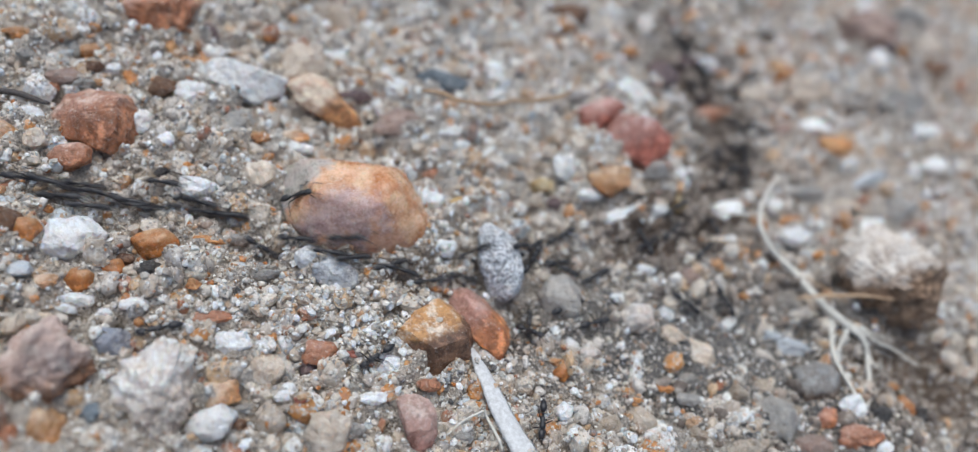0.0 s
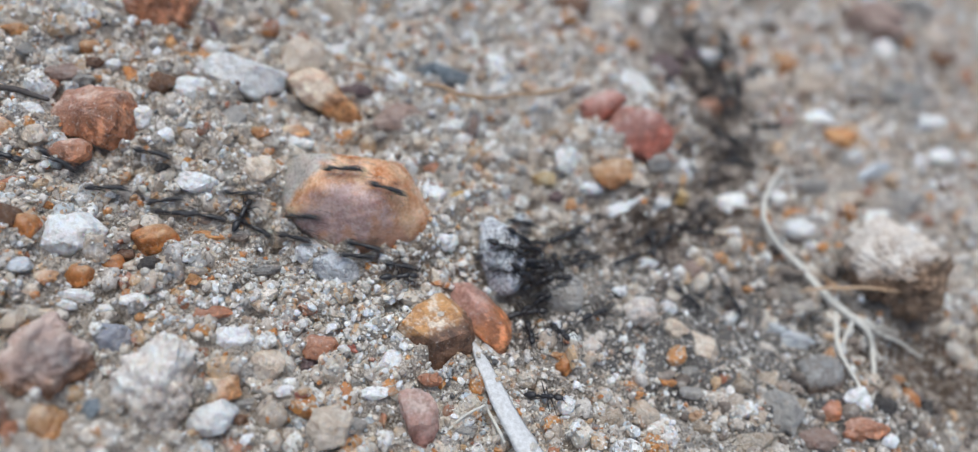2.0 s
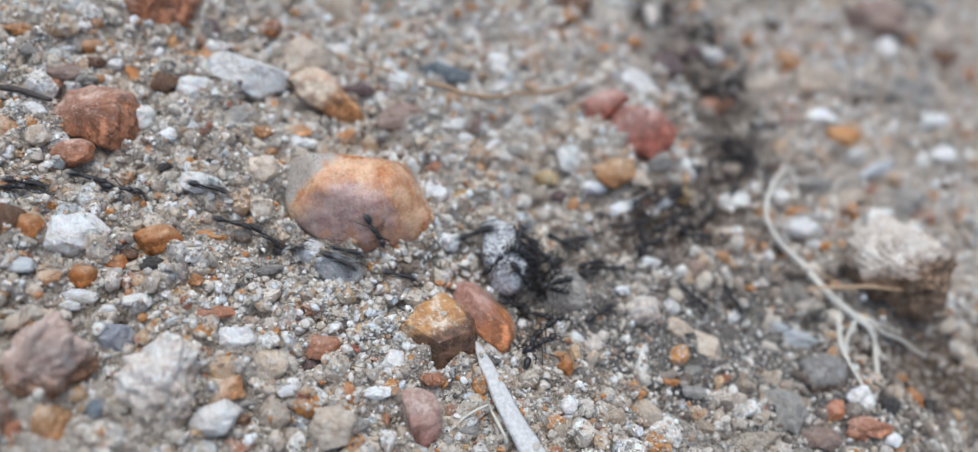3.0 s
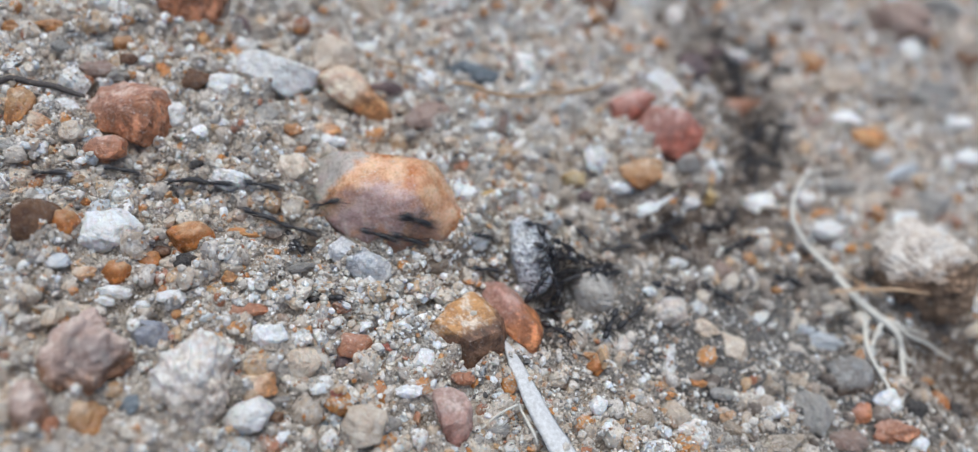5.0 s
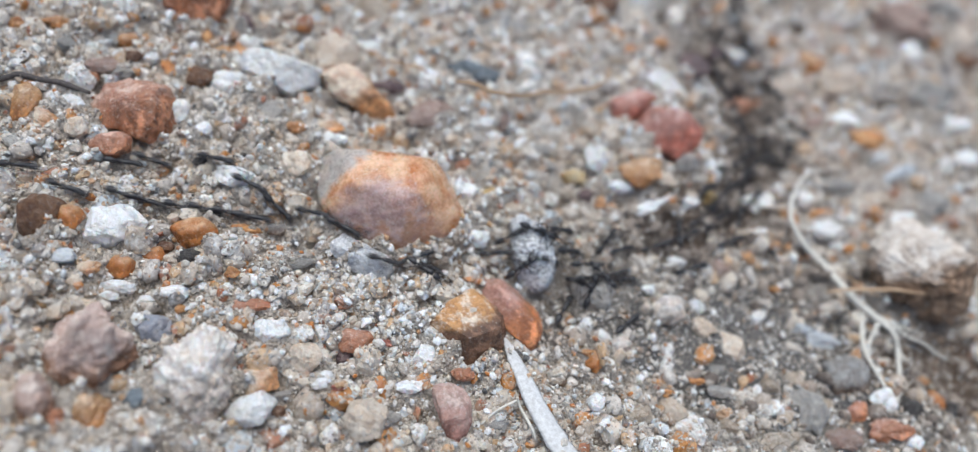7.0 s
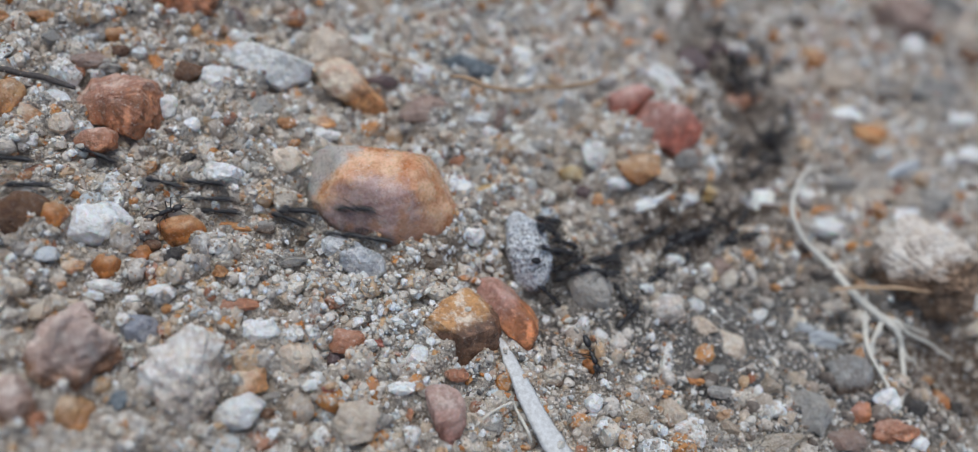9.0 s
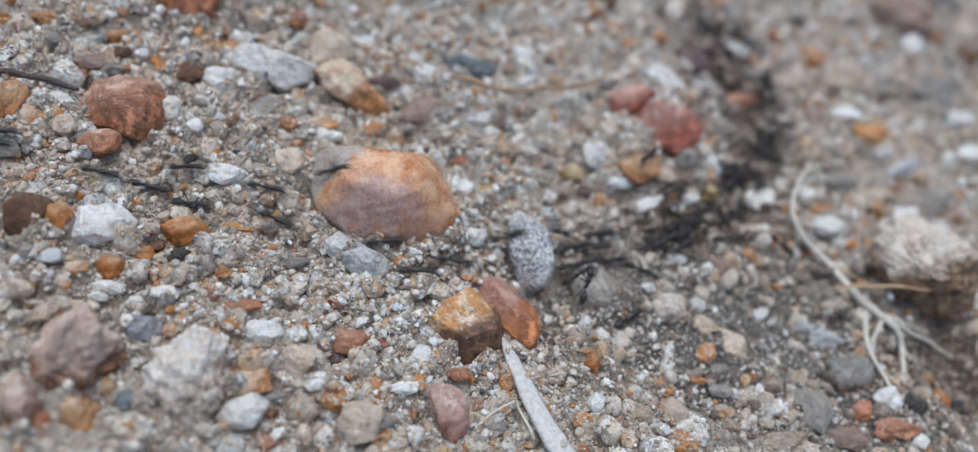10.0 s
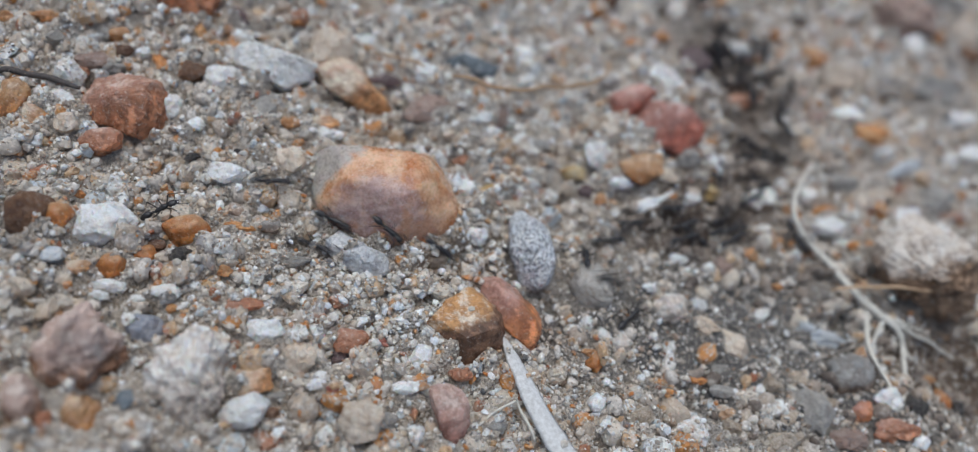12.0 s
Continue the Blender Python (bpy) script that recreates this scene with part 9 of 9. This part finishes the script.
# two knots of ants that gather beside the speckled stone, each for a while
crowd = np.random.RandomState(41)
for come, go in [(0.5 + 0.12 * k, 5.2 + 0.14 * k) for k in range(9)] + [(7.9 + 0.08 * k, 9.1 + 0.07 * k) for k in range(6)]:
    spot = lambda: (round(9.0 + crowd.uniform(-5, 5), 1), round(-7.0 + crowd.uniform(-4, 5), 1), int(crowd.uniform(-70, 90)))
    early = [(0, -30.0 - max(come - 0.8, 0) * 38, -18.0 - max(come - 0.8, 0) * 14, 20)] + ([(come - 0.7, -22.0, -17.5, 20)] if come > 1.5 else [])
    late = [(go + 0.7, 23.0, 11.0, 52), (go + 1.4, 32.0, 37.0, 92), (go + 2.1, 19.0, 58.0, 130)]
    linger(tuple(early + [(float(t), *spot()) for t in np.arange(come, go, 0.7)] + [r for r in late if r[0] < 11.9] + [(12, 19.0 - (11.9 - go - 2.1) * 28, 58.0 + (11.9 - go - 2.1) * 32, 130)]))


def motions():
    """Keys all the ants."""
    rng = np.random.RandomState(8)
    for ant, rows in WALKERS:
        t0 = np.array([r[0] for r in rows])
        px, py = np.array([r[1] for r in rows]), np.array([r[2] for r in rows])
        times = np.unique(np.round(np.concatenate([np.arange(0, 12.01, 0.2), [12.0]]), 2))
        sx, sy = np.interp(times, t0, px), np.interp(times, t0, py)
        for _ in range(2):
            sx[1:-1], sy[1:-1] = (sx[:-2] + 2 * sx[1:-1] + sx[2:]) / 4, (sy[:-2] + 2 * sy[1:-1] + sy[2:]) / 4
        if rng.uniform() > 0.25:
            foot = np.interp(sx, (-36, -29, -22, -14, -8, -3), (-8, -16.4, -17.6, -16.6, -13.2, -2)) - rng.uniform(-1.5, 3.0)
            sy = np.where((sx > -36) & (sx < -3) & (sy < 0), np.minimum(sy, foot), sy)
            sy[1:-1] = (sy[:-2] + 2 * sy[1:-1] + sy[2:]) / 4
        near = (sx > -90) & (sx < 100) & (sy < 150)
        wob, phase = rng.uniform(4, 11), rng.uniform(0, 6)
        keys, seen = [], []
        for i, t in enumerate(times):
            if not near[max(i - 1, 0):i + 2].any() and i not in (0, len(times) - 1):
                continue
            a, b = max(i - 1, 0), min(i + 1, len(times) - 1)
            heading = math.degrees(math.atan2(sy[b] - sy[a], sx[b] - sx[a])) + wob * math.sin(t * 6 + phase)
            keys.append((float(t), stance(sx[i], sy[i], heading)))
            if near[i]:
                seen.append(float(t))
        walk(ant, keys)
        if seen:
            step_legs(ant, max(seen[0] - 0.2, 0), min(seen[-1] + 0.2, 12), 0.1, int(rng.randint(2)))
    for ant, rows in LINGERERS:
        keys, busy = [], []
        for (ta, xa, ya, ha), (tb, xb, yb, hb) in zip(rows, rows[1:]):
            turn = (hb - ha + 180) % 360 - 180
            far = math.hypot(xb - xa, yb - ya)
            steps = max(2, int(round((tb - ta) / 0.25)))
            for k in range(steps):
                f = k / steps
                f = f * f * (3 - 2 * f) if far < 8 else f
                along = math.degrees(math.atan2(yb - ya, xb - xa))
                swing = (along - ha + 180) % 360 - 180 if far > 8 else turn * f
                bend = swing * math.sin(math.pi * f) + turn * f * (1 - math.sin(math.pi * f)) if far > 8 else turn * f
                keys.append((round(ta + (tb - ta) * k / steps, 3), stance(xa + (xb - xa) * f, ya + (yb - ya) * f, ha + bend)))
            if far > 2:
                busy.append((ta, tb))
        t, x, y, h = rows[-1]
        keys.append((t, stance(x, y, h)))
        walk(ant, keys)
        if busy:
            step_legs(ant, busy[0][0], min(busy[-1][1], 12.0), 0.125, int(rng.randint(2)))


motions()
